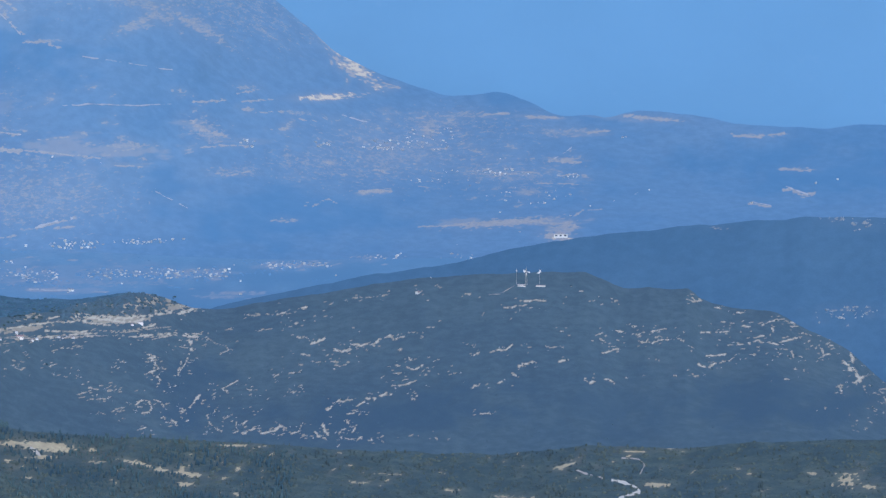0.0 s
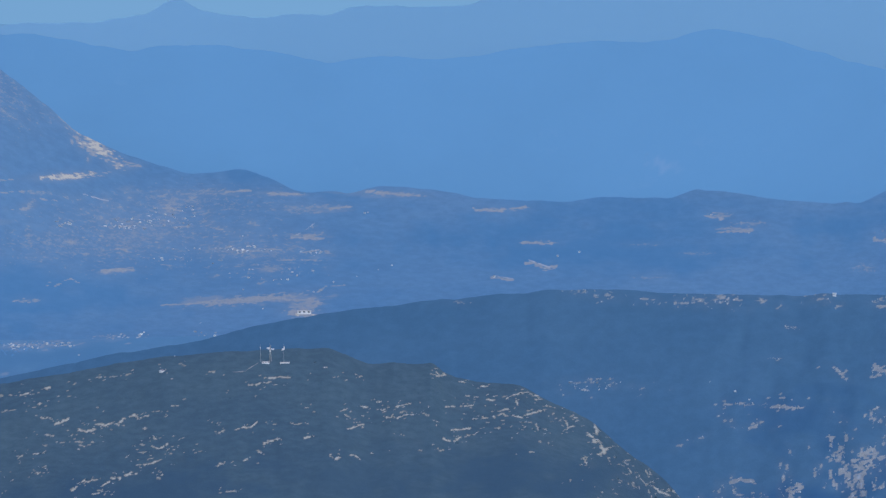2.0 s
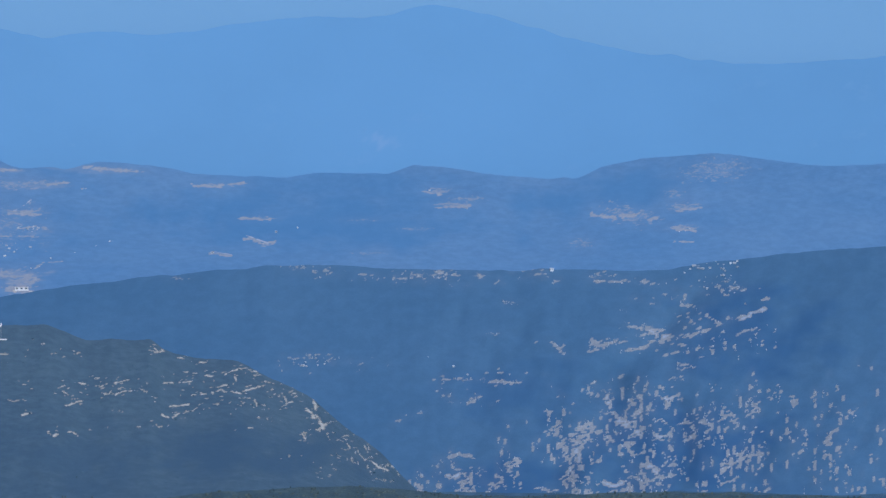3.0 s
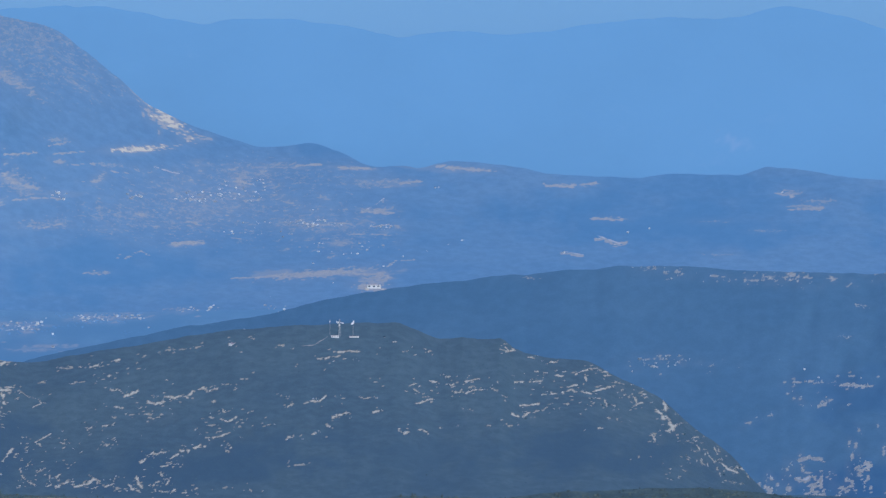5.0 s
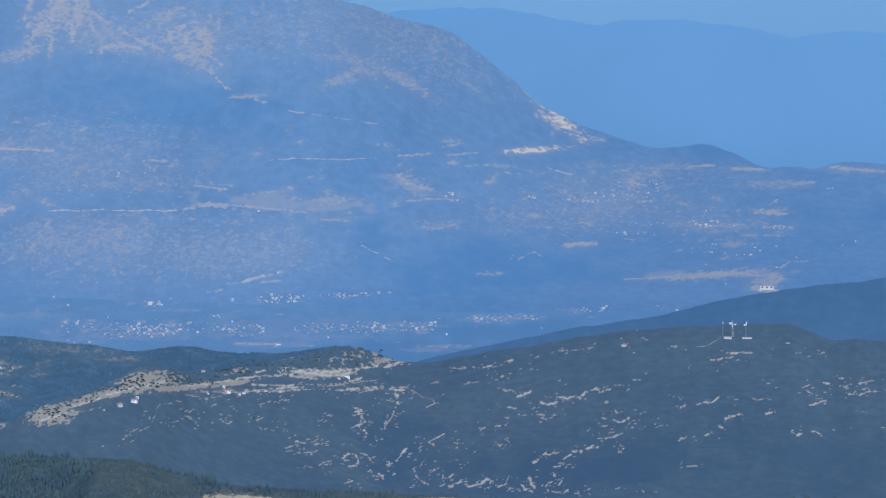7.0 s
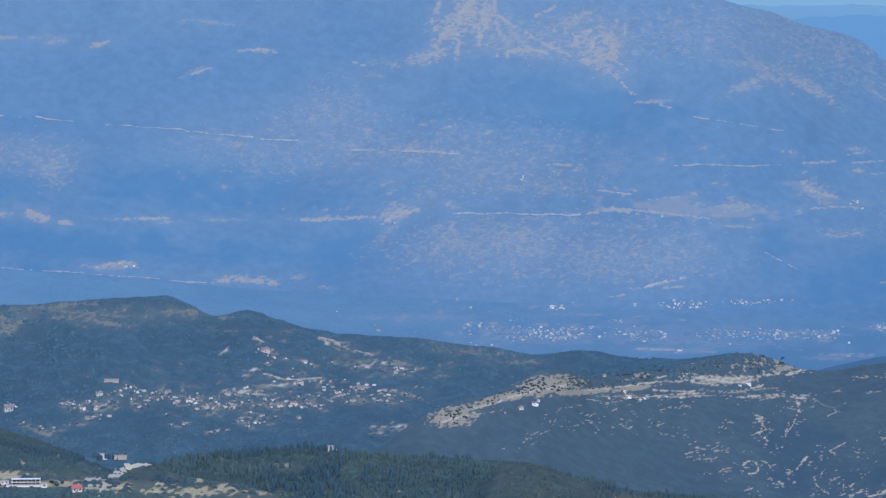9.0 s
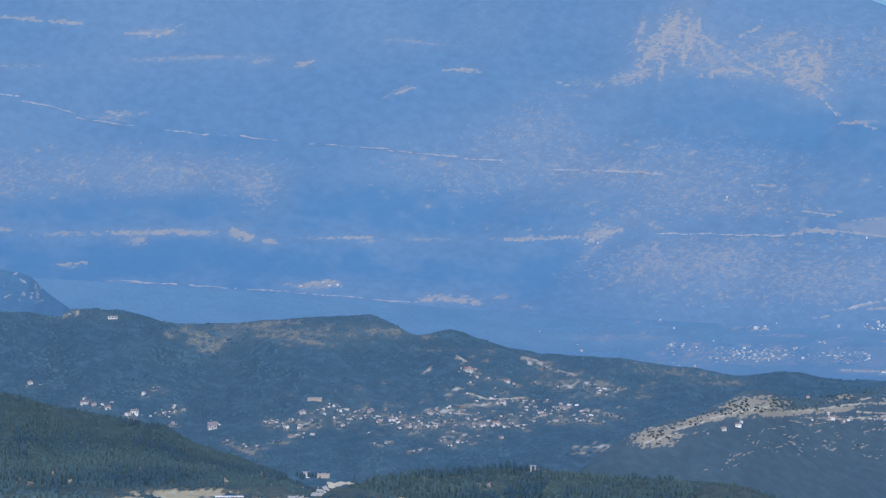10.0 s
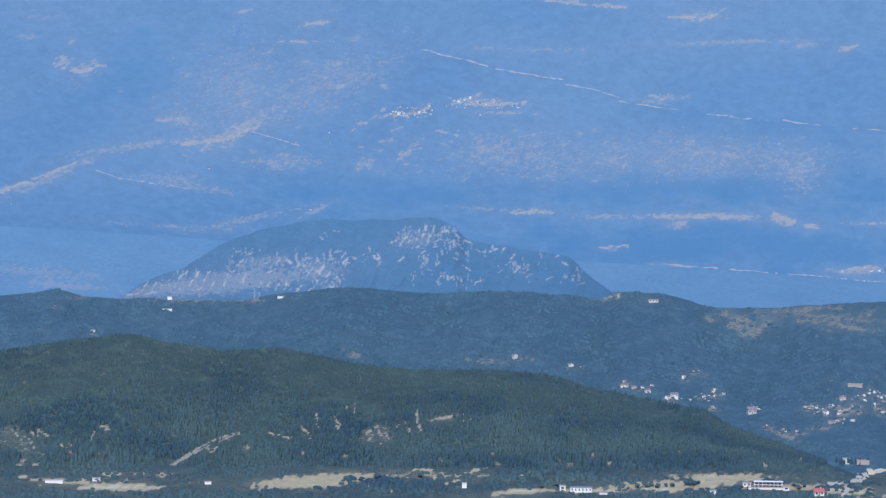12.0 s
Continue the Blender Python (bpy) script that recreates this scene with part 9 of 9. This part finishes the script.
hamlet(village_hill, -359, 701, 70, 12, 10, 540)
hamlet(village_hill, -465, 731, 50, 14, 8, 545)
hamlet(village_hill, -224, 685, 40, 20, 6, 550)
hamlet(village_hill, -204, 635, 30, 10, 5, 555)
hamlet(village_hill, -435, 606, 30, 20, 6, 560)
hamlet(village_hill, -726, 721, 40, 10, 4, 565)
hamlet(village_hill, -626, 686, 60, 20, 8, 570)
hamlet(village_hill, -985, 685, 60, 20, 6, 575)
hamlet(village_hill, -886, 701, 40, 14, 5, 580)


# kits that stand nowhere yet go
for kit in NEAR_KITS + FAR_KITS:
    if kit not in taken:
        raise ValueError("a kind of house has no place")


def radio_mast(slope, u, v, tall, legs, label, dishes=(), spread=0.7):
    """A lattice mast with drums and panels at its head."""
    hub = tagged(new("radio_mast"), label, "mast", "masts on the hilltop")
    hub.matrix_basis = Matrix.LocRotScale(Vector(slope.at(u, v)), Euler((0, 0, -(u - 784) / F)), None)
    foot = [(spread * math.cos(a), spread * math.sin(a)) for a in (0.3 + 2 * math.pi * i / legs for i in range(legs))] if legs > 1 else [(0, 0)]
    for x, y in foot:
        part("leg", rod((x, y, -0.8), (0.3 * x, 0.3 * y, tall), 0.13), steel, hub)
    if legs > 1:
        for k in range(7):
            z0, z1 = tall * k / 7, tall * (k + 1) / 7
            f0, f1 = 1 - 0.7 * k / 7, 1 - 0.7 * (k + 1) / 7
            for i in range(legs):
                a, b = foot[i], foot[(i + 1) % legs]
                part("brace", rod((a[0] * f0, a[1] * f0, z0), (b[0] * f1, b[1] * f1, z1), 0.045, 4), steel, hub)
    for x, z, wide, high in dishes:
        panel = part("antenna_panel", plain_box(x, -0.4, tall * z, wide, 0.3, high), white_paint, hub, "white antenna panel")
        part("bracket", rod((0, 0, tall * z), (x, -0.2, tall * z), 0.08, 4), steel, panel)
    part("tip", rod((0, 0, tall), (0, 0, tall + 1.4), 0.06, 4), steel, hub)
    return hub


def hut(slope, u, v, w, d, h, label, name="equipment_hut", openings=0, mat=None, roof_mat=None, band=0.45):
    """A flat-roofed block with a slab roof and a row of openings."""
    hub = tagged(new(name), label, "building")
    p = Vector(slope.at(u, v))
    hub.matrix_basis = Matrix.LocRotScale(p, Euler((0, 0, -(u - 784) / F)), None)
    part("wall", plain_box(0, 0, h / 2 - 0.8, w, d, h + 1.6), mat or white_paint, hub)
    part("roof", plain_box(0, 0, h + 0.08, w + 0.5, d + 0.5, 0.16), roof_mat or concrete, hub, "flat roof slab")
    for i in range(openings):
        x = (i + 0.5) / openings * w - w / 2
        part("window", plain_box(x, -d / 2 - 0.03, h * 0.58, band * w / openings, 0.1, h * 0.45), dark_glass, hub, "dark window opening")
    return hub


red_tiles = paint("red_tiles", (0.34, 0.075, 0.035), (0.33, 0.08, 0.04))


def red_house(slope, u, v, w, d, h, rise, label, name, cover):
    hub = tagged(new(name), label, "house")
    hub.matrix_basis = Matrix.LocRotScale(Vector(slope.at(u, v)), Euler((0, 0, 0.25 - (u - 784) / F)), None)
    part("wall", gable(w, d, h, rise, 1.6), plaster, hub)
    for side in (-1, 1):
        part("roof", roof_slab(w, d, h, rise, side, 0.35, 0.18), cover, hub, "tiled roof slope")
    for x in (-w * 0.28, w * 0.28):
        part("window", plain_box(x, -d / 2 - 0.03, h * 0.6, 0.9, 0.1, 1.0), dark_glass, hub, "dark glazed window")
    part("door", plain_box(0, -d / 2 - 0.03, 0.8, 0.8, 0.1, 1.6), wood_door, hub, "brown wooden door")
    part("chimney", plain_box(w * 0.25, d * 0.15, h + rise, 0.4, 0.4, 1.2), plaster, hub)
    return hub


def slab_building(slope, u, v, w, d, h):
    """Two open storeys between thin pale slabs, with posts and a dark window band."""
    hub = tagged(new("long_building"), "long two-storey concrete building with dark window bands", "building")
    hub.matrix_basis = Matrix.LocRotScale(Vector(slope.at(u, v)), Euler((0, 0, -(u - 784) / F)), None)
    part("wall", plain_box(0, 0.3, h / 2 - 0.8, w - 0.8, d - 1.0, h + 1.6), concrete, hub)
    for z in (0.1, h * 0.52, h):
        part("slab", plain_box(0, 0, z, w + 0.4, d, 0.2), white_paint, hub, "thin white floor slab")
    for k in range(2):
        for i in range(7):
            x = (i + 0.5) / 7 * (w - 1.0) - (w - 1.0) / 2
            part("window", plain_box(x, 0.8 - d / 2, h * (0.30 + 0.48 * k), 1.78, 0.1, h * 0.36), dark_glass, hub, "dark window band")
    for i in range(8):
        part("post", plain_box(i / 7 * (w - 0.6) - (w - 0.6) / 2, 0.25 - d / 2, h / 2, 0.12, 0.12, h), white_paint, hub)
    return hub


radio_mast(antenna_hill, 1108, 588, 11.5, 3, "grey lattice radio mast with white panels on the hilltop", [(-1.9, 0.86, 0.45, 1.2), (-1.15, 0.82, 0.5, 1.5), (-0.6, 0.84, 0.4, 1.3), (0.0, 0.66, 0.7, 1.5), (0.9, 0.80, 0.5, 0.7), (2.2, 0.78, 1.1, 0.8)], 1.0)
radio_mast(antenna_hill, 1091, 588, 10.6, 1, "thin grey radio pole on the hilltop", [(0.0, 0.95, 0.5, 1.0)])
radio_mast(antenna_hill, 1132, 589, 11.0, 1, "thin pole with a cluster of white panels", [(-1.0, 0.80, 0.9, 0.8), (-0.2, 0.84, 1.3, 1.0), (0.35, 0.93, 0.8, 1.5)], 0.3)
hut(antenna_hill, 1100, 590, 5.2, 2.0, 1.0, "low white equipment hut under the masts", openings=3)
hut(antenna_hill, 1134, 590, 6.5, 1.6, 0.5, "long low white equipment shed on the hilltop")
slab_building(near_flat, -857, 840, 14.5, 5.0, 3.2)
hut(near_flat, -859, 843, 19.0, 2.0, 1.0, "low white terrace wall below the long building", "terrace_wall", 0)
hut(near_flat, -895, 838, 4.2, 3.0, 1.7, "small white block beside the long building", "white_block", 2)
hut(near_flat, -1189, 852, 11.0, 4.0, 2.4, "white farm building with arched openings", "farm_building", 6, plaster, far_tiles, 0.3)
hut(near_flat, -1222, 850, 3.0, 3.0, 2.6, "small white outbuilding beside the farm", "outbuilding", 1)
hut(near_flat, -1139, 855, 10.0, 3.0, 1.0, "low white farm shed", "farm_shed", 0, plaster)
hut(near_flat, -955, 852, 3.2, 3.0, 1.6, "small white shed at the dry field", "shed", 1)
hut(near_flat, -825, 844, 3.0, 2.6, 1.8, "small white hut below the long building", "white_hut", 1)
hut(near_flat, -1397, 847, 2.4, 2.0, 2.6, "small white kiosk between the fields", "kiosk", 0)
hut(near_flat, -1853, 842, 3.4, 2.4, 1.3, "small white shed beside the bare field", "shed", 0)
hut(near_flat, -2126, 839, 9.0, 3.0, 1.4, "long white greenhouse at the field edge", "greenhouse", 0)
hut(near_flat, -2051, 836, 4.0, 3.0, 1.4, "white shed at the field edge", "shed", 1)
hut(pine_hill, -721, 791, 4.2, 3.0, 1.7, "white house at the edge of the pine wood", "white_house", 0, plaster)
hut(near_flat, -690, 791, 6.5, 2.0, 0.8, "pale retaining wall beside the road", "retaining_wall", 0, concrete)
hut(spur, -317, 782, 3.0, 3.0, 3.0, "pale hut among the pines", "forest_hut", 1, plaster)
hut(village_hill, -1926, 534, 7.0, 2.0, 0.4, "long white shed on the ridge", "long_shed", 0)
hut(village_hill, -1922, 513, 3.2, 2.0, 0.5, "white shed on the ridge", "ridge_shed", 0)
hut(village_hill, -1725, 513, 5.0, 2.5, 1.2, "white house on the ridge", "ridge_house", 0)
hut(village_hill, -1064, 515, 7.0, 3.0, 1.6, "pale flat-roofed building on the hilltop", "hilltop_building", 3, plaster)
hut(village_hill, -706, 657, 10.0, 4.0, 0.9, "long pale hall in the village", "village_hall", 0, concrete)
hut(mountain, 1169, 503, 13.0, 4.0, 3.0, "white quarry building with dark openings", "quarry_building", 3, far_plaster)
red_house(near_flat, -768, 852, 5.0, 3.8, 2.0, 1.5, "white house with a bright red roof at the road", "red_roofed_house", red_tiles)
red_house(village_hill, -888, 710, 6.0, 4.2, 3.0, 1.7, "large white house with a brown tiled roof above the village", "large_house", tiles)
far_house(antenna_hill, 240, 685, 8)
far_house(antenna_hill, 279, 682, 7)
far_house(antenna_hill, 293, 680, 9)
far_house(antenna_hill, 305, 681, 6)
far_house(antenna_hill, 205, 675, 6)
far_house(antenna_hill, 52, 692, 6)
hut(antenna_hill, 423, 658, 4.4, 2.0, 0.9, "low white building on the bare strip", "long_shed", 0, white_paint)


def garden_trees():
    """Trees close round the village houses, in front of their walls and behind their roofs."""
    rng = np.random.default_rng(97)
    us, vs = [], []
    for u, v, px in gardens:
        n = rng.integers(3, 7)
        us.append(u + px * rng.uniform(-1.1, 1.1, n))
        vs.append(v + rng.uniform(0.5, 4.5, n) * np.where(rng.random(n) < 0.7, 1, -1.6))
    p = village_hill.at(np.concatenate(us), np.concatenate(vs))
    growth("garden_trees", DOMES, p, rng.uniform(1.0, 2.1, len(p)), garden_leaf, "dark garden trees between the village houses", "trees", 98)


garden_leaf = leaf_paint("garden_leaves", (0.044, 0.056, 0.058), (0.080, 0.088, 0.078), stand_size=20, lone=0.5, speck=0.15)
garden_trees()
